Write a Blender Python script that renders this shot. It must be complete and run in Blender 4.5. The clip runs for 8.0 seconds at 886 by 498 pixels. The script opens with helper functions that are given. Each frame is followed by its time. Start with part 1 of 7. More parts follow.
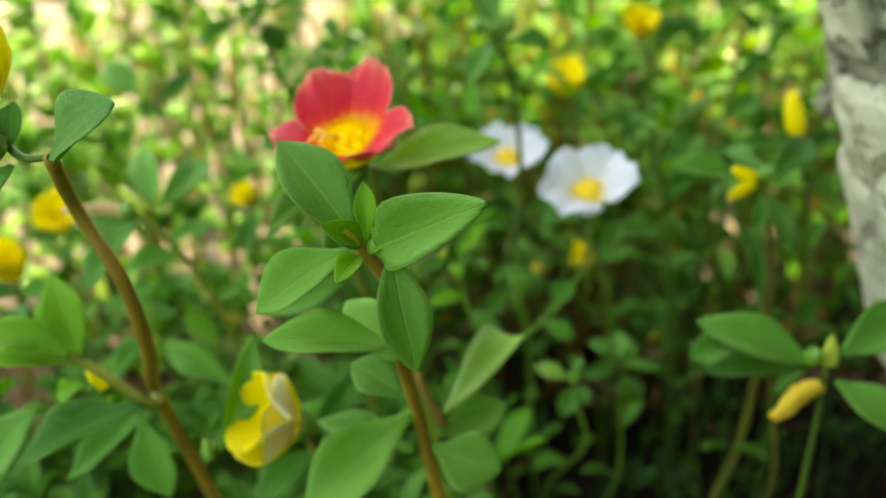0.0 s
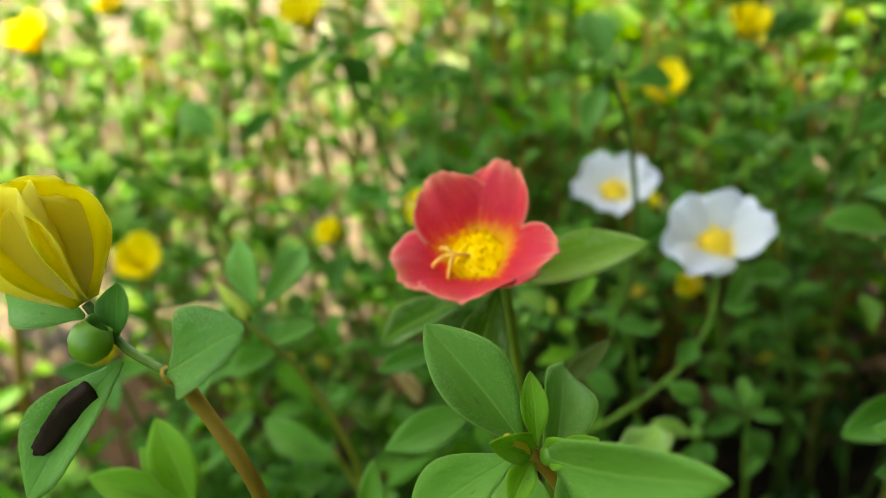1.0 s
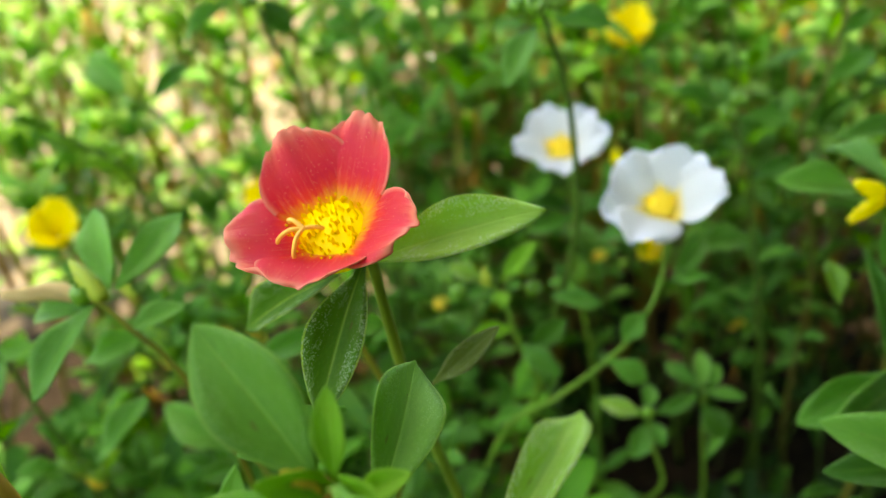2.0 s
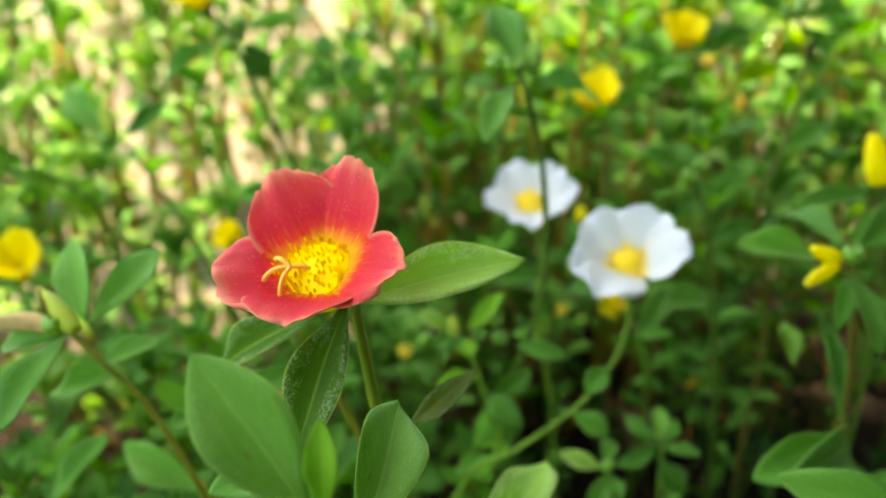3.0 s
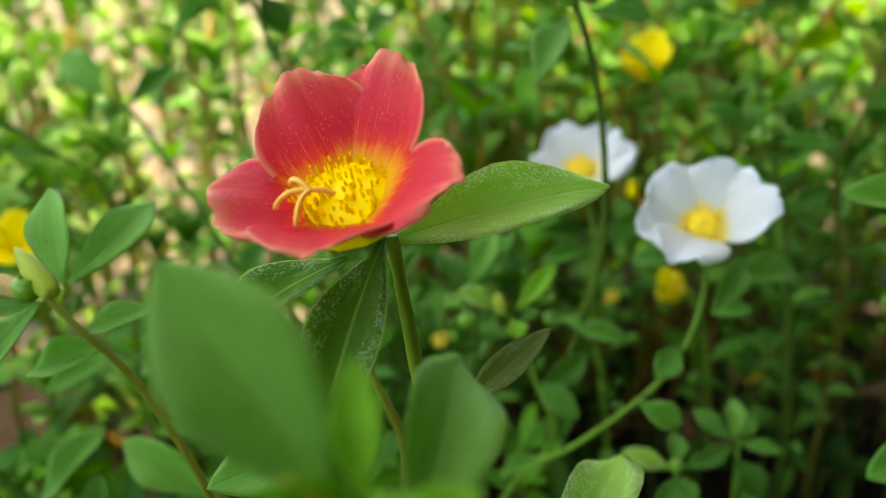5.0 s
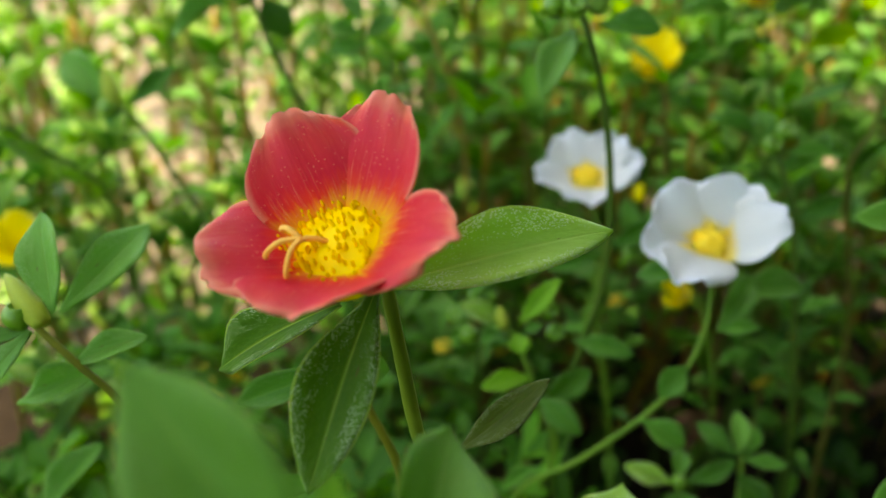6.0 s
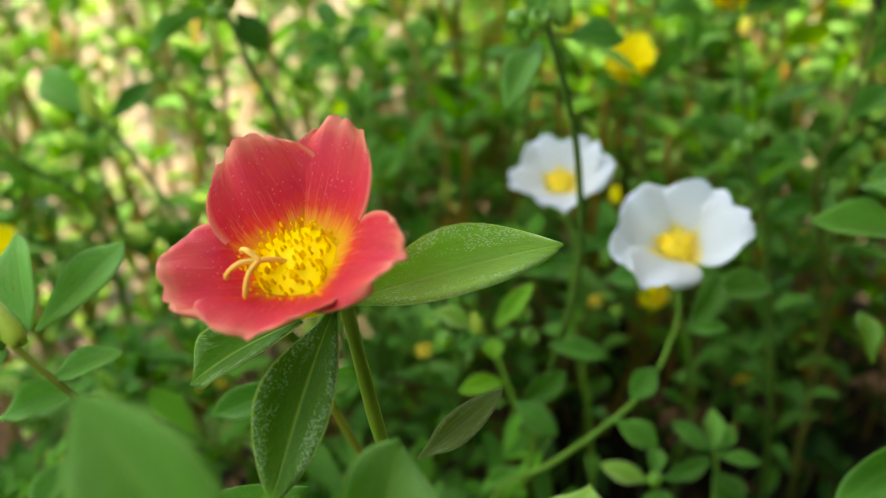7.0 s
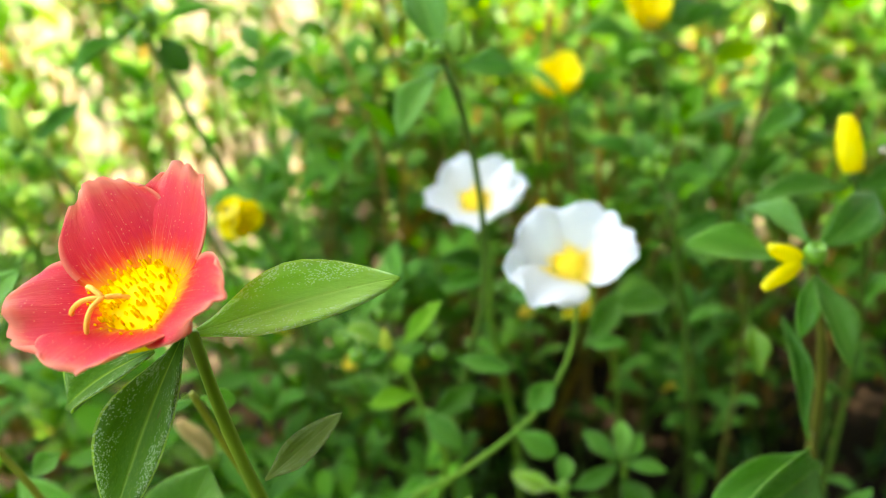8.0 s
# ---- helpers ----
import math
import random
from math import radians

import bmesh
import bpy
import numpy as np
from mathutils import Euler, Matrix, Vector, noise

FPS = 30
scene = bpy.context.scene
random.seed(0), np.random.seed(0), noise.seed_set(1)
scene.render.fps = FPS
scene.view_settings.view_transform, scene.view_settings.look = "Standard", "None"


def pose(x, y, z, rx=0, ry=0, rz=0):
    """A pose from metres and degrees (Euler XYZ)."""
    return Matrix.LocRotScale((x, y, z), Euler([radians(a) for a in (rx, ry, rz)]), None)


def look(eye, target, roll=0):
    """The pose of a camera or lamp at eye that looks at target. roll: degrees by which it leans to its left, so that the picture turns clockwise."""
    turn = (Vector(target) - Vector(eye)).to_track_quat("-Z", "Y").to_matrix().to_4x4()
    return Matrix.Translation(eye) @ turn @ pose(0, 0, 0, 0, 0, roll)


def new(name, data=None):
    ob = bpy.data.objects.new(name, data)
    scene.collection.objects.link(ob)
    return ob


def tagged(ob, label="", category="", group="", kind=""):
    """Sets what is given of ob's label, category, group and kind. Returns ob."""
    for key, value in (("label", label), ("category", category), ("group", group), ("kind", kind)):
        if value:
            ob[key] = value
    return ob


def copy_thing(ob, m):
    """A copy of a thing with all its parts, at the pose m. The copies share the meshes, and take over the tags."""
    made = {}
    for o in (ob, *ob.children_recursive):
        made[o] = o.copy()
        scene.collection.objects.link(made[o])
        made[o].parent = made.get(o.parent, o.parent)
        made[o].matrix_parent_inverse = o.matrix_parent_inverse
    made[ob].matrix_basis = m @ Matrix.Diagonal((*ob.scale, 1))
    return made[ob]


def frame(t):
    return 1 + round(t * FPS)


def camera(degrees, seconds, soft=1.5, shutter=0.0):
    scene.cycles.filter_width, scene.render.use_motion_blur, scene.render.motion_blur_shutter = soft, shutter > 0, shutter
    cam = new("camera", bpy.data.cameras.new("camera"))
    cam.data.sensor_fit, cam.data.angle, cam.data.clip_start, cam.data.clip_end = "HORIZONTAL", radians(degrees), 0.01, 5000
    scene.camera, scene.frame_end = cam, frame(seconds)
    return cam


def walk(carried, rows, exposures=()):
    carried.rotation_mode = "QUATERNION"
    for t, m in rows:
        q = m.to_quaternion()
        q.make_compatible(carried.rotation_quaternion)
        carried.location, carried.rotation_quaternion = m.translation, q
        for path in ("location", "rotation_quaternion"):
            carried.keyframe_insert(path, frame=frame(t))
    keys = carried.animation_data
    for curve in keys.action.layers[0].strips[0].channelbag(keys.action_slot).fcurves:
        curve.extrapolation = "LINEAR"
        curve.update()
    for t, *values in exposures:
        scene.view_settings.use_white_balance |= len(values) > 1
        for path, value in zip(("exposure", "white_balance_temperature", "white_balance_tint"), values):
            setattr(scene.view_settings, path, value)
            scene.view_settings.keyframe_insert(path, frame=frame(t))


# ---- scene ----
EXPOSURES = [(0.0, 2.72, 8600, 5), (0.8, 2.51, 8600, 5), (1.5, 2.57, 8600, 5), (2.2, 2.92, 8600, 5), (3.5, 2.78, 8600, 5), (4.0, 2.20, 8600, 5), (4.7, 2.62, 8600, 5), (5.8, 2.42, 8600, 5), (7.4, 2.86, 8600, 5), (8.0, 3.28, 8600, 5)]
cam = camera(56.8, 8.0, soft=0.75)
cam.data.dof.use_dof, cam.data.dof.focus_distance, cam.data.dof.aperture_fstop = True, 0.111, 14.5
# seconds, eye and target in centimetres, roll
PATH = [
    (0, (-0.051, 0.073, 29.771), (0.022, 9.194, 25.670), 0.06),
    (0.2, (0.261, 0.807, 30.896), (0.136, 9.876, 26.684), -0.48),
    (0.5, (-0.400, 2.024, 31.637), (-0.946, 11.004, 27.271), -2.41),
    (0.8, (-1.118, 3.017, 31.925), (-1.684, 11.933, 27.431), -3.05),
    (1, (-1.621, 3.445, 31.885), (-2.248, 12.309, 27.298), -3.75),
    (1.2, (-1.969, 3.971, 31.640), (-2.653, 12.760, 26.921), -3.88),
    (1.5, (-1.416, 4.839, 31.119), (-2.101, 13.565, 26.283), -5.27),
    (1.8, (0.597, 5.810, 30.849), (-0.091, 14.461, 25.882), -5.13),
    (2, (0.613, 5.901, 30.730), (-0.084, 14.517, 25.702), -4.56),
    (2.2, (0.635, 5.878, 31.029), (0.115, 14.581, 26.131), -3.18),
    (3.3, (-0.225, 5.447, 30.554), (-0.361, 14.387, 26.076), -0.24),
    (3.5, (-0.461, 5.538, 29.916), (-0.538, 14.524, 25.529), -0.89),
    (3.8, (-0.418, 5.532, 29.012), (-0.560, 14.844, 25.369), -1.51),
    (4, (-0.511, 6.031, 28.290), (-0.643, 15.460, 24.963), -1.90),
    (4.5, (-0.208, 7.617, 28.000), (-0.422, 16.947, 24.407), -2.27),
    (4.7, (-0.359, 7.543, 28.173), (-0.694, 16.674, 24.111), -2.33),
    (5.8, (-0.328, 8.381, 28.951), (-0.850, 17.266, 24.391), -1.30),
    (6, (-0.231, 8.369, 29.067), (-0.753, 17.242, 24.486), -1.60),
    (6.5, (0.049, 8.213, 29.288), (-0.469, 17.063, 24.661), -2.14),
    (7, (0.286, 8.117, 29.437), (-0.166, 16.989, 24.845), -2.55),
    (7.5, (0.606, 7.979, 29.642), (0.194, 16.870, 25.084), -2.71),
    (7.8, (0.836, 7.611, 29.814), (0.375, 16.499, 25.255), -3.12),
    (8, (2.280, 7.667, 30.116), (2.035, 16.554, 25.539), -2.20),
]
CM = 0.01
walk(cam, [(t, look(Vector(eye) * CM, Vector(target) * CM, roll)) for t, eye, target, roll in PATH], EXPOSURES)

# ---------------------------------------------------------------- sky, sun
SUN_TO = Vector((-0.22, 0.20, 0.95)).normalized()
world = bpy.data.worlds.new("sky")
scene.world = world
world.use_nodes = True
wn = world.node_tree.nodes
sky = wn.new("ShaderNodeTexSky")
sky.sky_type, sky.sun_disc = "NISHITA", False
sky.sun_elevation = math.asin(SUN_TO.z)
sky.sun_rotation = math.atan2(SUN_TO.x, SUN_TO.y)
wn["Background"].inputs["Strength"].default_value = 0.125
world.node_tree.links.new(sky.outputs[0], wn["Background"].inputs["Color"])
sun = new("sun", bpy.data.lights.new("sun", "SUN"))
sun.data.energy, sun.data.angle, sun.data.color = 3.5, radians(1.4), (1.0, 0.93, 0.82)
sun.matrix_world = look(SUN_TO * 20, (0, 0, 0))


# ---------------------------------------------------------------- materials
def graph(name):
    m = bpy.data.materials.new(name)
    m.use_nodes = True
    n, k = m.node_tree.nodes, m.node_tree.links
    return m, n, k, n["Principled BSDF"], n["Material Output"]


def ramp(n, k, fac, stops):
    r = n.new("ShaderNodeValToRGB")
    e = r.color_ramp.elements
    while len(e) < len(stops):
        e.new(0.5)
    for one, (at, colour) in zip(e, stops):
        one.position, one.color = at, (*colour, 1)
    k.new(fac, r.inputs[0])
    return r.outputs[0]


def noise_at(n, k, scale, detail=3.0, rough=0.55, vec=None, stretch=None):
    t = n.new("ShaderNodeTexNoise")
    t.inputs["Scale"].default_value, t.inputs["Detail"].default_value, t.inputs["Roughness"].default_value = scale, detail, rough
    if vec is None:
        vec = n.new("ShaderNodeTexCoord").outputs["Object"]
    if stretch:
        mp = n.new("ShaderNodeMapping")
        mp.inputs["Scale"].default_value = stretch
        k.new(vec, mp.inputs[0])
        vec = mp.outputs[0]
    k.new(vec, t.inputs["Vector"])
    return t.outputs["Fac"]


def calc(n, k, op, a, b=0.0, c=None):
    m = n.new("ShaderNodeMath")
    m.operation = op
    for i, v in enumerate((a, b, c)):
        if v is None:
            continue
        if isinstance(v, (int, float)):
            m.inputs[i].default_value = v
        else:
            k.new(v, m.inputs[i])
    return m.outputs[0]


def mixed(n, k, fac, a, b, how="MIX"):
    m = n.new("ShaderNodeMix")
    m.data_type, m.blend_type = "RGBA", how
    for i, v in ((0, fac), (6, a), (7, b)):
        if isinstance(v, (int, float)):
            m.inputs[i].default_value = v
        elif isinstance(v, tuple):
            m.inputs[i].default_value = (*v, 1)
        else:
            k.new(v, m.inputs[i])
    return m.outputs[2]


def uv_of(n, k):
    uv = n.new("ShaderNodeUVMap")
    sp = n.new("ShaderNodeSeparateXYZ")
    k.new(uv.outputs[0], sp.inputs[0])
    return uv.outputs[0], sp.outputs[0], sp.outputs[1]


def bumped(n, k, bsdf, height, strength, distance):
    b = n.new("ShaderNodeBump")
    b.inputs["Strength"].default_value, b.inputs["Distance"].default_value = strength, distance
    k.new(height, b.inputs["Height"])
    k.new(b.outputs[0], bsdf.inputs["Normal"])


def thin(n, k, bsdf, out, colour, share):
    """Lets light come through a thin leaf or petal."""
    t = n.new("ShaderNodeBsdfTranslucent")
    k.new(colour, t.inputs["Color"])
    mx = n.new("ShaderNodeMixShader")
    mx.inputs[0].default_value = share
    k.new(bsdf.outputs[0], mx.inputs[1])
    k.new(t.outputs[0], mx.inputs[2])
    k.new(mx.outputs[0], out.inputs[0])


def leaf_material(name, low, high, rib, rough=0.48, speckle=0.0, through_share=0.34, sheen=0.17, island=False, ribbed=0.50):
    m, n, k, b, out = graph(name)
    uv, u, v = uv_of(n, k)
    if island:
        geo = n.new("ShaderNodeNewGeometry")
        rnd = geo.outputs["Random Per Island"]
    else:
        rnd = n.new("ShaderNodeObjectInfo").outputs["Random"]
    cells = noise_at(n, k, 2.2, 4, 0.6)
    tone = calc(n, k, "ADD", calc(n, k, "MULTIPLY", rnd, 0.75), calc(n, k, "MULTIPLY", cells, 0.5))
    col = ramp(n, k, tone, [(0.2, low), (0.95, high)])
    side = calc(n, k, "ABSOLUTE", calc(n, k, "SUBTRACT", u, 0.5))
    # pale midrib, fading to the tip, and faint side veins
    rib_m = calc(n, k, "MULTIPLY", calc(n, k, "SUBTRACT", 1.0, calc(n, k, "SMOOTH_MIN", calc(n, k, "DIVIDE", side, 0.042), 1.0, 0.3)), calc(n, k, "SUBTRACT", 1.0, calc(n, k, "MULTIPLY", v, 0.7)))
    rib_m = calc(n, k, "MAXIMUM", rib_m, 0.0)
    col = mixed(n, k, calc(n, k, "MULTIPLY", rib_m, ribbed), col, rib)
    # side veins that leave the midrib at a slant
    slant = calc(n, k, "SUBTRACT", v, calc(n, k, "MULTIPLY", side, 0.55))
    wave = calc(n, k, "SINE", calc(n, k, "ADD", calc(n, k, "MULTIPLY", slant, 62.0), calc(n, k, "MULTIPLY", cells, 7.0)))
    vein = calc(n, k, "MULTIPLY", calc(n, k, "GREATER_THAN", wave, 0.86), 0.03)
    col = mixed(n, k, vein, col, rib)
    mott = noise_at(n, k, 11, 4, 0.65)
    col = mixed(n, k, calc(n, k, "MULTIPLY", mott, 0.35), col, mixed(n, k, 1.0, col, (0.62, 0.70, 0.60), "MULTIPLY"))
    edge = calc(n, k, "MULTIPLY", calc(n, k, "GREATER_THAN", side, 0.474), ribbed)
    col = mixed(n, k, edge, col, rib)
    fine = noise_at(n, k, 38, 2, 0.6)
    col = mixed(n, k, calc(n, k, "MULTIPLY", calc(n, k, "GREATER_THAN", fine, 0.6), 0.10), col, rib)
    # brown flecks on some of the leaves
    blot = noise_at(n, k, 6.5, 2, 0.5)
    col = mixed(n, k, calc(n, k, "MULTIPLY", calc(n, k, "GREATER_THAN", blot, 0.74), 0.45), col, (0.16, 0.11, 0.035))
    if speckle:
        dots = n.new("ShaderNodeTexVoronoi")
        dots.inputs["Scale"].default_value = 88
        k.new(uv, dots.inputs["Vector"])
        mp = n.new("ShaderNodeMapping")
        mp.inputs["Scale"].default_value = (0.5, 1, 1)
        k.new(uv, mp.inputs[0])
        k.new(mp.outputs[0], dots.inputs["Vector"])
        patch = n.new("ShaderNodeMapRange")
        patch.inputs["From Min"].default_value, patch.inputs["From Max"].default_value = 0.52, 0.74
        k.new(calc(n, k, "ADD", noise_at(n, k, 4.0, 3), calc(n, k, "MULTIPLY", calc(n, k, "MULTIPLY", side, side), 1.5)), patch.inputs["Value"])
        dot = calc(n, k, "MULTIPLY", calc(n, k, "LESS_THAN", dots.outputs["Distance"], calc(n, k, "MULTIPLY", patch.outputs[0], 0.42)), 1.0)
        col = mixed(n, k, calc(n, k, "MULTIPLY", dot, speckle), col, (0.60, 0.68, 0.40))
    k.new(col, b.inputs["Base Color"])
    b.inputs["Roughness"].default_value = rough
    b.inputs["Specular IOR Level"].default_value = sheen
    # waxy skin: gloss broken up by fine pores, relief from ribs and pores
    rr = n.new("ShaderNodeMapRange")
    rr.inputs["From Min"].default_value, rr.inputs["From Max"].default_value = 0.35, 0.68
    rr.inputs["To Min"].default_value, rr.inputs["To Max"].default_value = rough - 0.10, rough + 0.16
    k.new(mott, rr.inputs["Value"])
    k.new(rr.outputs[0], b.inputs["Roughness"])
    h = calc(n, k, "ADD", calc(n, k, "MULTIPLY", rib_m, -0.9), calc(n, k, "MULTIPLY", noise_at(n, k, 9, 3), 0.8))
    h = calc(n, k, "ADD", h, calc(n, k, "ADD", calc(n, k, "MULTIPLY", wave, 0.05), calc(n, k, "MULTIPLY", fine, 0.25)))
    bumped(n, k, b, h, 0.5, 0.0005)
    hs = n.new("ShaderNodeHueSaturation")
    hs.inputs["Hue"].default_value, hs.inputs["Saturation"].default_value, hs.inputs["Value"].default_value = 0.487, 1.25, 1.5
    k.new(col, hs.inputs["Color"])
    thin(n, k, b, out, hs.outputs[0], through_share)
    return m


LEAF = {
    "mid": leaf_material("leaf_mid", (0.050, 0.188, 0.018), (0.108, 0.325, 0.036), (0.25, 0.46, 0.064), speckle=0.16),
    # lighter copy of the blue-green leaf, with open sky light in its colour
    "soft": leaf_material("leaf_soft", (0.120, 0.300, 0.035), (0.195, 0.430, 0.056), (0.30, 0.50, 0.084), speckle=0.1),
    "blue": leaf_material("leaf_blue_green", (0.085, 0.245, 0.033), (0.165, 0.400, 0.055), (0.26, 0.45, 0.083), speckle=0.16),
    "pale": leaf_material("leaf_pale", (0.240, 0.420, 0.055), (0.335, 0.545, 0.095), (0.50, 0.64, 0.16), speckle=0.75, ribbed=0.7),
    "speckled": leaf_material("leaf_speckled", (0.052, 0.155, 0.010), (0.092, 0.220, 0.016), (0.36, 0.52, 0.080), speckle=0.5, ribbed=0.95),
    "fresh": leaf_material("leaf_fresh", (0.140, 0.350, 0.018), (0.240, 0.500, 0.034), (0.36, 0.58, 0.068)),
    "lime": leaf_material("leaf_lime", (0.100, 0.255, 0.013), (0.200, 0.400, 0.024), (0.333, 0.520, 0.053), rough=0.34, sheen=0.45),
    # shaded copy of the dark leaf: the missing light is put into its colour
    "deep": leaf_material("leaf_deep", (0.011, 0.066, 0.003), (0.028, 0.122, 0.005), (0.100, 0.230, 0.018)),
    "dark": leaf_material("leaf_dark", (0.023, 0.105, 0.005), (0.054, 0.190, 0.010), (0.15, 0.30, 0.030), speckle=0.12),
    "dull": leaf_material("leaf_dull", (0.140, 0.190, 0.034), (0.210, 0.260, 0.056), (0.30, 0.30, 0.105), speckle=0.3),
}
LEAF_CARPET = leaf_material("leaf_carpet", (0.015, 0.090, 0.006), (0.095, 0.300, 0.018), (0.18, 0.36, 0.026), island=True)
# near-black green: the shade near the ground is put into this leaf colour
LEAF_SHADED = leaf_material("leaf_shaded", (0.004, 0.022, 0.002), (0.018, 0.075, 0.003), (0.05, 0.12, 0.009), island=True)
# yellow-green for the back plants, with a sunlit tint painted into it
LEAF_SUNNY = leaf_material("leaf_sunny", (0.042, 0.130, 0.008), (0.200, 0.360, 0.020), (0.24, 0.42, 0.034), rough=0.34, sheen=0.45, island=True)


def stem_material(name, low, high):
    m, n, k, b, out = graph(name)
    streak = noise_at(n, k, 160, 4, 0.6, stretch=(1, 1, 0.12))
    blot = noise_at(n, k, 45, 3)
    col = ramp(n, k, calc(n, k, "ADD", calc(n, k, "MULTIPLY", streak, 0.5), calc(n, k, "MULTIPLY", blot, 0.5)), [(0.32, low), (0.66, high)])
    k.new(col, b.inputs["Base Color"])
    b.inputs["Roughness"].default_value = 0.5
    b.inputs["Specular IOR Level"].default_value = 0.14
    bumped(n, k, b, streak, 0.4, 0.0004)
    return m


STEM = {
    "green": stem_material("stem_green", (0.036, 0.082, 0.010), (0.085, 0.150, 0.016)),
    "stalk": stem_material("stem_stalk", (0.100, 0.165, 0.014), (0.190, 0.265, 0.026)),
    "lime": stem_material("stem_lime", (0.075, 0.175, 0.014), (0.140, 0.260, 0.024)),
    "olive": stem_material("stem_olive", (0.110, 0.130, 0.013), (0.210, 0.210, 0.018)),
    "brown": stem_material("stem_brown", (0.070, 0.078, 0.010), (0.140, 0.128, 0.018)),
    "bed": stem_material("stem_bed", (0.060, 0.075, 0.012), (0.260, 0.140, 0.038)),
    "rust": stem_material("stem_rust", (0.190, 0.110, 0.012), (0.370, 0.228, 0.026)),
    "red": stem_material("stem_red", (0.180, 0.115, 0.022), (0.330, 0.205, 0.040)),
}


def petal_material(name, stops, vein, rim, veins=0.35, rough=0.5, share=0.28, shade=(0.82, 0.70, 0.72)):
    """Pigment from the claw of the petal (v = 0) to its tip, fine streaks along it and a rim of its own tint."""
    m, n, k, b, out = graph(name)
    uv, u, v = uv_of(n, k)
    wob = calc(n, k, "MULTIPLY", calc(n, k, "SUBTRACT", noise_at(n, k, 26, 3, 0.6, uv, (1, 0.12, 1)), 0.5), 0.22)
    col = ramp(n, k, calc(n, k, "ADD", v, wob), stops)
    grain = noise_at(n, k, 3.2, 4, 0.6, uv)
    patch = n.new("ShaderNodeMapRange")
    patch.inputs["From Min"].default_value, patch.inputs["From Max"].default_value = 0.35, 0.68
    k.new(grain, patch.inputs["Value"])
    col = mixed(n, k, calc(n, k, "MULTIPLY", patch.outputs[0], 0.65), col, mixed(n, k, 1.0, col, shade, "MULTIPLY"))
    streak = noise_at(n, k, 70, 3, 0.7, uv, (1, 0.045, 1))
    where = n.new("ShaderNodeMapRange")
    where.inputs["From Min"].default_value, where.inputs["From Max"].default_value = 0.80, 0.32
    k.new(calc(n, k, "ADD", v, calc(n, k, "MULTIPLY", calc(n, k, "SUBTRACT", grain, 0.5), 0.7)), where.inputs["Value"])
    band = n.new("ShaderNodeMapRange")
    band.inputs["From Min"].default_value, band.inputs["From Max"].default_value = 0.56, 0.66
    k.new(streak, band.inputs["Value"])
    col = mixed(n, k, calc(n, k, "MULTIPLY", calc(n, k, "MULTIPLY", band.outputs[0], where.outputs[0]), veins), col, vein)
    side = calc(n, k, "MULTIPLY", calc(n, k, "ABSOLUTE", calc(n, k, "SUBTRACT", u, 0.5)), 2.0)
    edge = calc(n, k, "MAXIMUM", calc(n, k, "MULTIPLY", side, calc(n, k, "GREATER_THAN", v, 0.45)), v)
    # fine pale grains scattered over the blade
    grit = n.new("ShaderNodeTexVoronoi")
    grit.inputs["Scale"].default_value = 30
    k.new(uv, grit.inputs["Vector"])
    spot = calc(n, k, "MULTIPLY", calc(n, k, "LESS_THAN", grit.outputs["Distance"], 0.16), calc(n, k, "GREATER_THAN", grain, 0.46))
    col = mixed(n, k, calc(n, k, "MULTIPLY", spot, veins), col, vein)
    lip = n.new("ShaderNodeMapRange")
    lip.inputs["From Min"].default_value, lip.inputs["From Max"].default_value = 0.88, 0.98
    k.new(calc(n, k, "ADD", edge, calc(n, k, "MULTIPLY", calc(n, k, "SUBTRACT", grain, 0.5), 0.06)), lip.inputs["Value"])
    col = mixed(n, k, calc(n, k, "MULTIPLY", lip.outputs[0], 0.75), col, rim)
    k.new(col, b.inputs["Base Color"])
    b.inputs["Roughness"].default_value = rough
    b.inputs["Specular IOR Level"].default_value = 0.25
    bumped(n, k, b, calc(n, k, "ADD", streak, grain), 0.45, 0.0004)
    thin(n, k, b, out, col, share)
    return m


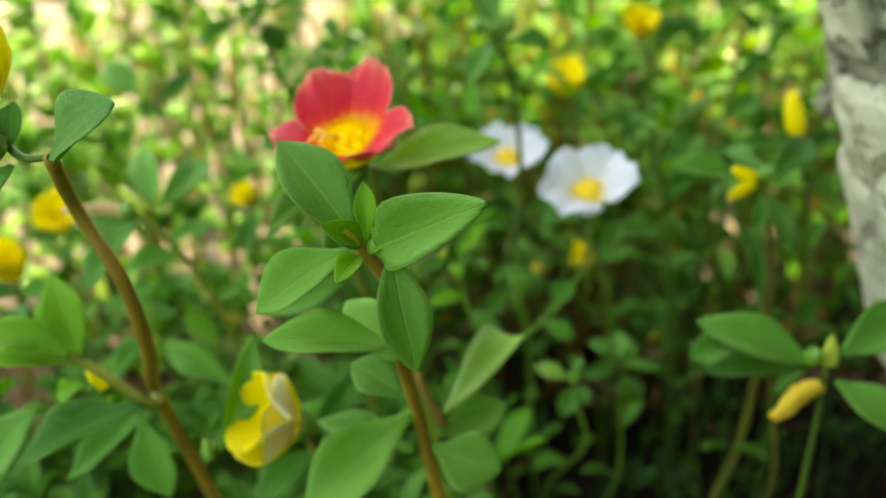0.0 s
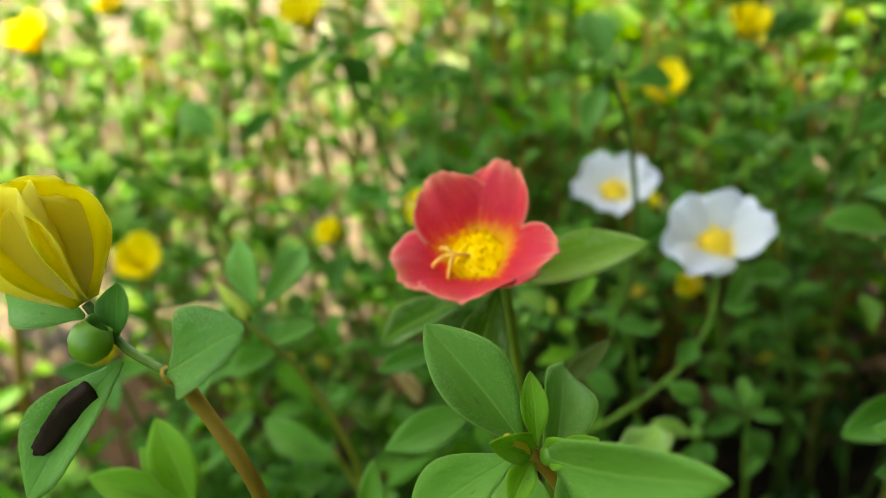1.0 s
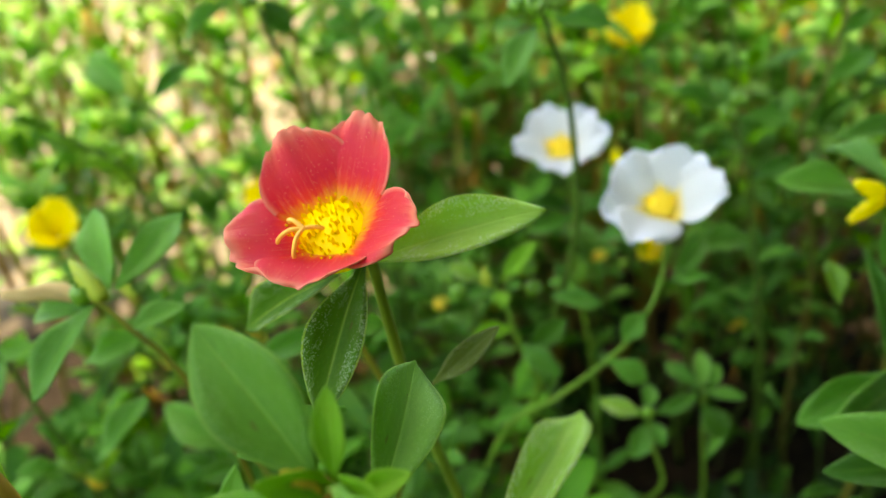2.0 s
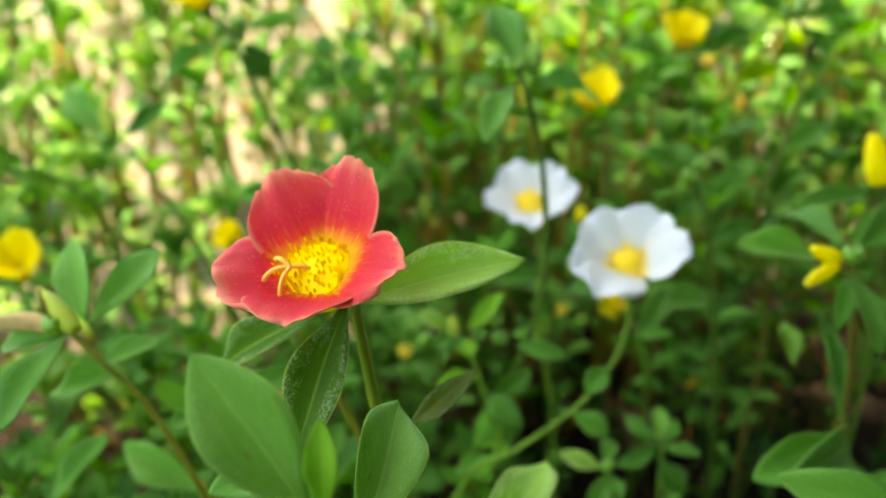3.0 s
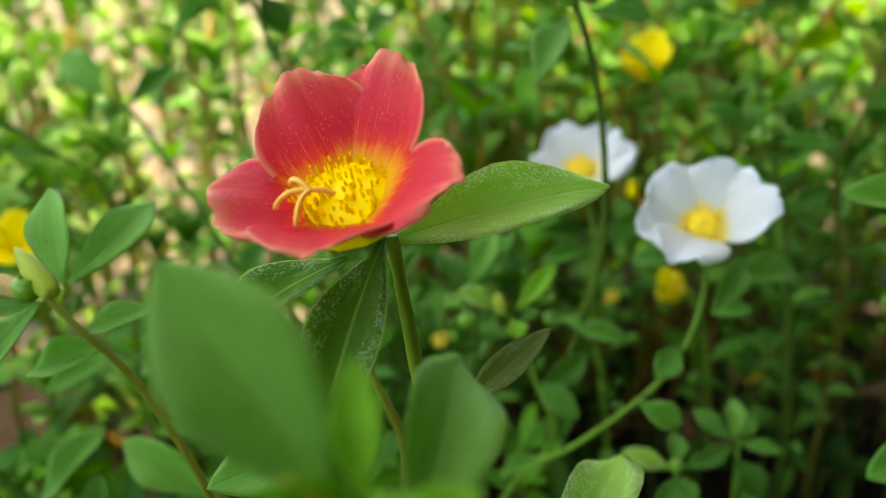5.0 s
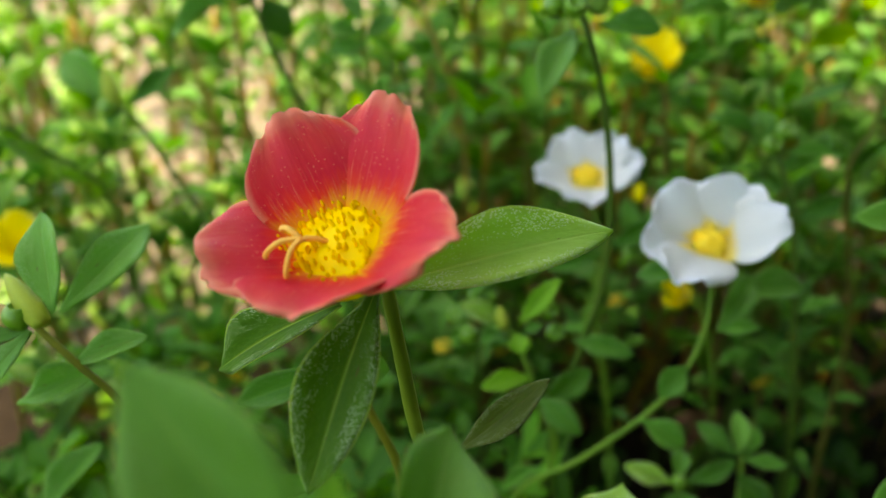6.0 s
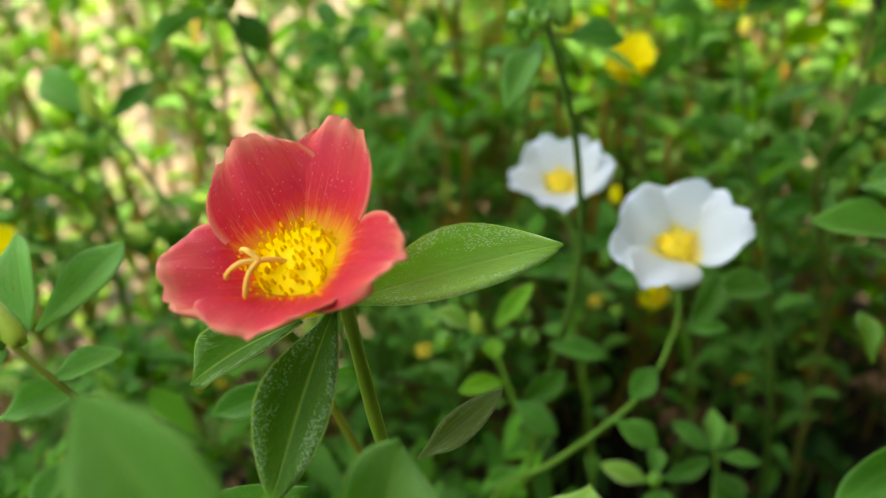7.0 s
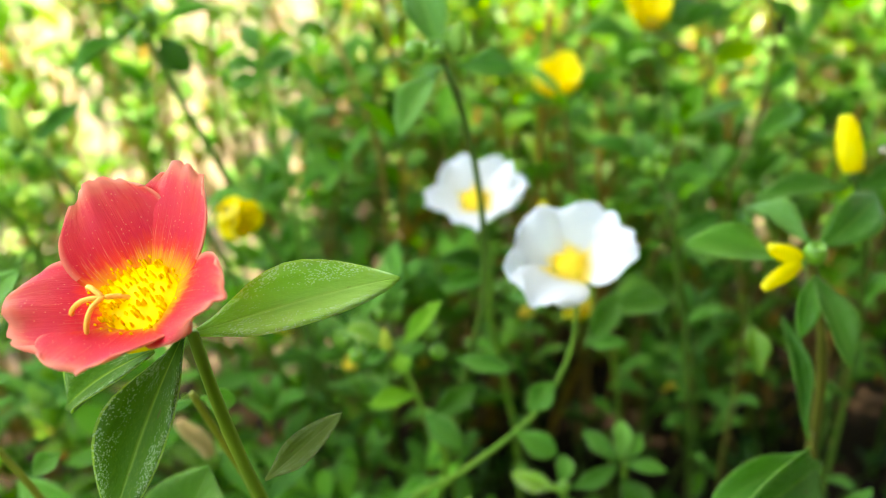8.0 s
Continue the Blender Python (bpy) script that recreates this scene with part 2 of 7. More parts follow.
PETAL = {
    "red": petal_material("petal_red", [(0.29, (0.98, 0.62, 0.006)), (0.36, (0.95, 0.36, 0.010)), (0.44, (0.88, 0.055, 0.016)), (0.55, (0.80, 0.020, 0.038)), (0.80, (0.85, 0.068, 0.062)), (1.0, (0.95, 0.24, 0.12))], (0.93, 0.42, 0.20), (0.93, 0.34, 0.20), 0.50, share=0.34, shade=(0.95, 0.5, 1.6)),
    "white": petal_material("petal_white", [(0.14, (0.94, 0.64, 0.02)), (0.26, (0.92, 0.76, 0.18)), (0.36, (0.80, 0.80, 0.75)), (1.0, (0.82, 0.83, 0.85))], (0.74, 0.75, 0.75), (0.85, 0.86, 0.88), 0.25, share=0.42, shade=(0.95, 0.95, 0.96)),
    "yellow_back": petal_material("petal_yellow_outside", [(0.0, (0.96, 0.88, 0.40)), (0.35, (0.96, 0.84, 0.12)), (1.0, (0.96, 0.83, 0.05))], (0.97, 0.88, 0.30), (0.98, 0.86, 0.06), 0.2, share=0.5, shade=(0.98, 0.95, 0.80)),
    "cream_back": petal_material("petal_cream_outside", [(0.0, (0.96, 0.84, 0.30)), (0.5, (0.98, 0.93, 0.68)), (0.88, (0.98, 0.92, 0.62)), (1.0, (0.98, 0.84, 0.05))], (0.92, 0.86, 0.62), (0.95, 0.82, 0.20), 0.2, share=0.36, shade=(0.98, 0.96, 0.92)),
    "yellow": petal_material("petal_yellow", [(0.0, (0.95, 0.80, 0.02)), (0.30, (0.95, 0.83, 0.014)), (1.0, (0.95, 0.81, 0.016))], (0.98, 0.88, 0.12), (0.98, 0.88, 0.06), 0.2, share=0.5, shade=(0.98, 0.95, 0.80)),
}


def plain_material(name, low, high, scale=60, rough=0.5, bump=0.3, share=0.0):
    m, n, k, b, out = graph(name)
    f = noise_at(n, k, scale, 4, 0.6)
    col = ramp(n, k, f, [(0.3, low), (0.7, high)])
    k.new(col, b.inputs["Base Color"])
    b.inputs["Roughness"].default_value = rough
    b.inputs["Specular IOR Level"].default_value = 0.5 if rough < 0.4 else 0.12
    bumped(n, k, b, f, bump, 0.0005)
    if share:
        thin(n, k, b, out, col, share)
    return m


STAMEN = plain_material("stamen", (1.0, 0.62, 0.005), (1.0, 0.80, 0.012), 90, 0.5, 0.2)
STAMEN_PALE = plain_material("stamen_pale", (0.97, 0.64, 0.02), (0.97, 0.78, 0.10), 90, 0.5, 0.3)
STIGMA = plain_material("stigma", (0.95, 0.46, 0.06), (0.96, 0.60, 0.14), 90, 0.5, 0.3)
POD = plain_material("pod", (0.095, 0.250, 0.013), (0.180, 0.390, 0.026), 120, 0.3, 0.15, 0.15)
BUD = {
    "yellow": PETAL["yellow"],
    "green": plain_material("bud_green", (0.13, 0.28, 0.03), (0.24, 0.42, 0.06), 80, 0.4, 0.2, 0.2),
    "tip": plain_material("bud_tip", (0.22, 0.34, 0.03), (0.48, 0.52, 0.06), 60, 0.4, 0.2, 0.2),
}
SPENT = {
    "spent": plain_material("spent_bloom", (0.50, 0.33, 0.11), (0.78, 0.57, 0.25), 70, 0.7, 0.8, 0.2),
    "orange": plain_material("wilting_bloom", (0.94, 0.55, 0.025), (0.97, 0.76, 0.10), 70, 0.6, 0.8, 0.2),
    "dark": plain_material("dead_bloom", (0.014, 0.008, 0.003), (0.050, 0.028, 0.014), 70, 0.8, 0.8),
}


def soil_material():
    m, n, k, b, out = graph("soil")
    co = n.new("ShaderNodeNewGeometry").outputs["Position"]
    fine = noise_at(n, k, 130, 5, 0.65, co)
    broad = noise_at(n, k, 3.5, 3, 0.5, co)
    # brown bed soil taken down to near black: shade between plants is in it
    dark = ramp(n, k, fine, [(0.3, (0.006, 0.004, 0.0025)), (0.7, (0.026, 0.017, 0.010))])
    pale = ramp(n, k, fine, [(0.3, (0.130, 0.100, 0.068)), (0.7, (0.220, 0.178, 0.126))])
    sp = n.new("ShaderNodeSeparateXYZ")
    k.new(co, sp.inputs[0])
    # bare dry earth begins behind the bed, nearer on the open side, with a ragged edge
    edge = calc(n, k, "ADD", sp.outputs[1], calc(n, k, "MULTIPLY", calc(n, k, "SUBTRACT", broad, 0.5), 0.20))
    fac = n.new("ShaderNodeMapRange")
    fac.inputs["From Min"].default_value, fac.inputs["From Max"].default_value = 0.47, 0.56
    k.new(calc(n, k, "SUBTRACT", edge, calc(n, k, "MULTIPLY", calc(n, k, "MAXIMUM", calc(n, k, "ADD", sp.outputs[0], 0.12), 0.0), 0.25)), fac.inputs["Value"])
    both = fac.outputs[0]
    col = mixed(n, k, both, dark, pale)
    litter = noise_at(n, k, 60, 2, 0.5, co)
    col = mixed(n, k, calc(n, k, "MULTIPLY", calc(n, k, "GREATER_THAN", litter, 0.64), calc(n, k, "MULTIPLY", both, 0.4)), col, (0.10, 0.06, 0.032))
    k.new(col, b.inputs["Base Color"])
    b.inputs["Roughness"].default_value = 0.95
    b.inputs["Specular IOR Level"].default_value = 0.08
    bumped(n, k, b, calc(n, k, "ADD", fine, litter), 0.8, 0.006)
    return m


def bark_material(name, low, mid, high, cracks, pitted=0.66, relief=1.0):
    m, n, k, b, out = graph(name)
    co = n.new("ShaderNodeTexCoord").outputs["Object"]
    warp = n.new("ShaderNodeTexNoise")
    warp.inputs["Scale"].default_value, warp.inputs["Detail"].default_value = 45, 4
    k.new(co, warp.inputs["Vector"])
    add = n.new("ShaderNodeVectorMath")
    add.operation = "MULTIPLY_ADD"
    k.new(warp.outputs["Color"], add.inputs[0])
    add.inputs[1].default_value = (0.03, 0.03, 0.02)
    k.new(co, add.inputs[2])
    cell = n.new("ShaderNodeTexVoronoi")
    cell.feature = "DISTANCE_TO_EDGE"
    cell.inputs["Scale"].default_value = 25
    k.new(add.outputs[0], cell.inputs["Vector"])
    rings = noise_at(n, k, 120, 5, 0.7, co, (0.35, 0.35, 2.4))
    stain = noise_at(n, k, 22, 4, 0.6, co)
    col = ramp(n, k, rings, [(0.30, low), (0.44, mid), (0.70, high)])
    col = mixed(n, k, calc(n, k, "MULTIPLY", calc(n, k, "GREATER_THAN", stain, 0.56), 0.40), col, (0.30, 0.28, 0.18))
    crack = ramp(n, k, calc(n, k, "ADD", cell.outputs["Distance"], calc(n, k, "MULTIPLY", calc(n, k, "SUBTRACT", stain, 0.5), 0.12)), [(0.0, (0.10, 0.085, 0.055)), (0.05, (1, 1, 1))])
    col = mixed(n, k, cracks, col, crack, "MULTIPLY")
    pits = noise_at(n, k, 260, 2, 0.6, co, (1, 1, 0.7))
    col = mixed(n, k, calc(n, k, "MULTIPLY", calc(n, k, "GREATER_THAN", pits, pitted), 0.75), col, (0.06, 0.05, 0.035))
    k.new(col, b.inputs["Base Color"])
    b.inputs["Roughness"].default_value = 0.9
    b.inputs["Specular IOR Level"].default_value = 0.15
    lip = calc(n, k, "MINIMUM", calc(n, k, "MULTIPLY", cell.outputs["Distance"], 8.0), 1.0)
    bumped(n, k, b, calc(n, k, "ADD", rings, calc(n, k, "MULTIPLY", lip, 1.6 * relief)), relief, 0.0045)
    return m


SOIL = soil_material()
BARK = bark_material("bark", (0.100, 0.084, 0.048), (0.28, 0.245, 0.155), (0.47, 0.43, 0.29), 0.75)
BARK_PALE = bark_material("bark_pale", (0.34, 0.30, 0.18), (0.55, 0.49, 0.31), (0.74, 0.68, 0.47), 0.25, 0.675, 0.8)


# ---------------------------------------------------------------- mesh tools
def shaped(name, verts, faces, mat, uvs=None, smooth=True):
    me = bpy.data.meshes.new(name)
    me.from_pydata([tuple(v) for v in verts], [], faces)
    me.materials.append(mat)
    if uvs is not None:
        lay = me.uv_layers.new(name="UVMap")
        idx = np.empty(len(me.loops), dtype=np.int32)
        me.loops.foreach_get("vertex_index", idx)
        lay.data.foreach_set("uv", np.asarray(uvs, dtype=np.float32)[idx].ravel())
    if smooth:
        me.polygons.foreach_set("use_smooth", np.ones(len(me.polygons), dtype=bool))
    me.update()
    return me


def sheet(nu, nv, f, thick):
    """A thin closed body over a grid: f(u, v) gives the middle surface, thick(u, v) its thickness. Returns verts, faces, uvs."""
    us, vs = np.linspace(-1, 1, nu), np.linspace(0, 1, nv)
    mid = np.array([[f(u, v) for u in us] for v in vs])
    du = np.gradient(mid, axis=1)
    dv = np.gradient(mid, axis=0)
    nor = np.cross(du, dv)
    nor /= np.linalg.norm(nor, axis=2, keepdims=True) + 1e-9
    th = np.array([[thick(u, v) for u in us] for v in vs])[..., None] / 2
    top, bot = mid + nor * th, mid - nor * th
    verts = np.concatenate([top.reshape(-1, 3), bot.reshape(-1, 3)])
    uv = np.array([[((u + 1) / 2, v) for u in us] for v in vs]).reshape(-1, 2)
    off = nu * nv
    faces = []
    for j in range(nv - 1):
        for i in range(nu - 1):
            a, b, c, d = j * nu + i, j * nu + i + 1, (j + 1) * nu + i + 1, (j + 1) * nu + i
            faces += [(a, b, c, d), (off + d, off + c, off + b, off + a)]
    ring = [i for i in range(nu)] + [j * nu + nu - 1 for j in range(1, nv)] + [(nv - 1) * nu + i for i in range(nu - 2, -1, -1)] + [j * nu for j in range(nv - 2, 0, -1)]
    for a, b in zip(ring, ring[1:] + ring[:1]):
        faces.append((b, a, off + a, off + b))
    return verts, faces, np.concatenate([uv, uv])


def curve_through(points, steps):
    """A smooth line through the points (centripetal Catmull-Rom, which does not overshoot)."""
    p = [Vector(q) for q in points]
    p = [p[0] * 2 - p[1]] + p + [p[-1] * 2 - p[-2]]
    out = []
    for a, b, c, d in zip(p, p[1:], p[2:], p[3:]):
        t1 = max((b - a).length, 1e-6) ** 0.5
        t2 = t1 + max((c - b).length, 1e-6) ** 0.5
        t3 = t2 + max((d - c).length, 1e-6) ** 0.5
        for i in range(steps):
            t = t1 + (t2 - t1) * i / steps
            e = a * ((t1 - t) / t1) + b * (t / t1)
            f = b * ((t2 - t) / (t2 - t1)) + c * ((t - t1) / (t2 - t1))
            g = c * ((t3 - t) / (t3 - t2)) + d * ((t - t2) / (t3 - t2))
            h = e * ((t2 - t) / t2) + f * (t / t2)
            k = f * ((t3 - t) / (t3 - t1)) + g * ((t - t1) / (t3 - t1))
            out.append(h * ((t2 - t) / (t2 - t1)) + k * ((t - t1) / (t2 - t1)))
    out.append(p[-2])
    return out


def tube_data(path, radii, sides=8):
    verts, faces = [], []
    side = Vector((1, 0.3, 0)).normalized()
    for i, q in enumerate(path):
        ahead = (path[min(i + 1, len(path) - 1)] - path[max(i - 1, 0)]).normalized()
        side = (side - ahead * side.dot(ahead)).normalized()
        other = ahead.cross(side)
        for s in range(sides):
            a = 2 * math.pi * s / sides
            verts.append(q + (side * math.cos(a) + other * math.sin(a)) * radii[i])
    for i in range(len(path) - 1):
        for s in range(sides):
            a, b = i * sides + s, i * sides + (s + 1) % sides
            faces.append((a, b, b + sides, a + sides))
    faces.append(tuple(range(sides - 1, -1, -1)))
    faces.append(tuple(range(len(verts) - sides, len(verts))))
    return verts, faces


def hang(ob, parent, m):
    """Parents ob with the world pose m."""
    ob.parent = parent
    ob.matrix_parent_inverse = Matrix.Identity(4)
    top, back = parent, Matrix.Identity(4)
    while top is not None:
        back = top.matrix_basis @ back
        top = top.parent
    ob.matrix_basis = back.inverted() @ m
    return ob


def aligned(base, tip, face, width, length=None):
    y = Vector(tip) - Vector(base)
    ln = y.length if length is None else length
    y.normalize()
    z = Vector(face)
    z = z - y * z.dot(y)
    if z.length < 1e-4:
        z = y.orthogonal()
    z.normalize()
    x = y.cross(z)
    m = Matrix((x, y, z)).transposed().to_4x4()
    m.translation = Vector(base)
    return m @ Matrix.Diagonal((width, ln, (width + ln) / 2, 1))


# ---------------------------------------------------------------- leaves
LRNG = random.Random(5)


def leaf_shape(belly, bend, cup, twist, wave, taper=0.0):
    def f(u, v):
        v = 1 - (1 - v) ** 1.6
        w = 0.5 * (math.sin(math.pi * v ** belly) ** (1.12 - 0.36 * v)) * (1 - taper + taper * min(1, v / 0.5)) + 0.05 * (1 - v) ** 2
        if v > 0.999:
            w = 0.012
        x = u * w
        z = -bend * v * v + cup * x * x * 1.6 + 0.018 * abs(u) ** 0.5 * math.sin(math.pi * v) + twist * x * (v - 0.3) + wave * math.sin(9 * v + 3 * u) * abs(u) * 0.02
        return (x + 0.03 * wave * math.sin(4 * v), v, z + bend * v * 0.9)
    return f


LEAF_SHAPES = [leaf_shape(1.16, 0.16, 0.5, 0.2, 0.6), leaf_shape(1.30, 0.08, 0.65, -0.25, 1.0), leaf_shape(1.12, 0.22, 0.4, 0.1, 0.8), leaf_shape(1.35, 0.14, 0.6, 0.35, 0.4, 0.35), leaf_shape(1.45, 0.05, 0.8, -0.15, 1.2, 0.45), leaf_shape(1.25, 0.28, 0.45, -0.3, 0.7, 0.3), leaf_shape(1.12, 0.40, 0.4, 0.1, 0.8)]


def leaf_thick(u, v):
    return 0.010 + 0.034 * (1 - abs(u) ** 3) * (0.4 + 0.6 * math.sin(math.pi * min(1, v + 0.1)))


LEAF_MESH = {}


def leaf_mesh(kind, shape, fine=True):
    key = (kind, shape, fine)
    if key not in LEAF_MESH:
        nu, nv = (7, 15) if fine else (5, 8)
        verts, faces, uv = sheet(nu, nv, LEAF_SHAPES[shape], leaf_thick)
        LEAF_MESH[key] = shaped("leaf_" + kind, verts, faces, LEAF[kind], uv)
    return LEAF_MESH[key]


def plant(label, at):
    """A purslane plant, rooted at the ground place given in centimetres."""
    p = new("purslane")
    p.matrix_basis = Matrix.Translation((at[0] * CM, at[1] * CM, 0))
    p.empty_display_size = 0.02
    return tagged(p, label, "plant", "purslane plants in the bed")


def leaf(p, base, tip, width, face, kind="mid", fine=True, form=None):
    pick = LRNG.randrange(3) if fine else LRNG.choice((0, 1, 3, 4, 5))
    ob = new("leaf", leaf_mesh(kind, pick if form is None else form, fine))
    return hang(ob, p, aligned(Vector(base) * CM, Vector(tip) * CM, face, width * CM))


def stem(p, points, radius, kind="green", steps=6, sides=8):
    path = curve_through([Vector(q) * CM for q in points], steps)
    n = len(path) - 1
    rnd = random.Random(len(path) * 7 + int(points[0][0] * 100))
    radii = [radius * CM * (0.72 + 0.4 * i / n) * (1 + 0.07 * rnd.uniform(-1, 1)) for i in range(n + 1)]
    o = p.matrix_basis.translation
    verts, faces = tube_data([q - o for q in path], radii, sides)
    ob = new("stem", shaped("stem", verts, faces, STEM[kind]))
    ob.parent = p
    return ob


# ---------------------------------------------------------------- flowers
def petal_shape(length, width, rise0, rise1, ripple, seed, notch=0.06, round_tip=0.26):
    """A petal in the plane of its middle line: out along +y, up along +z; rises from rise0 to rise1 degrees."""
    ys, zs, steps = [0.0], [0.0], 24
    for i in range(steps):
        a = radians(rise0 + (rise1 - rise0) * (i + 0.5) / steps)
        ys.append(ys[-1] + math.cos(a) * length / steps)
        zs.append(zs[-1] + math.sin(a) * length / steps)

    def f(u, v):
        rim = 1 - notch * math.exp(-(u / 0.16) ** 2) + 0.025 * math.sin(5 * u + seed) + 0.012 * math.sin(17 * u + 2 * seed) + 0.004 * math.sin(31 * u + seed)
        vv = v * (1 - (1 - rim) * v ** 3)
        s = min(max(vv, 0), 1) * steps
        i = min(int(s), steps - 1)
        y, z = ys[i] + (ys[i + 1] - ys[i]) * (s - i), zs[i] + (zs[i + 1] - zs[i]) * (s - i)
        w = width * 0.5 * (0.24 + 0.76 * math.sin(v / 0.62 * math.pi / 2) ** 1.1 if v < 0.62 else math.sqrt(1 - ((v - 0.62) / 0.50) ** 2))
        x = u * w
        a = radians(rise0 + (rise1 - rise0) * v)
        drop = -round_tip * length * (1 - math.sqrt(1 - 0.94 * u * u)) * v ** 2
        lift = 0.30 * x * x / width + ripple * length * v ** 2 * math.sin(4.5 * u + seed) * 0.05 + ripple * length * v ** 3 * math.sin(11 * u + 2.3 * seed) * 0.018
        return (x, y + drop * math.cos(a) - lift * math.sin(a), z + drop * math.sin(a) + lift * math.cos(a))
    return f


def axis_pose(centre, axis, turn):
    z = Vector(axis).normalized()
    x = Vector((1, 0, 0))
    x = (x - z * x.dot(z)).normalized()
    m = Matrix((x, z.cross(x), z)).transposed().to_4x4()
    m.translation = Vector(centre) * CM
    return m @ Matrix.Rotation(radians(turn), 4, "Z")


def flower(p, centre, axis, radius, kind, turn, rise, angles=None, cream=False, petals=None):
    """Five petals round a tuft of stamens. rise: degrees by which the petals stand up."""
    label = {"red": "open coral red flower with a golden heart", "white": "open white flower with a yellow heart", "yellow": "bright yellow cupped flower"}[kind]
    m = axis_pose(centre, axis, turn)
    head = new("flower")
    hang(head, p, m)
    tagged(head, label)
    rnd = random.Random(int(abs(centre[0]) * 1000) + 3)
    r = radius * CM
    if petals:
        angles = [q[0] for q in petals]
    angles = angles or [72 * i + rnd.uniform(-6, 6) for i in range(5)]
    for i, a in enumerate(angles):
        wide = (0.98 if kind == "white" else 1.0) * rnd.uniform(0.95, 1.1)
        long = 1.06 * (rnd.uniform(0.86, 1.12) if kind == "yellow" else rnd.uniform(0.96, 1.05))
        foot = 70 if rise > 80 else rise - 5 if kind != "yellow" else rise + 10
        end = rise + rnd.uniform(-2, 5) - (22 if kind == "yellow" and rise < 80 else 0)
        roll = 0
        ripple, seed = rnd.uniform(0.7, 1.2), rnd.uniform(0, 6)
        if petals:
            _, long, wide, foot, end, roll = petals[i]
        f = petal_shape(r * long, r * wide, foot, end, ripple * (0.8 if kind == "red" else 1.35 if kind == "white" else 1), seed, {"red": 0.03, "white": 0.05, "yellow": -0.10}[kind], 0.23 if kind == "red" else 0.26)
        nu, nv = (31, 17) if kind == "red" else (11, 12)
        verts, faces, uv = sheet(nu, nv, f, lambda u, v: r * 0.012)
        me = shaped("petal", verts, faces, PETAL[kind], uv)
        if kind == "yellow":
            me.materials.append(PETAL["cream_back" if cream else "yellow_back"])
            for q in range(1, 2 * (nu - 1) * (nv - 1), 2):
                me.polygons[q].material_index = 1
        ob = new("petal", me)
        ob.parent = head
        ob.matrix_basis = Matrix.Translation((0, 0, r * (0.03 if i in (0, 1) else 0.012 * (i % 2)))) @ Matrix.Rotation(radians(a - 90), 4, "Z") @ Matrix.Rotation(radians(roll), 4, "Y")
    if rise > 80:
        return head
    # stamens: thin filaments, each with a small anther
    count = {"red": 190, "white": 70, "yellow": 18}[kind]
    verts, faces = [], []
    for i in range(count):
        t = (i + 0.5) / count
        a = i * 2.39996
        ra = r * (0.32 if kind == "red" else 0.24) * math.sqrt(t)
        h = r * (rnd.uniform(0.20, 0.24) if kind == "red" else rnd.uniform(0.10, 0.27)) * (1.15 - 0.4 * t) * (0.65 if kind == "white" else 1)
        foot = Vector((math.cos(a) * ra * 0.5, math.sin(a) * ra * 0.5, 0.02 * r))
        tip = Vector((math.cos(a) * ra * 1.25 + r * rnd.uniform(-0.09, 0.05), math.sin(a) * ra * 1.25 + r * rnd.uniform(-0.07, 0.07), h))
        bow = (foot + tip) / 2 + Vector((0, 0, h * 0.12))
        path = curve_through([foot, bow, tip], 3)
        w = r * (0.0080 if kind == "red" else 0.0075)
        v2, f2 = tube_data(path, [w] * (len(path) - 1) + [w * 0.6], 5)
        o = len(verts)
        verts += v2
        faces += [tuple(o + q for q in fc) for fc in f2]
        b2 = tube_data([tip - Vector((0, 0, r * 0.015)), tip + Vector((0, 0, r * 0.012)), tip + Vector((0, 0, r * 0.04)), tip + Vector((0, 0, r * 0.055))], [w * 0.8, w * (1.35 if kind == "red" else 1.9), w * 1.35, w * 0.5], 6)
        o = len(verts)
        verts += b2[0]
        faces += [tuple(o + q for q in fc) for fc in b2[1]]
    ob = new("stamen_tuft", shaped("stamen_tuft", verts, faces, STAMEN if kind == "red" else STAMEN_PALE))
    ob.parent = head
    # the domed yellow heart that the stamens stand on
    verts, faces = tube_data([Vector((0, 0, z * r * (1.42 if kind == "red" else 1))) for z in (0.03, 0.08, 0.13, 0.165, 0.18)], [q * r * (0.75 if rise > 50 else 1.75 if kind == "red" else 1.0) for q in (0.20, 0.24, 0.20, 0.11, 0.03)], 16)
    ob = new("heart", shaped("heart", verts, faces, STAMEN if kind == "red" else STAMEN_PALE))
    ob.parent = head
    # the stigma: a style that forks into curled arms
    verts, faces = [], []
    d = Vector((math.cos(radians(206)), math.sin(radians(206)), 0))
    fork = d * r * 0.22 + Vector((0, 0, 0.36 * r)) if kind == "red" else Vector((0, 0, 0.26 * r))
    arms = [(206 - 62, 0.17), (206 - 4, 0.22), (206 + 50, 0.24)] if kind == "red" else [(72 * i + 10, 0.20) for i in range(5)]
    paths = [[Vector((0, 0, 0.05 * r)), fork * 0.5 + Vector((0, 0, 0.10 * r)), fork]]
    for a, long in arms:
        e = Vector((math.cos(radians(a)), math.sin(radians(a)), 0)) * r * long
        paths.append([fork, fork + e * 0.55 + Vector((0, 0, 0.045 * r)), fork + e + Vector((0, 0, 0.0)), fork + e * 1.12 + Vector((0, 0, -0.04 * r))])
    for path in paths:
        path = curve_through(path, 5)
        v2, f2 = tube_data(path, [r * 0.019] * (len(path) - 1) + [r * 0.013], 7)
        o = len(verts)
        verts += v2
        faces += [tuple(o + q for q in fc) for fc in f2]
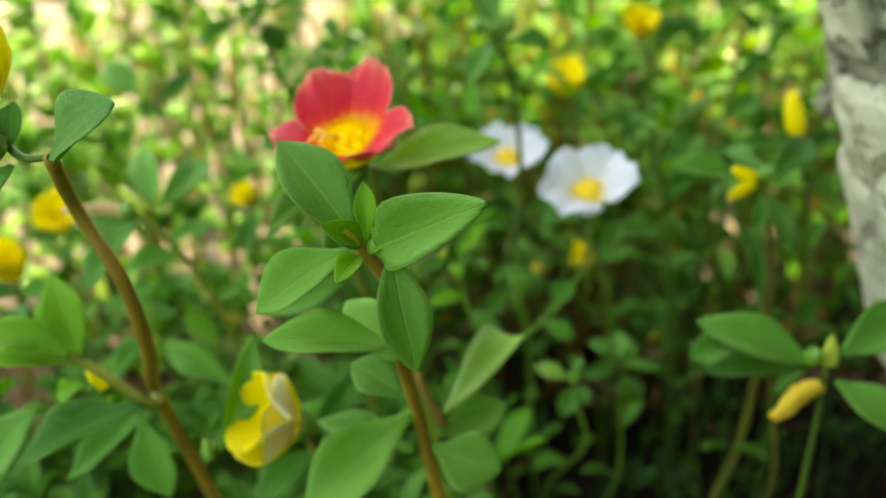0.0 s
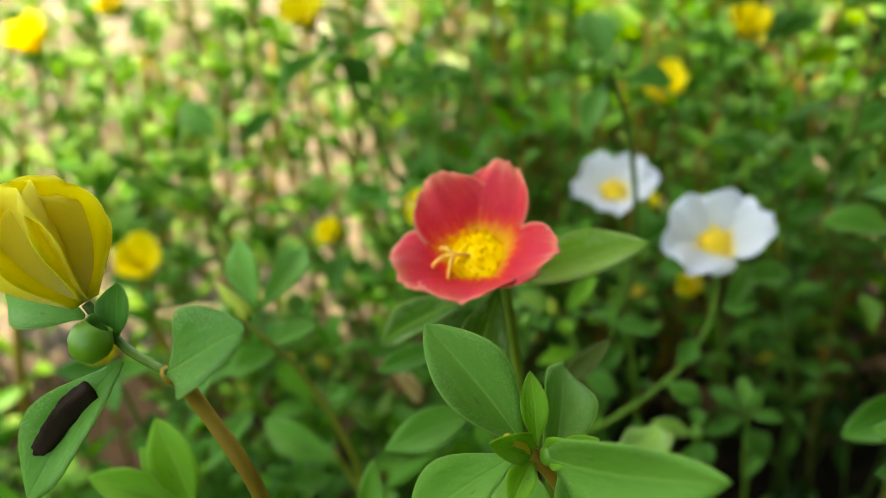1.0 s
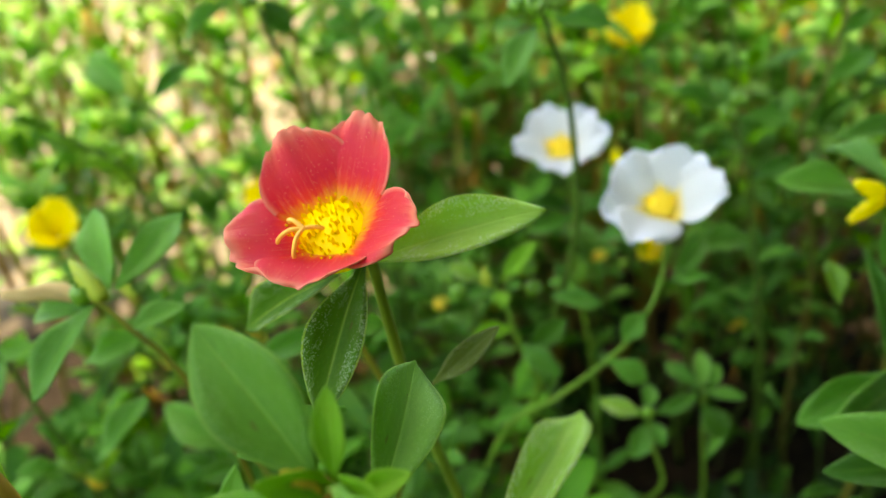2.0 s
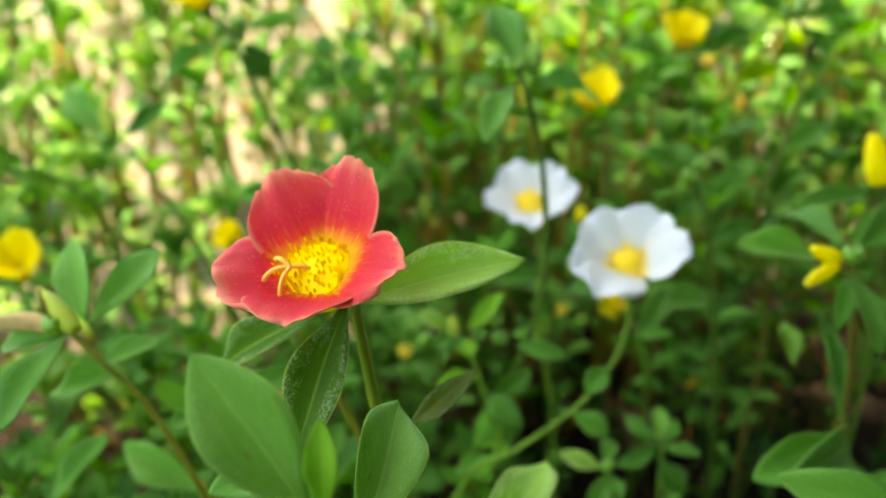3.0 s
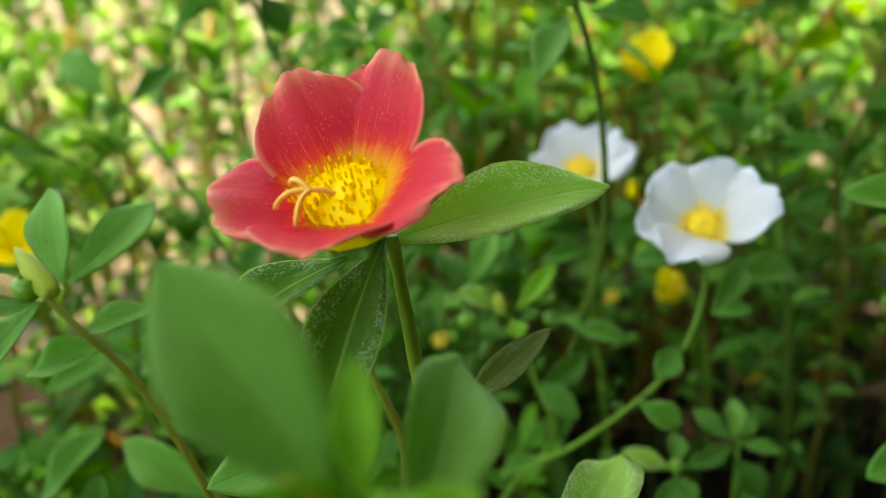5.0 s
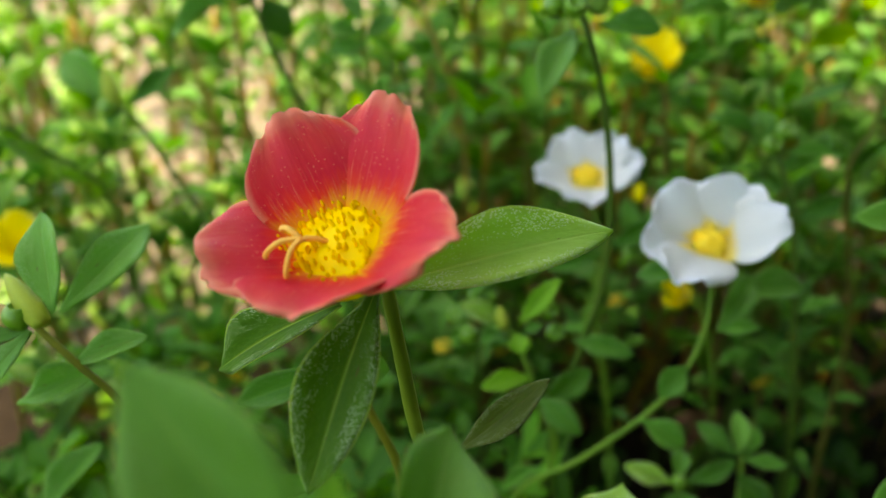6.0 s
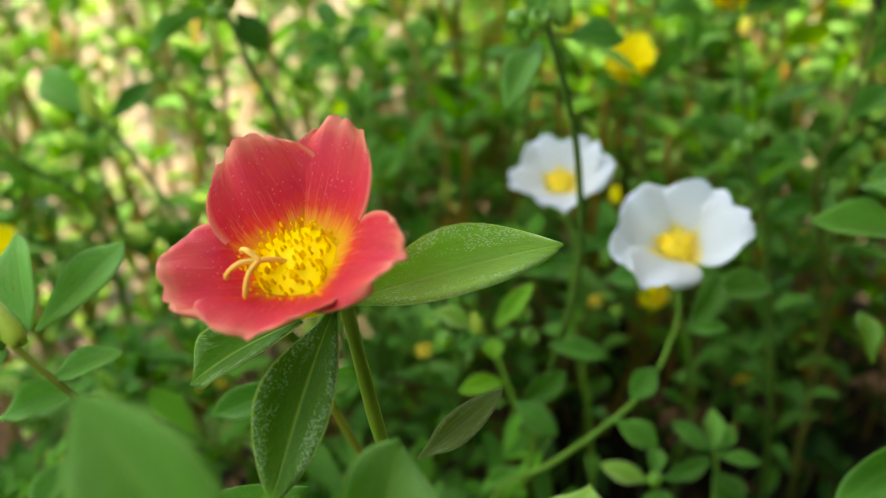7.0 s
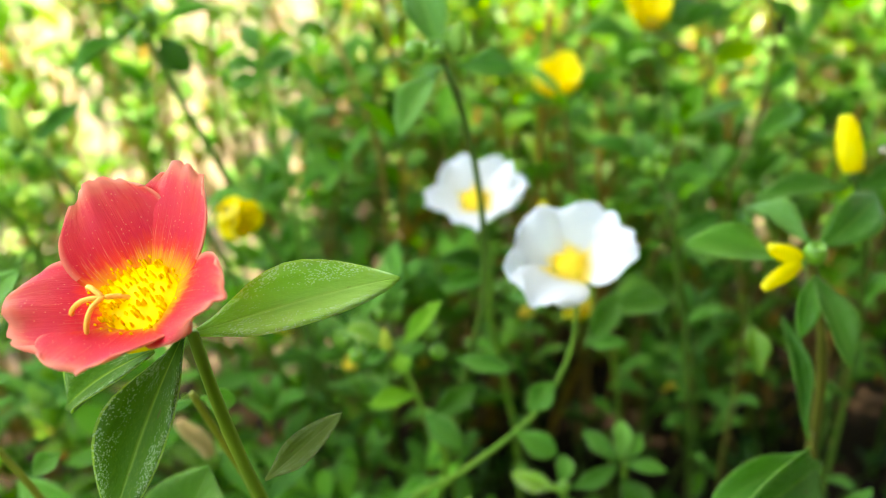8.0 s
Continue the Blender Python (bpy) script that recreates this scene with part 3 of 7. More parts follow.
    ob = new("stigma", shaped("stigma", verts, faces, STIGMA if kind == "red" else STAMEN_PALE))
    ob.parent = head
    # the green cup under the petals
    verts, faces = tube_data([Vector((0, 0, z * r)) for z in (-0.30, -0.22, -0.13, -0.03, 0.06, 0.13, 0.06)], [q * r * (1.25 if kind == "red" else 1.0) for q in (0.05, 0.10, 0.15, 0.20, 0.27, 0.33, 0.20)], 14)
    ob = new("calyx", shaped("calyx", verts, faces, STEM["lime"]))
    ob.parent = head
    return head


def bud(p, base, tip, width, kind):
    """A closed bud: a pointed body of overlapping folded petals."""
    def f(u, v):
        prof = 0.5 * math.sin(math.pi * min(1, 0.10 + (0.76 if kind == "yellow" else 0.90) * v) ** 0.85) ** 0.65 * (1 - 0.25 * v) + 0.02
        a = math.pi * u + 1.4 * v
        rr = prof * (1 + 0.13 * (abs(math.sin(1.5 * a)) - 0.6) + 0.04 * math.sin(5 * a + 4 * v))
        return (rr * math.cos(a), v, rr * math.sin(a))
    nu, nv = 25, 12
    us, vs = np.linspace(-1, 1, nu)[:-1], np.linspace(0, 1, nv)
    verts = [f(u, v) for v in vs for u in us]
    k = nu - 1
    faces = [(j * k + i, j * k + (i + 1) % k, (j + 1) * k + (i + 1) % k, (j + 1) * k + i) for j in range(nv - 1) for i in range(k)]
    faces += [tuple(range(k - 1, -1, -1)), tuple(range((nv - 1) * k, nv * k))]
    uvs = [((i + 0.5) / k, v) for v in vs for i in range(k)]
    faces = [fc[::-1] for fc in faces]
    ob = new("bud", shaped("bud", verts, faces, BUD[kind], uvs))
    tagged(ob, {"yellow": "closed yellow flower bud", "green": "small green bud", "tip": "pointed yellow-green bud"}[kind])
    m = aligned(Vector(base) * CM, Vector(tip) * CM, (0.1, -0.8, 0.5), width * CM)
    ln = (Vector(tip) - Vector(base)).length * CM
    m = m @ Matrix.Diagonal((1, 1, width * CM / ((width * CM + ln) / 2), 1))
    return hang(ob, p, m)


def spent(p, base, tip, width, kind):
    """A withered bloom: a twisted, wrinkled tube with a ragged end."""
    rnd = random.Random(int(abs(base[0]) * 100))
    ln = (Vector(tip) - Vector(base)).length
    rows, k = 14, 14
    verts = []
    for j in range(rows):
        v = j / (rows - 1)
        rr = 0.5 * width / ln * (0.55 + 0.55 * math.sin(math.pi * (0.15 + 0.6 * v))) * (1 - 0.45 * v ** 4)
        for i in range(k):
            a = 2 * math.pi * i / k + 1.2 * v
            w = rr * (1 + 0.16 * math.sin(4 * a + 3 * v) + 0.08 * rnd.uniform(-1, 1))
            verts.append((w * math.cos(a) + 0.05 * math.sin(5 * v), v + (0.05 * rnd.uniform(-1, 1) if j == rows - 1 else 0), w * math.sin(a)))
    faces = [(j * k + i, (j + 1) * k + i, (j + 1) * k + (i + 1) % k, j * k + (i + 1) % k) for j in range(rows - 1) for i in range(k)]
    faces += [tuple(range(k)), tuple(range(rows * k - 1, (rows - 1) * k - 1, -1))]
    ob = new("withered_bloom", shaped("withered_bloom", verts, faces, SPENT[kind]))
    tagged(ob, {"spent": "withered pale tan bloom", "orange": "wilting orange-yellow bloom", "dark": "shrivelled blackish dead bloom"}[kind])
    return hang(ob, p, aligned(Vector(base) * CM, Vector(tip) * CM, (0, -0.6, 0.8), ln * CM))


POD_MESH = []


def pod(p, centre, radius):
    if not POD_MESH:
        prof = [(0.10, -1.0), (0.62, -0.78), (0.95, -0.25), (1.0, 0.15), (0.90, 0.50), (0.72, 0.70), (0.66, 0.86), (0.56, 0.84), (0.48, 0.66), (0.10, 0.62)]
        k = 14
        verts = [(r * math.cos(2 * math.pi * i / k), r * math.sin(2 * math.pi * i / k), z) for r, z in prof for i in range(k)]
        faces = [(j * k + i, j * k + (i + 1) % k, (j + 1) * k + (i + 1) % k, (j + 1) * k + i) for j in range(len(prof) - 1) for i in range(k)]
        faces += [tuple(range(k - 1, -1, -1)), tuple(range((len(prof) - 1) * k, len(prof) * k))]
        POD_MESH.append(shaped("seed_pod", verts, faces, POD))
    rnd = random.Random(int(abs(centre[0] * 91 + centre[2] * 37) * 10))
    ob = new("seed_pod", POD_MESH[0])
    m = Matrix.Translation(Vector(centre) * CM) @ Euler((rnd.uniform(-0.5, 0.9), rnd.uniform(-0.6, 0.6), 0)).to_matrix().to_4x4() @ Matrix.Scale(radius * CM, 4)
    return hang(ob, p, m)


# ---------------------------------------------------------------- ground
def make_ground():
    """One sheet: fine and uneven in the bed, coarse out to the horizon."""
    xs = sorted({*np.linspace(-1.2, 1.2, 61).round(4), *(s * d for d in (1.6, 2.5, 4, 8, 20, 60, 200, 600) for s in (-1, 1))})
    ys = sorted({*np.linspace(-0.6, 2.0, 66).round(4), *(-1.2, -3, -10, -40, -200, -600, 2.6, 4, 8, 20, 60, 200, 600)})
    verts = []
    for y in ys:
        for x in xs:
            near = 1.0 if abs(x) < 1.3 and -0.7 < y < 2.1 else 0.0
            verts.append((x, y, near * (0.020 * (noise.noise((x * 6, y * 6, 0))) + 0.006 * noise.noise((x * 30, y * 30, 3))) - 0.004))
    k = len(xs)
    faces = [(j * k + i, j * k + i + 1, (j + 1) * k + i + 1, (j + 1) * k + i) for j in range(len(ys) - 1) for i in range(k - 1)]
    return tagged(new("ground", shaped("ground", verts, faces, SOIL)), "garden soil, darkened in colour for shade, giving way to pale dry earth", "ground", kind="structure")


make_ground()


# ---------------------------------------------------------------- tree
KNOT = (0.1168, 0.2387, 0.2385)


def lean_of(z):
    """How far the trunk's middle stands off its foot at a height."""
    return 0.39 * (0.25 - z) if z < 0.5 else -0.0975 - 0.20 * (1 - math.exp(-(z - 0.5) / 0.6))


def make_tree():
    tree = new("tree")
    tree.matrix_basis = Matrix.Translation((0.1478, 0.215, 0))
    tagged(tree, "pale rough-barked tree standing at the edge of the bed", "tree")
    # trunk, with knots and ridges
    k = 132
    heights = [*np.linspace(-0.02, 0.08, 14), *np.linspace(0.083, 0.40, 140), *np.linspace(0.42, 2.75, 50)]
    rows = len(heights)
    verts = []
    for z in heights:
        for i in range(k):
            a = 2 * math.pi * i / k
            r = 0.0385 + 0.014 * math.exp(-max(z, 0) / 0.05) - 0.004 * z
            q = Vector((math.cos(a) * 3.2, math.sin(a) * 3.2, z * 62))
            near, _ = noise.voronoi(q + 0.5 * noise.noise_vector(q * 0.8))
            plate = min(1.0, (near[1] - near[0]) / 0.22)
            r += 0.0030 * plate + 0.0026 * noise.noise((q.x * 0.35, q.y * 0.35, z * 22)) + 0.0016 * noise.noise((q.x * 1.1, q.y * 1.1, z * 260)) + 0.0006 * noise.noise((q.x * 4, q.y * 4, z * 420))
            verts.append((r * math.cos(a) + lean_of(z), r * math.sin(a), z))
    faces = [(j * k + i, j * k + (i + 1) % k, (j + 1) * k + (i + 1) % k, (j + 1) * k + i) for j in range(rows - 1) for i in range(k)]
    faces.append(tuple(range((rows - 1) * k, rows * k)))
    ob = new("trunk", shaped("trunk", verts, faces, BARK))
    ob.parent = tree
    # loose plates of pale outer bark with ragged edges
    for a0, a1, z0, z1, seed in ((0.88, 1.75, 0.165, 0.2565, 1), (0.66, 0.95, 0.266, 0.345, 2), (1.16, 1.8, 0.276, 0.36, 3), (0.68, 1.22, 0.150, 0.2335, 4), (0.80, 1.4, 0.060, 0.150, 5), (0.99, 1.13, 0.2595, 0.2715, 6), (1.0, 1.14, 0.2735, 0.287, 7), (1.15, 1.32, 0.2590, 0.2740, 8)):
        nu, nv = 30, 34
        verts = []
        for jj in range(nv):
            for ii in range(nu):
                u, v = ii / (nu - 1), jj / (nv - 1)
                z = z0 + (z1 - z0) * v
                left = 0.05 * noise.noise((z * 60, seed * 3.1, 0)) + 0.025 * noise.noise((z * 190, seed, 5))
                a = math.pi * (a0 + left * (1 - u) + (a1 - a0) * u)
                z += (0.006 * noise.noise((a * 5, seed, 1)) + 0.002 * noise.noise((a * 19, seed, 2))) * (1 if v > 0.5 else -1) * abs(2 * v - 1)
                rim = min(u * 9, (1 - u) * 9, v * 8, (1 - v) * 8, 1.0)
                r = 0.0385 - 0.004 * z + 0.0062 * rim ** 0.5 - 0.003 * (1 - rim)
                r += 0.0007 * noise.noise((a * 3, z * 45, seed)) + 0.0005 * noise.noise((a * 2.2, z * 210, seed)) + 0.0003 * noise.noise((a * 14, z * 420, seed))
                verts.append((r * math.cos(a) + lean_of(z), r * math.sin(a), z))
        faces = [(jj * nu + ii, jj * nu + ii + 1, (jj + 1) * nu + ii + 1, (jj + 1) * nu + ii) for jj in range(nv - 1) for ii in range(nu - 1)]
        plate = new("bark_plate", shaped("bark_plate", verts, faces, BARK_PALE))
        plate.parent = tree
    # a small rough knot on the side that faces the flowers
    k = 26
    verts = []
    for jj in range(k):
        for ii in range(k):
            t, p = math.pi * jj / (k - 1), 2 * math.pi * ii / (k - 1)
            d = Vector((math.sin(t) * math.cos(p), math.sin(t) * math.sin(p), math.cos(t)))
            r = 0.0050 * (1 + 0.5 * noise.noise(d * 2.3) + 0.45 * noise.noise(d * 5.1) + 0.25 * noise.noise(d * 11))
            verts.append(Vector(KNOT) - tree.matrix_basis.translation + Vector((d.x * r * 0.9, d.y * r, d.z * r * 0.95)))
    faces = [(jj * k + ii, (jj + 1) * k + ii, (jj + 1) * k + ii + 1, jj * k + ii + 1) for jj in range(k - 1) for ii in range(k - 1)]
    knot = new("knot", shaped("knot", verts, faces, BARK))
    knot.parent = tree
    rnd = random.Random(11)
    centre = Vector(CROWN)
    ends = []
    for i in range(9):
        a = i * 2.4 + rnd.uniform(-0.3, 0.3)
        start = Vector((lean_of(1.9 + 0.1 * i), 0, 1.9 + 0.1 * i))
        end = centre + Vector((math.cos(a) * 0.36, math.sin(a) * 0.36, rnd.uniform(-0.1, 0.3)))
        path = curve_through([start, start.lerp(end, 0.4) + Vector((0, 0, 0.18)), end], 6)
        v2, f2 = tube_data(path, [0.022 * (1 - 0.8 * t / (len(path) - 1)) for t in range(len(path))], 7)
        limb = new("limb", shaped("limb", v2, f2, BARK))
        limb.parent = tree
        ends += path[4:]
    # limbs of an added bough, out of view, that blocks sky light
    for i in range(3):
        start = Vector((lean_of(0.8 + 0.1 * i), 0, 0.8 + 0.1 * i))
        end = Vector(SHADE_BOUGH) + Vector((0.15 * i - 0.1, 0.2 - 0.2 * i, 0.05))
        path = curve_through([start, start.lerp(end, 0.5) + Vector((0, 0, 0.08)), end], 6)
        v2, f2 = tube_data(path, [0.014 * (1 - 0.8 * t / (len(path) - 1)) for t in range(len(path))], 7)
        limb = new("limb", shaped("limb", v2, f2, BARK))
        limb.parent = tree
    # crown: many small leaves in clumps round the limbs, with gaps between them
    verts, faces, uvs = [], [], []
    for c in range(500):
        e = rnd.choice(ends)
        a, far = rnd.uniform(0, 6.283), 0.36 * math.sqrt(rnd.random())
        if rnd.random() < 0.11:
            a, far = rnd.uniform(-1.8, 0.5), rnd.uniform(0.38, 0.90)
        q = centre + Vector((math.cos(a) * far, math.sin(a) * far, rnd.gauss(0.05, 0.20)))
        clump = q.lerp(e, rnd.uniform(0.0, 0.15))
        # every fourth clump goes to the added bough that darkens the right
        if c % 4 == 0:
            a, far = rnd.uniform(0, 6.283), 0.36 * math.sqrt(rnd.random())
            clump = Vector(SHADE_BOUGH) + Vector((math.cos(a) * far, math.sin(a) * far, rnd.gauss(0, 0.10)))
        if c % 5 == 1:
            # added low clumps, out of view, blocking light from the right and front
            a, far = rnd.uniform(-1.75, 0.15), rnd.uniform(0.42, 0.68)
            clump = Vector((math.cos(a) * far - 0.05, math.sin(a) * far, rnd.uniform(0.22, 0.85)))
        for i in range(34):
            at = clump + Vector((rnd.gauss(0, 0.07), rnd.gauss(0, 0.07), rnd.gauss(0, 0.06)))
            d = Vector((rnd.gauss(0, 1), rnd.gauss(0, 1), rnd.gauss(-0.3, 0.5))).normalized()
            s = d.cross(Vector((rnd.gauss(0, 0.4), rnd.gauss(0, 0.4), 1))).normalized()
            ln = rnd.uniform(0.05, 0.085)
            o = len(verts)
            nrm = d.cross(s) * 0.004
            verts += [at, at + d * ln * 0.5 + s * ln * 0.26 + nrm, at + d * ln, at + d * ln * 0.5 - s * ln * 0.26 + nrm, at + d * ln * 0.5 - nrm]
            faces += [(o, o + 1, o + 4), (o + 1, o + 2, o + 4), (o + 2, o + 3, o + 4), (o + 3, o, o + 4)]
            uvs += [(0.5, 0), (1, 0.5), (0.5, 1), (0, 0.5), (0.5, 0.5)]
    ob = new("crown", shaped("crown", verts, faces, LEAF_CARPET, uvs))
    ob.parent = tree
    return tree


CROWN = (-0.650, 0.39, 3.0)
# unseen bough, placed only for the shade it gives the lower right
SHADE_BOUGH = (0.33, -0.14, 0.58)
make_tree()

# ---------------------------------------------------------------- plants with a place of their own, in centimetres

p = plant('slim purslane stalk carrying an open coral red flower', (1.72, 18.79, 0))
stem(p, [(-1.45, 17.06, 24.11), (-1.32, 17.09, 22.97), (-1.15, 17.36, 21.3), (0.31, 18.07, 14.06), (0.52, 18.2, 6.39), (1.72, 18.79, 0)], 0.118, 'stalk')
flower(p, (-1.88, 17.08, 24.44), (-0.143, -0.422, 0.895), 1.87, 'red', 0, 38, petals=[(-25, 1.10, 0.73, 36, 32, 5), (60, 1.08, 0.83, 38, 36, -6), (112.4, 1.05, 0.86, 38, 38, -4), (205, 0.98, 1.08, 30, 33, 4.5), (262, 1.0, 0.98, 35, 37, 2)])
leaf(p, (-1.5, 17.25, 23.95), (1.37, 17.73, 24.50), 0.94, (0.1, -0.62, 0.75), 'pale', form=6)
leaf(p, (-1.56, 16.97, 24.07), (-2.24, 15.20, 22.46), 0.90, (-0.1, -0.93, 0.35), 'speckled', form=0)
leaf(p, (-2.04, 17.04, 23.82), (-4.15, 18.05, 22.1), 0.72, (-0.2, -0.7, 0.7), 'speckled')
leaf(p, (-0.54, 17.65, 18.74), (-1.5, 18.18, 19.23), 0.47, (0.26, -0.34, 1), 'mid')
leaf(p, (0.08, 17.96, 14.91), (0.45, 16.85, 15.33), 0.47, (-0.1, 0.08, 1), 'dark')
leaf(p, (0.28, 18.07, 11.07), (0.91, 19.51, 11.37), 0.47, (-0.12, -0.47, 1), 'mid')
leaf(p, (0.42, 18.15, 7.24), (-1.02, 17.52, 7.34), 0.47, (0.27, -0.08, 1), 'dark')
leaf(p, (0.86, 18.37, 3.83), (1.96, 17.99, 3.93), 0.47, (-0.28, -0.1, 1), 'mid')

p = plant('low purslane shoot with narrow leaves beneath the red flower', (-1.42, 22.02, 0))
stem(p, [(-2.49, 19.1, 21.55), (-2.15, 19.13, 20.48), (-1.69, 19.14, 18.95), (-2.36, 19.25, 12.51), (-0.97, 21.76, 5.69), (-1.42, 22.02, 0)], 0.088, 'olive')
leaf(p, (-2.46, 19.12, 21.37), (-4.56, 19.55, 20.28), 0.54, (0, -0.8, 0.6), 'blue')
leaf(p, (-2.39, 19.22, 21.35), (-1.81, 19.29, 21.19), 0.45, (0, -0.8, 0.6), 'blue')
spent(p, (-4.05, 23.09, 16.68), (-4.5, 22.99, 17.88), 0.38, 'spent')
leaf(p, (-0.59, 16.43, 22.01), (0.55, 16.63, 22.99), 0.41, (0, -0.8, 0.6), 'dull')
leaf(p, (-2.04, 16.2, 21.73), (-3.83, 15.61, 21.31), 0.77, (0, -0.8, 0.6), 'blue')
leaf(p, (-2.07, 19.01, 16.68), (-3.14, 17.77, 16.92), 0.47, (0.2, 0.03, 1), 'blue')
leaf(p, (-2.18, 19.35, 13.27), (-0.77, 19.52, 13.72), 0.47, (-0.3, -0.24, 1), 'dark')
leaf(p, (-1.64, 20.43, 9.86), (-2.5, 21.06, 10.33), 0.47, (0.24, -0.37, 1), 'blue')
leaf(p, (-1, 21.62, 6.44), (-0.74, 20.42, 6.95), 0.47, (-0.06, 0.09, 1), 'dark')
leaf(p, (-0.92, 22.13, 3.41), (-0.09, 23.52, 3.83), 0.47, (-0.15, -0.46, 1), 'blue')

p = plant('tall purslane stalk with a whorl of broad soft leaves', (1.42, 16.48, 0))
stem(p, [(-1.3, 11.77, 24.61), (-0.83, 11.88, 23.88), (-0.76, 12.54, 22.44), (-0.43, 14.32, 19.47), (-0.01, 14.35, 17.34), (1.48, 15.95, 11.44), (0.29, 15.23, 5.2), (1.42, 16.48, 0)], 0.155, 'rust')
leaf(p, (-1.3, 11.77, 24.61), (-2.56, 12.67, 26), 0.95, (0.2, -0.8, 0.55), 'soft')
leaf(p, (-0.95, 12.37, 23.41), (-0.55, 14.53, 23.97), 0.9, (0.1, -0.9, 0.4), 'soft')
leaf(p, (-1.1, 11.77, 24.51), (0.52, 9.44, 26.14), 0.95, (-0.1, -0.88, 0.45), 'soft')
leaf(p, (-1.4, 11.77, 24.51), (-2.91, 11.43, 23.59), 0.85, (-0.1, -0.6, 0.8), 'soft')
leaf(p, (-0.79, 11.83, 24.5), (-0.4, 11.19, 22.61), 0.85, (0.2, -0.95, 0.2), 'soft')
leaf(p, (-0.71, 12.14, 22.51), (-2.99, 12.04, 22.74), 0.77, (0, -0.5, 0.85), 'soft')
leaf(p, (-0.78, 12.38, 22.08), (-1.74, 13.53, 22.67), 0.85, (0, -0.8, 0.6), 'soft')
leaf(p, (-0.67, 12.3, 21.42), (-1.62, 12.9, 21.75), 0.72, (0, -0.8, 0.6), 'soft')
leaf(p, (0.12, 14.53, 19.46), (2.32, 19.96, 18.21), 1.03, (-0.2, -0.75, 0.65), 'pale')
leaf(p, (-0.51, 14.22, 19.72), (-2.72, 12.99, 18.18), 1.35, (-0.1, -0.75, 0.65), 'soft')
leaf(p, (-0.16, 14.16, 18.87), (1.25, 13.69, 18.58), 1.22, (0, -0.8, 0.6), 'soft')
leaf(p, (-0.1, 14.42, 18.96), (1.47, 15.26, 19.16), 0.9, (0, -0.8, 0.6), 'soft')
leaf(p, (-0.54, 14.76, 18.25), (-2.76, 15.22, 18.76), 0.72, (0, -0.4, 0.9), 'blue')
leaf(p, (-1.69, 15.8, 18.1), (-3.01, 16.07, 18.19), 0.72, (0, -0.8, 0.6), 'blue')
stem(p, [(-0.47, 14.63, 20.39), (-0.19, 14.44, 19.74), (0.09, 14.51, 19.16)], 0.1, 'red')
leaf(p, (0.71, 15.08, 15.26), (0.74, 16.44, 15.33), 0.47, (-0.01, -0.5, 1), 'soft')
leaf(p, (1.18, 15.65, 12.14), (0.04, 14.46, 12.33), 0.47, (0.21, 0.02, 1), 'dark')
leaf(p, (0.78, 15.46, 9.02), (2.17, 15.55, 9.42), 0.47, (-0.3, -0.22, 1), 'soft')
leaf(p, (0.26, 15.16, 5.9), (-0.57, 15.82, 6.35), 0.47, (0.23, -0.39, 1), 'dark')
leaf(p, (0.44, 15.46, 3.12), (0.63, 14.22, 3.66), 0.47, (-0.05, 0.1, 1), 'soft')

# young leaves and a withered bud at the tip of the whorl
leaf(p, (-1.15, 11.8, 24.55), (-1.75, 11.25, 25.15), 0.42, (0.2, -0.8, 0.55), 'fresh')
leaf(p, (-1.1, 11.78, 24.55), (-0.62, 11.2, 25.05), 0.4, (-0.2, -0.8, 0.55), 'fresh')
leaf(p, (-1.15, 11.82, 24.6), (-1.2, 12.3, 25.45), 0.36, (0, -0.9, 0.4), 'fresh')
leaf(p, (-1.2, 11.75, 24.45), (-1.55, 10.95, 24.35), 0.38, (0, -0.5, 0.85), 'fresh')
leaf(p, (-0.98, 11.78, 24.4), (-0.35, 11.75, 24.75), 0.32, (0, -0.6, 0.8), 'fresh')
spent(p, (-1.3, 11.7, 24.6), (-1.55, 11.5, 25.05), 0.2, 'orange')
pod(p, (-1.0, 11.6, 24.62), 0.14)

p = plant('purslane shoot bearing a half-open yellow flower', (-0.41, 17.24, 0))
stem(p, [(-3.03, 15.49, 18.02), (-2.65, 15.45, 16.73), (-3.11, 17.03, 11.04), (-3.43, 16.01, 5.02), (-3.83, 17.23, 0)], 0.088, 'olive')
flower(p, (-3.14, 15.47, 18.47), (-0.80, -0.36, 0.48), 1.58, 'yellow', 55, 58, None, True, [(0, 1.05, 1.25, 64, 46, 0), (70, 0.98, 1.2, 66, 48, 0), (146, 1.08, 1.25, 64, 44, 0), (214, 1.0, 1.2, 66, 50, 0), (290, 1.06, 1.25, 64, 46, 0)])
leaf(p, (-2.92, 15.62, 18.07), (-1.7, 16.51, 19.34), 0.68, (0, -0.8, 0.6), 'mid')
leaf(p, (-4.99, 15.23, 17.9), (-4.26, 16.48, 20.21), 0.77, (0.5, -0.85, 0.2), 'blue')
leaf(p, (-2.87, 15.54, 17.65), (-4.18, 14.88, 16.9), 0.81, (0, -0.5, 0.85), 'mid')
leaf(p, (-2.82, 16.2, 14.72), (-4.2, 16.12, 15.02), 0.47, (0.3, -0.18, 1), 'blue')
leaf(p, (-3.05, 16.73, 11.71), (-2.23, 16.06, 11.79), 0.47, (-0.23, -0.01, 1), 'dark')
leaf(p, (-3.22, 16.4, 8.7), (-3.41, 17.65, 8.79), 0.47, (0.04, -0.5, 1), 'blue')
leaf(p, (-3.39, 15.96, 5.69), (-4.3, 14.61, 6.03), 0.47, (0.17, 0.05, 1), 'dark')
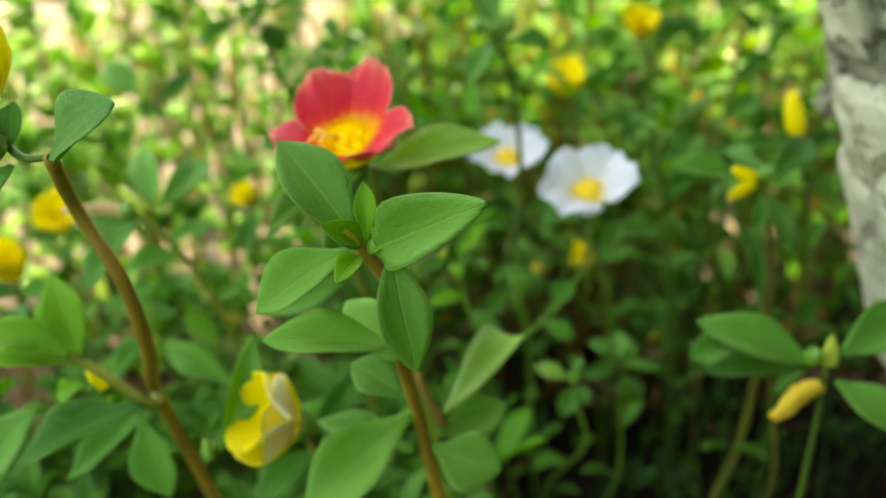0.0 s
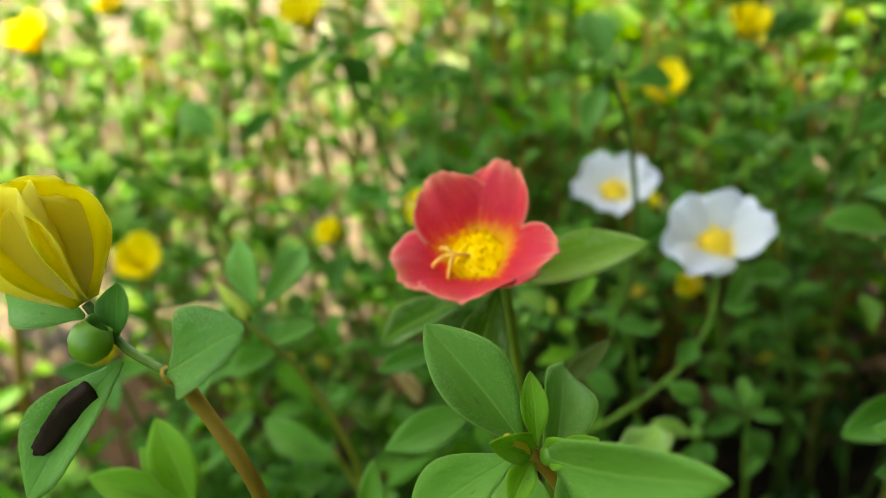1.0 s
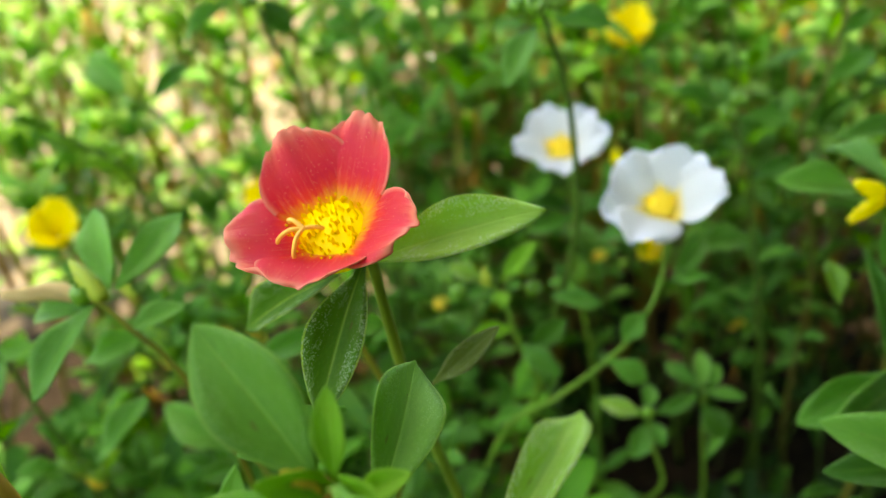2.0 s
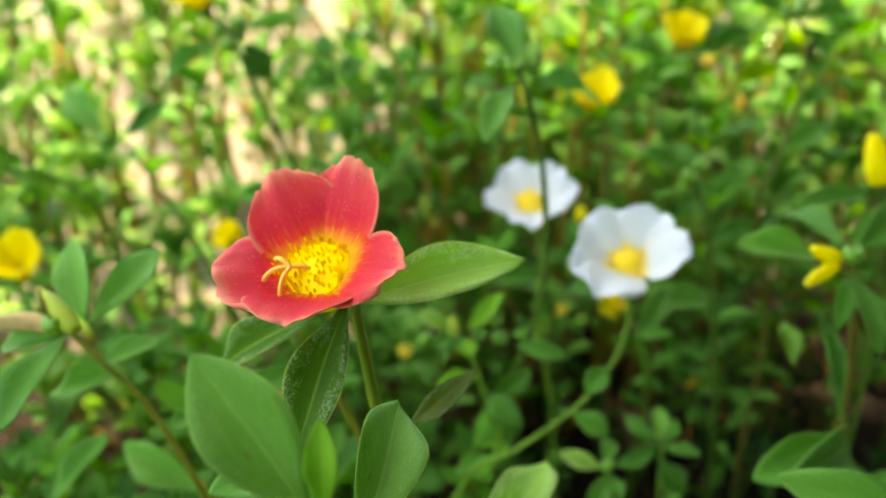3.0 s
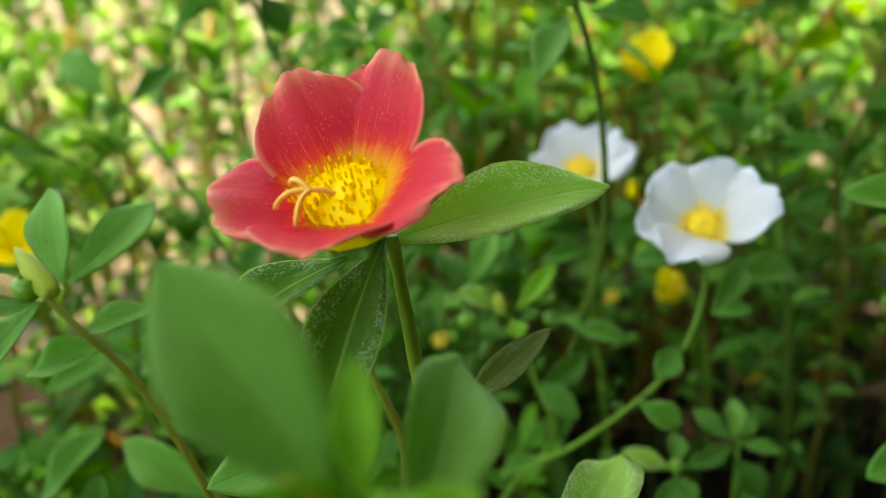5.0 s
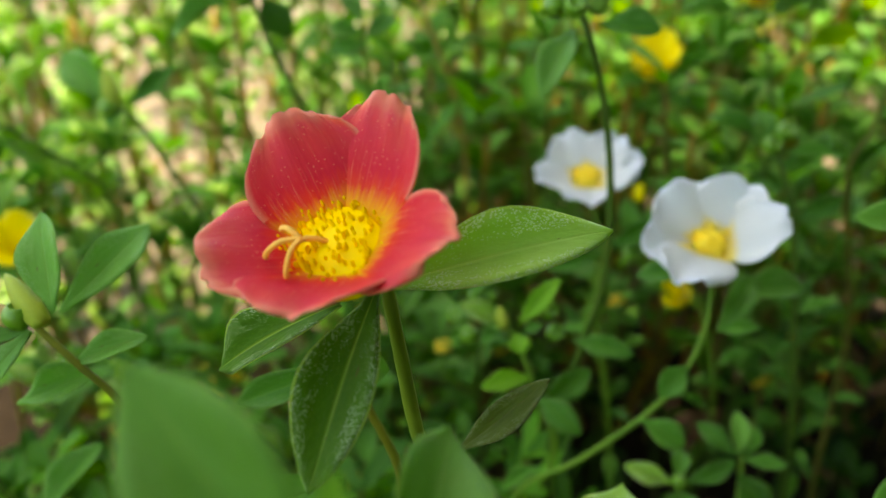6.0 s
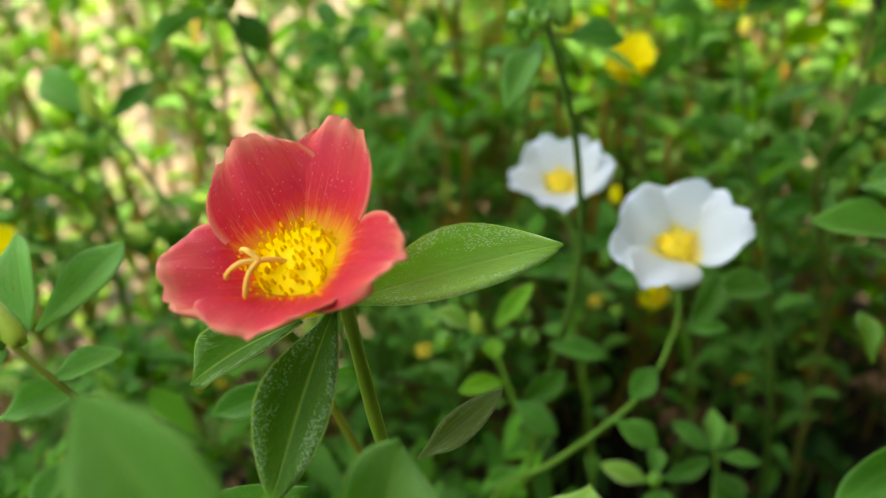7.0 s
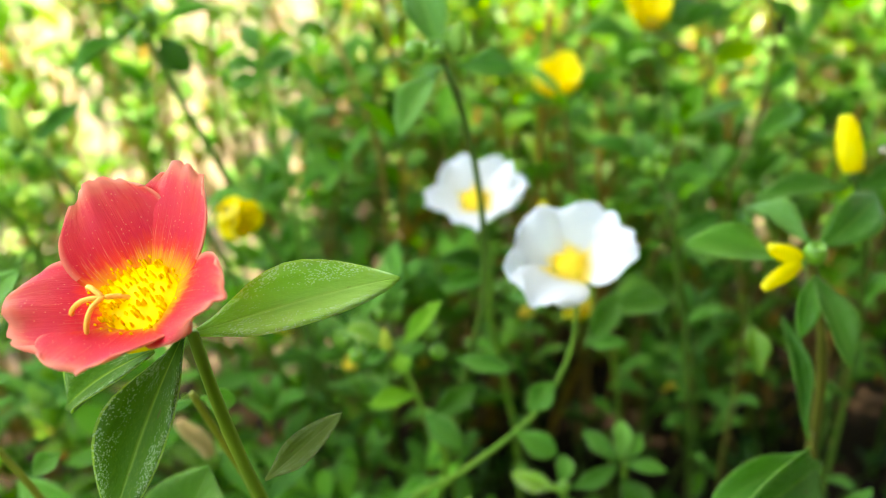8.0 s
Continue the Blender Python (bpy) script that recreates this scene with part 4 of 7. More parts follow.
leaf(p, (-3.58, 16.2, 3.01), (-2.13, 16.55, 3.58), 0.47, (-0.29, -0.27, 1), 'blue')

p = plant('tall purslane stalk with a brown stem and closed yellow bud', (-3.2, 18.56, 0))
stem(p, [(-5.7, 11.59, 26.07), (-6.1, 12.92, 24.75), (-5.43, 12.68, 23.49), (-5.43, 13.24, 21.8), (-6.31, 15.45, 19.44), (-5.46, 17.34, 12.83), (-3.98, 17.04, 5.83), (-3.2, 18.56, 0)], 0.16, 'rust')
leaf(p, (-5.7, 11.59, 26.07), (-4.46, 11.05, 27.0), 1.05, (0.25, -0.6, 0.75), 'blue')
stem(p, [(-5.7, 11.59, 26.07), (-6.77, 12.64, 25.82), (-7.24, 12.88, 26.34)], 0.072, 'green')
leaf(p, (-6.85, 12.67, 25.89), (-6.85, 13.11, 26.53), 0.5, (0, -0.8, 0.6), 'mid')
leaf(p, (-6.91, 12.64, 26.05), (-7.2, 12.44, 26.14), 0.45, (0, -0.8, 0.6), 'blue')
flower(p, (-7.26, 12.89, 26.36), (-0.52, 0.2, 1.21), 1.7, 'yellow', 15, 98)
pod(p, (-7.1, 12.47, 25.98), 0.3)
leaf(p, (-6.74, 12.45, 25.67), (-7.99, 11.38, 24.21), 0.95, (-0.4, -0.85, 0.3), 'blue')
leaf(p, (-7.22, 12.71, 26.24), (-8.64, 13.31, 26.29), 0.81, (0, -0.8, 0.6), 'blue')
spent(p, (-7.06, 12.14, 25.43), (-7.88, 11.74, 24.77), 0.36, 'dark')
leaf(p, (-6.05, 16.28, 17.11), (-7.49, 15.97, 17.3), 0.47, (0.29, -0.14, 1), 'blue')
leaf(p, (-5.54, 17.02, 13.61), (-4.6, 16.47, 13.66), 0.47, (-0.26, -0.05, 1), 'dark')
leaf(p, (-4.84, 17.03, 10.11), (-5.19, 18.16, 10.26), 0.47, (0.09, -0.49, 1), 'blue')
leaf(p, (-4.11, 16.94, 6.61), (-4.79, 15.51, 7.08), 0.47, (0.13, 0.07, 1), 'dark')
leaf(p, (-3.61, 17.39, 3.5), (-2.16, 17.98, 4.18), 0.47, (-0.28, -0.31, 1), 'blue')

p = plant('side shoot of purslane with bright lime green leaves', (-8.04, 18.6, 0))
stem(p, [(-7.54, 14.6, 20.82), (-7.42, 14.65, 20.69), (-5.99, 14.44, 19.76), (-6.31, 15.45, 19.44)], 0.11, 'olive')
leaf(p, (-7.41, 14.67, 20.74), (-8.09, 15.45, 22.28), 0.85, (0.3, -0.9, 0.3), 'fresh')
leaf(p, (-7.58, 14.69, 20.77), (-9.34, 14.8, 21.48), 0.68, (0, -0.6, 0.8), 'fresh')
leaf(p, (-7.7, 14.65, 20.68), (-9.24, 14.15, 21), 0.54, (0, -0.6, 0.8), 'fresh')
leaf(p, (-7.58, 14.69, 20.77), (-8.6, 15.49, 21.56), 0.45, (0.5, -0.8, 0.3), 'fresh')
leaf(p, (-6.12, 14.27, 19.87), (-8.44, 13.41, 19.14), 1.03, (-0.1, -0.5, 0.85), 'mid')
leaf(p, (-7.35, 14.46, 20.26), (-7.98, 14.45, 19.99), 0.45, (0, -0.8, 0.6), 'fresh')
leaf(p, (-8.45, 14.35, 19.77), (-9.47, 13.45, 18.47), 1.08, (-0.2, -0.8, 0.5), 'blue')
leaf(p, (-6.29, 14.41, 19.44), (-5.8, 13.96, 17.71), 0.9, (0, -0.8, 0.6), 'blue')
leaf(p, (-8.25, 14.6, 17.64), (-6.69, 15.35, 18.84), 0.81, (0, -0.5, 0.85), 'mid')
bud(p, (-7.36, 14.85, 20.42), (-7.06, 14.66, 19.98), 0.35, 'yellow')
bud(p, (-4.81, 13.95, 18.69), (-4.93, 14.14, 19.12), 0.3, 'green')

p = plant('purslane tip with blue-green leaves, a bud and a withered bloom', (-1.61, 22.33, 0))
stem(p, [(-7.41, 19.07, 22.21), (-6.8, 18.96, 21.52), (-6.26, 18.95, 20.8), (-5.2, 18.85, 18.08), (-4.88, 19.09, 11.93), (-2.06, 21.95, 5.42), (-1.61, 22.33, 0)], 0.08, 'olive')
leaf(p, (-7.1, 19.19, 22.35), (-7.67, 20.51, 23.51), 0.77, (0, -0.9, 0.4), 'blue')
leaf(p, (-6.99, 19.19, 22.35), (-6.25, 21.4, 22.85), 0.72, (0.3, -0.75, 0.6), 'blue')
leaf(p, (-7.45, 19.01, 22.11), (-8.57, 17.77, 20.73), 0.77, (-0.4, -0.85, 0.3), 'blue')
leaf(p, (-7.66, 19.25, 21.95), (-9.09, 19.49, 21.57), 0.72, (0, -0.6, 0.8), 'blue')
leaf(p, (-6.89, 18.95, 21.52), (-5.81, 19.5, 21.71), 0.54, (0, -0.5, 0.85), 'blue')
leaf(p, (-8.27, 19.31, 20.44), (-6.89, 19.47, 20.97), 0.63, (0, -0.6, 0.8), 'blue')
bud(p, (-7.25, 19.07, 22.21), (-8.1, 19.77, 22.74), 0.42, 'tip')
spent(p, (-7.83, 19.25, 22.17), (-9.45, 19.49, 22.2), 0.33, 'spent')
pod(p, (-7.72, 19.2, 22.26), 0.24)
leaf(p, (-5.36, 19.52, 19.91), (-5.71, 19.04, 19.84), 0.45, (0, -0.8, 0.6), 'blue')
leaf(p, (-5.26, 18.75, 15.91), (-5.96, 17.33, 16.37), 0.47, (0.13, 0.07, 1), 'blue')
leaf(p, (-4.81, 19.18, 12.66), (-3.36, 19.74, 13.32), 0.47, (-0.28, -0.31, 1), 'dark')
leaf(p, (-3.57, 20.43, 9.4), (-4.64, 20.84, 9.89), 0.47, (0.28, -0.31, 1), 'blue')
leaf(p, (-2.22, 21.79, 6.15), (-1.73, 20.8, 6.47), 0.47, (-0.13, 0.07, 1), 'dark')
leaf(p, (-1.6, 22.39, 3.25), (-1.18, 23.85, 3.43), 0.47, (-0.08, -0.49, 1), 'blue')

p = plant('low purslane shoot with two rounded grey-green leaves', (-5.21, 24.74, 0))
stem(p, [(-6.62, 22.33, 15.37), (-6.06, 22.18, 14.14), (-5.29, 22.37, 9.33), (-7.09, 25.11, 4.24), (-6.58, 25.44, 0)], 0.08, 'olive')
leaf(p, (-6.47, 22.17, 15.03), (-8.71, 22.77, 16.3), 0.99, (0.1, -0.85, 0.5), 'blue')
leaf(p, (-10.23, 21.3, 15.59), (-8.88, 22.39, 16.9), 0.72, (-0.5, -0.8, 0.3), 'blue')
leaf(p, (-9.27, 24.47, 17.52), (-11.24, 24.23, 16.59), 0.54, (0, -0.8, 0.6), 'blue')
leaf(p, (-6.84, 22.39, 14.35), (-7.72, 21.5, 14.81), 0.63, (0, -0.8, 0.6), 'blue')
leaf(p, (-5.61, 22.07, 12.44), (-5.12, 23.52, 12.65), 0.47, (-0.09, -0.48, 1), 'blue')
leaf(p, (-5.5, 22.46, 9.9), (-6.9, 21.67, 9.98), 0.47, (0.26, -0.05, 1), 'dark')
leaf(p, (-6.22, 23.65, 7.35), (-5.03, 23.37, 7.5), 0.47, (-0.29, -0.13, 1), 'blue')
leaf(p, (-7.05, 24.96, 4.81), (-7.65, 25.85, 5.12), 0.47, (0.17, -0.45, 1), 'dark')
leaf(p, (-7.18, 25.53, 2.55), (-7.39, 24.11, 3.16), 0.47, (0.04, 0.1, 1), 'blue')

p = plant('purslane tip with two broad dark leaves and a bud', (-5.09, 31.66, 0))
stem(p, [(-11.4, 31.9, 21.72), (-10.97, 31.84, 21.54), (-10.05, 31.54, 20.15), (-8.69, 31.07, 17.73), (-6.57, 30.68, 11.7), (-6.8, 31.9, 5.32), (-5.09, 31.66, 0)], 0.096, 'green')
leaf(p, (-11.39, 31.97, 21.88), (-13.23, 33.06, 23.16), 1.12, (0, -0.95, 0.3), 'blue')
leaf(p, (-11, 31.95, 21.82), (-9.72, 32.77, 22.75), 0.63, (0.4, -0.7, 0.6), 'mid')
leaf(p, (-11.27, 31.78, 21.66), (-11.62, 31.43, 21.33), 0.45, (0, -0.6, 0.8), 'mid')
bud(p, (-11.4, 31.93, 21.8), (-11.79, 32.34, 22.87), 0.55, 'tip')
pod(p, (-11.57, 31.71, 21.78), 0.28)
leaf(p, (-7.77, 30.82, 15.6), (-8.26, 31.81, 15.84), 0.47, (0.13, -0.47, 1), 'mid')
leaf(p, (-6.93, 30.8, 12.41), (-7.34, 29.35, 12.99), 0.47, (0.08, 0.09, 1), 'dark')
leaf(p, (-6.87, 31.3, 9.22), (-5.49, 32.14, 9.95), 0.47, (-0.26, -0.36, 1), 'mid')
leaf(p, (-6.92, 31.86, 6.03), (-8.13, 32.09, 6.47), 0.47, (0.29, -0.26, 1), 'dark')
leaf(p, (-6.39, 31.98, 3.19), (-5.75, 31.13, 3.38), 0.47, (-0.18, 0.04, 1), 'mid')

p = plant('purslane stalk with green seed pods under a yellow flower', (-2, 33.58, 0))
stem(p, [(-7.03, 32.21, 25.34), (-6.83, 32, 24.79), (-6.37, 31.82, 23.47), (-5.57, 31.81, 21.45), (-3.65, 33.18, 14.16), (-3.57, 32.52, 6.44), (-2, 33.58, 0)], 0.104, 'green')
leaf(p, (-7.4, 32.08, 25.04), (-8.93, 30.82, 24.07), 0.68, (0, -0.6, 0.8), 'blue')
leaf(p, (-6.73, 32.17, 25.23), (-4.7, 32.68, 25.59), 0.45, (0, -0.5, 0.85), 'blue')
leaf(p, (-6.66, 32.33, 24.82), (-5.9, 32.15, 23.73), 0.9, (0.3, -0.9, 0.3), 'dark')
pod(p, (-7.33, 31.99, 25.34), 0.27)
pod(p, (-6.72, 31.96, 25.52), 0.27)
pod(p, (-6.99, 31.63, 24.96), 0.27)
pod(p, (-6.87, 32.35, 25.15), 0.27)
flower(p, (-7.87, 32.41, 25.91), (-0.15, -0.45, 0.88), 1.25, 'yellow', 0, 52)
stem(p, [(-7.03, 32.21, 25.34), (-7.79, 32.38, 25.83)], 0.08, 'green')
leaf(p, (-4.76, 32.45, 18.88), (-3.59, 33.61, 19.53), 0.47, (-0.21, -0.41, 1), 'mid')
leaf(p, (-3.96, 32.93, 15.02), (-5.34, 32.87, 15.33), 0.47, (0.3, -0.19, 1), 'dark')
leaf(p, (-3.79, 32.74, 11.16), (-2.98, 32.06, 11.24), 0.47, (-0.23, -0.01, 1), 'mid')
leaf(p, (-3.69, 32.47, 7.29), (-3.85, 33.73, 7.38), 0.47, (0.04, -0.5, 1), 'dark')
leaf(p, (-3.16, 32.71, 3.86), (-4.1, 31.38, 4.18), 0.47, (0.17, 0.05, 1), 'mid')

p = plant('upright purslane stalk with pods crossing before a white flower', (3.02, 27.42, 0))
stem(p, [(1.83, 26.98, 25.45), (2.07, 26.75, 24.83), (2.43, 26.82, 23.61), (2.7, 26.89, 22.11), (2.85, 26.85, 20.03), (2.74, 26.82, 18.3), (2.46, 26.77, 17.08), (1.7, 27.93, 11.27), (3.52, 26.57, 5.12), (3.02, 27.42, 0)], 0.105, 'green')
leaf(p, (1.87, 26.96, 25.39), (1.28, 28.29, 26.75), 1.03, (0, -0.9, 0.4), 'blue')
leaf(p, (2.23, 26.83, 25.12), (3.58, 26.57, 25.01), 0.68, (0.1, -0.7, 0.7), 'mid')
leaf(p, (1.72, 26.77, 24.99), (0.91, 24.95, 24.07), 0.77, (-0.3, -0.9, 0.3), 'blue')
pod(p, (1.27, 26.87, 25.48), 0.25)
pod(p, (1.73, 26.68, 25.52), 0.27)
pod(p, (2.14, 27.17, 25.65), 0.25)
bud(p, (2.22, 26.93, 25.31), (2.34, 27.22, 26.04), 0.5, 'green')
leaf(p, (1.37, 26.93, 25.34), (0.89, 26.59, 25.34), 0.27, (0, -0.8, 0.6), 'lime')
leaf(p, (2, 27.36, 15.03), (2.35, 26.23, 15.47), 0.47, (-0.09, 0.09, 1), 'mid')
leaf(p, (1.9, 27.68, 11.95), (2.59, 29.11, 12.28), 0.47, (-0.13, -0.47, 1), 'dark')
leaf(p, (2.63, 27.18, 8.88), (1.19, 26.6, 8.99), 0.47, (0.28, -0.09, 1), 'mid')
leaf(p, (3.48, 26.57, 5.81), (4.56, 26.16, 5.89), 0.47, (-0.28, -0.09, 1), 'dark')
leaf(p, (3.62, 26.62, 3.07), (3.11, 27.61, 3.32), 0.47, (0.14, -0.47, 1), 'mid')

p = plant('purslane with a wide open white flower on a pale stalk', (-0.77, 27.71, 0))
stem(p, [(5.16, 25.66, 19.48), (5, 25.1, 18.33), (4.32, 24.5, 17.08), (3.54, 24.43, 16.11), (2.05, 24.41, 14.75), (0.65, 25.01, 13.15), (-0.74, 24.96, 8.68), (0.29, 27.58, 3.95), (-0.77, 27.71, 0)], 0.084, 'lime')
flower(p, (4.91, 25.34, 20.33), (-0.133, -0.456, 0.88), 1.74, 'white', 0, 28, petals=[(-3, 1.10, 1.04, 30, 36, 0), (50, 1.02, 1.15, 27, 30, 0), (120, 1.02, 1.11, 26, 30, 0), (194, 1.0, 1.0, 22, 22, 0), (240, 1.12, 1.0, 34, 22, 0)])
leaf(p, (4.49, 24.49, 17.62), (3.82, 24.05, 17.07), 0.68, (0, -0.8, 0.6), 'mid')
leaf(p, (3.5, 24.27, 16.25), (4.54, 23.96, 15.68), 0.68, (0, -0.7, 0.7), 'mid')
leaf(p, (5.35, 25.32, 18.04), (6.34, 26.37, 19.04), 0.72, (0, -0.8, 0.6), 'blue')
leaf(p, (4.98, 26.06, 19.15), (3.48, 26.23, 19.12), 0.72, (0, -0.4, 0.9), 'mid')
leaf(p, (5.84, 26.46, 18.46), (7.79, 26.64, 18.54), 0.85, (0, -0.5, 0.85), 'blue')
leaf(p, (5.59, 25.85, 17.74), (6.52, 25.73, 17.93), 0.45, (0, -0.5, 0.85), 'mid')
leaf(p, (-0.02, 24.8, 11.58), (-0.67, 23.36, 12.06), 0.47, (0.12, 0.07, 1), 'mid')
leaf(p, (-0.47, 25.08, 9.21), (0.97, 25.7, 9.89), 0.47, (-0.28, -0.32, 1), 'dark')
leaf(p, (-0.12, 26.2, 6.84), (-1.22, 26.59, 7.33), 0.47, (0.28, -0.3, 1), 'mid')
leaf(p, (0.33, 27.44, 4.47), (0.85, 26.47, 4.77), 0.47, (-0.14, 0.06, 1), 'dark')
leaf(p, (0.15, 27.92, 2.37), (0.51, 29.37, 2.52), 0.47, (-0.07, -0.49, 1), 'mid')

p = plant('purslane with a smaller white flower behind a dark stalk', (5.11, 30.66, 0))
stem(p, [(2.84, 30.94, 19.18), (3.16, 30.45, 17.94), (3.08, 29.96, 16.25), (3.98, 30.97, 10.73), (4.35, 29.91, 4.88), (5.11, 30.66, 0)], 0.096, 'lime')
flower(p, (2.71, 30.68, 19.75), (-0.05, -0.38, 0.93), 1.6, 'white', 0, 26, [0, 50, 112, 192, 266])
leaf(p, (3.29, 30.63, 17.63), (1.53, 30.4, 18.09), 0.63, (0, -0.5, 0.85), 'dark')
leaf(p, (3.43, 30.27, 17.81), (4.86, 30.61, 18.47), 0.63, (0, -0.8, 0.6), 'mid')
leaf(p, (3.23, 30.19, 17.64), (1.57, 29.45, 17.51), 0.63, (0, -0.8, 0.6), 'mid')
leaf(p, (3.44, 30.47, 14.3), (2.25, 30.73, 14.76), 0.47, (0.29, -0.26, 1), 'mid')
leaf(p, (3.85, 30.76, 11.38), (4.46, 29.88, 11.59), 0.47, (-0.17, 0.05, 1), 'dark')
leaf(p, (4.07, 30.37, 8.45), (4.26, 31.79, 8.54), 0.47, (-0.04, -0.5, 1), 'mid')
leaf(p, (4.27, 29.9, 5.53), (3.01, 28.84, 5.65), 0.47, (0.23, -0.01, 1), 'dark')
leaf(p, (4.58, 29.97, 2.93), (5.91, 29.91, 3.22), 0.47, (-0.3, -0.19, 1), 'mid')

p = plant('drooping yellow purslane bloom low among the leaves', (6.53, 36.59, 0))
stem(p, [(7.01, 33.05, 14.35), (7.48, 32.7, 13.17), (8.28, 33.44, 8.69), (8.49, 35.64, 3.95), (9.16, 36.39, 0)], 0.08, 'lime')
flower(p, (6.9, 33.3, 14.3), (-0.85, -0.2, 0.4), 1.1, 'yellow', 30, 66)
leaf(p, (7.1, 33.25, 13.86), (5.17, 34.01, 14.98), 0.99, (0, -0.6, 0.8), 'dark')
bud(p, (5.33, 35.99, 16.77), (5.38, 36.26, 17.32), 0.42, 'yellow')
leaf(p, (7.81, 32.86, 11.59), (9.25, 33.2, 12.15), 0.47, (-0.29, -0.27, 1), 'mid')
leaf(p, (8.16, 33.41, 9.22), (7.2, 33.94, 9.71), 0.47, (0.26, -0.35, 1), 'dark')
leaf(p, (8.31, 34.42, 6.85), (8.68, 33.31, 7.27), 0.47, (-0.1, 0.08, 1), 'mid')
leaf(p, (8.43, 35.48, 4.48), (9.07, 36.92, 4.77), 0.47, (-0.12, -0.47, 1), 'dark')
leaf(p, (8.68, 36.1, 2.37), (7.25, 35.47, 2.47), 0.47, (0.28, -0.08, 1), 'mid')

p = plant('young purslane shoot with lime leaves round a yellow-green bud', (2.83, 28.62, 0))
stem(p, [(0.31, 25.93, 17.78), (0.68, 25.71, 17.17), (1.08, 25.47, 15.97), (1.6, 25.47, 14.56), (1.34, 27.49, 9.61), (2.94, 27.01, 4.37), (2.83, 28.62, 0)], 0.096, 'lime')
leaf(p, (0.6, 25.96, 17.84), (1.64, 26.4, 18.92), 0.54, (-0.3, -0.8, 0.5), 'fresh')
leaf(p, (0.09, 25.97, 17.89), (-0.85, 25.96, 18.48), 0.54, (0, -0.7, 0.7), 'pale')
leaf(p, (0.51, 25.8, 17.69), (0.66, 25.35, 17.35), 0.56, (0, -0.8, 0.6), 'fresh')
leaf(p, (0.2, 25.99, 17.67), (-0.36, 25.6, 17.51), 0.45, (0, -0.5, 0.85), 'mid')
leaf(p, (0.7, 25.97, 17.59), (1.21, 26.06, 17.77), 0.36, (0, -0.5, 0.85), 'mid')
leaf(p, (1.11, 25.29, 16.06), (2.15, 24.64, 15.42), 0.72, (0, -0.7, 0.7), 'mid')
leaf(p, (1.23, 25.48, 15.7), (2.54, 26.17, 16.32), 0.72, (0, -0.8, 0.6), 'dark')
leaf(p, (0.95, 25.56, 16.5), (-0.35, 25.19, 16.45), 0.54, (0, -0.6, 0.8), 'fresh')
bud(p, (0.22, 25.83, 17.8), (0.1, 26.03, 18.33), 0.36, 'tip')
leaf(p, (2.01, 26.09, 17.26), (3.55, 25.9, 16.96), 0.61, (0, -0.6, 0.8), 'mid')
leaf(p, (-0.58, 27.05, 17.96), (0.18, 28.19, 19.19), 0.68, (-0.2, -0.9, 0.3), 'blue')
leaf(p, (-0.96, 26.82, 17.92), (-1.39, 27.52, 18.67), 0.54, (0, -0.8, 0.6), 'dark')
pod(p, (-0.67, 26.1, 17.44), 0.25)
pod(p, (-0.98, 26.28, 17.91), 0.25)
pod(p, (1.53, 26.16, 17.46), 0.25)
pod(p, (1.38, 26.36, 18), 0.25)
leaf(p, (1.37, 26.37, 12.81), (0.16, 25.24, 12.97), 0.47, (0.22, 0, 1), 'mid')
leaf(p, (1.45, 27.14, 10.19), (2.8, 27.15, 10.54), 0.47, (-0.3, -0.2, 1), 'dark')
leaf(p, (2.12, 27.08, 7.57), (1.34, 27.78, 8), 0.47, (0.22, -0.4, 1), 'mid')
leaf(p, (2.87, 26.91, 4.95), (2.99, 25.62, 5.52), 0.47, (-0.03, 0.1, 1), 'dark')
leaf(p, (3.1, 27.37, 2.62), (4.09, 28.67, 3.15), 0.47, (-0.18, -0.44, 1), 'mid')

p = plant('pale purslane rosette with pointed leaves in deep shade', (3.25, 26.64, 0))
stem(p, [(4.95, 25.32, 13.12), (5.12, 25.08, 12.16), (5.48, 24.92, 10.69), (4.29, 26.4, 7.06), (4.23, 25.49, 3.21), (3.25, 26.64, 0)], 0.088, 'lime')
leaf(p, (4.83, 25.34, 13.16), (3.49, 25.48, 13.7), 0.56, (0, -0.8, 0.6), 'pale')
leaf(p, (4.95, 25.38, 13.24), (5.09, 26.26, 13.67), 0.54, (0, -0.8, 0.6), 'mid')
leaf(p, (5.12, 25.36, 13.21), (6.55, 25.78, 13.59), 0.54, (0, -0.8, 0.6), 'mid')
leaf(p, (4.95, 25.26, 13.01), (4.41, 24.52, 12.19), 0.72, (0, -0.85, 0.5), 'mid')
leaf(p, (5.09, 25.26, 13), (5.33, 24.61, 12.58), 0.54, (0, -0.85, 0.5), 'mid')
pod(p, (4.93, 25.3, 13.31), 0.2)
leaf(p, (4.98, 25.62, 9.41), (3.55, 24.93, 9.49), 0.47, (0.27, -0.07, 1), 'mid')
leaf(p, (4.48, 26.12, 7.48), (5.62, 25.78, 7.6), 0.47, (-0.29, -0.11, 1), 'dark')
leaf(p, (4.37, 25.83, 5.56), (3.81, 26.77, 5.84), 0.47, (0.15, -0.46, 1), 'mid')
leaf(p, (4.31, 25.44, 3.63), (4.01, 24.01, 4.24), 0.47, (0.06, 0.09, 1), 'dark')
leaf(p, (3.97, 25.67, 1.92), (5.3, 26.63, 2.64), 0.47, (-0.24, -0.38, 1), 'mid')

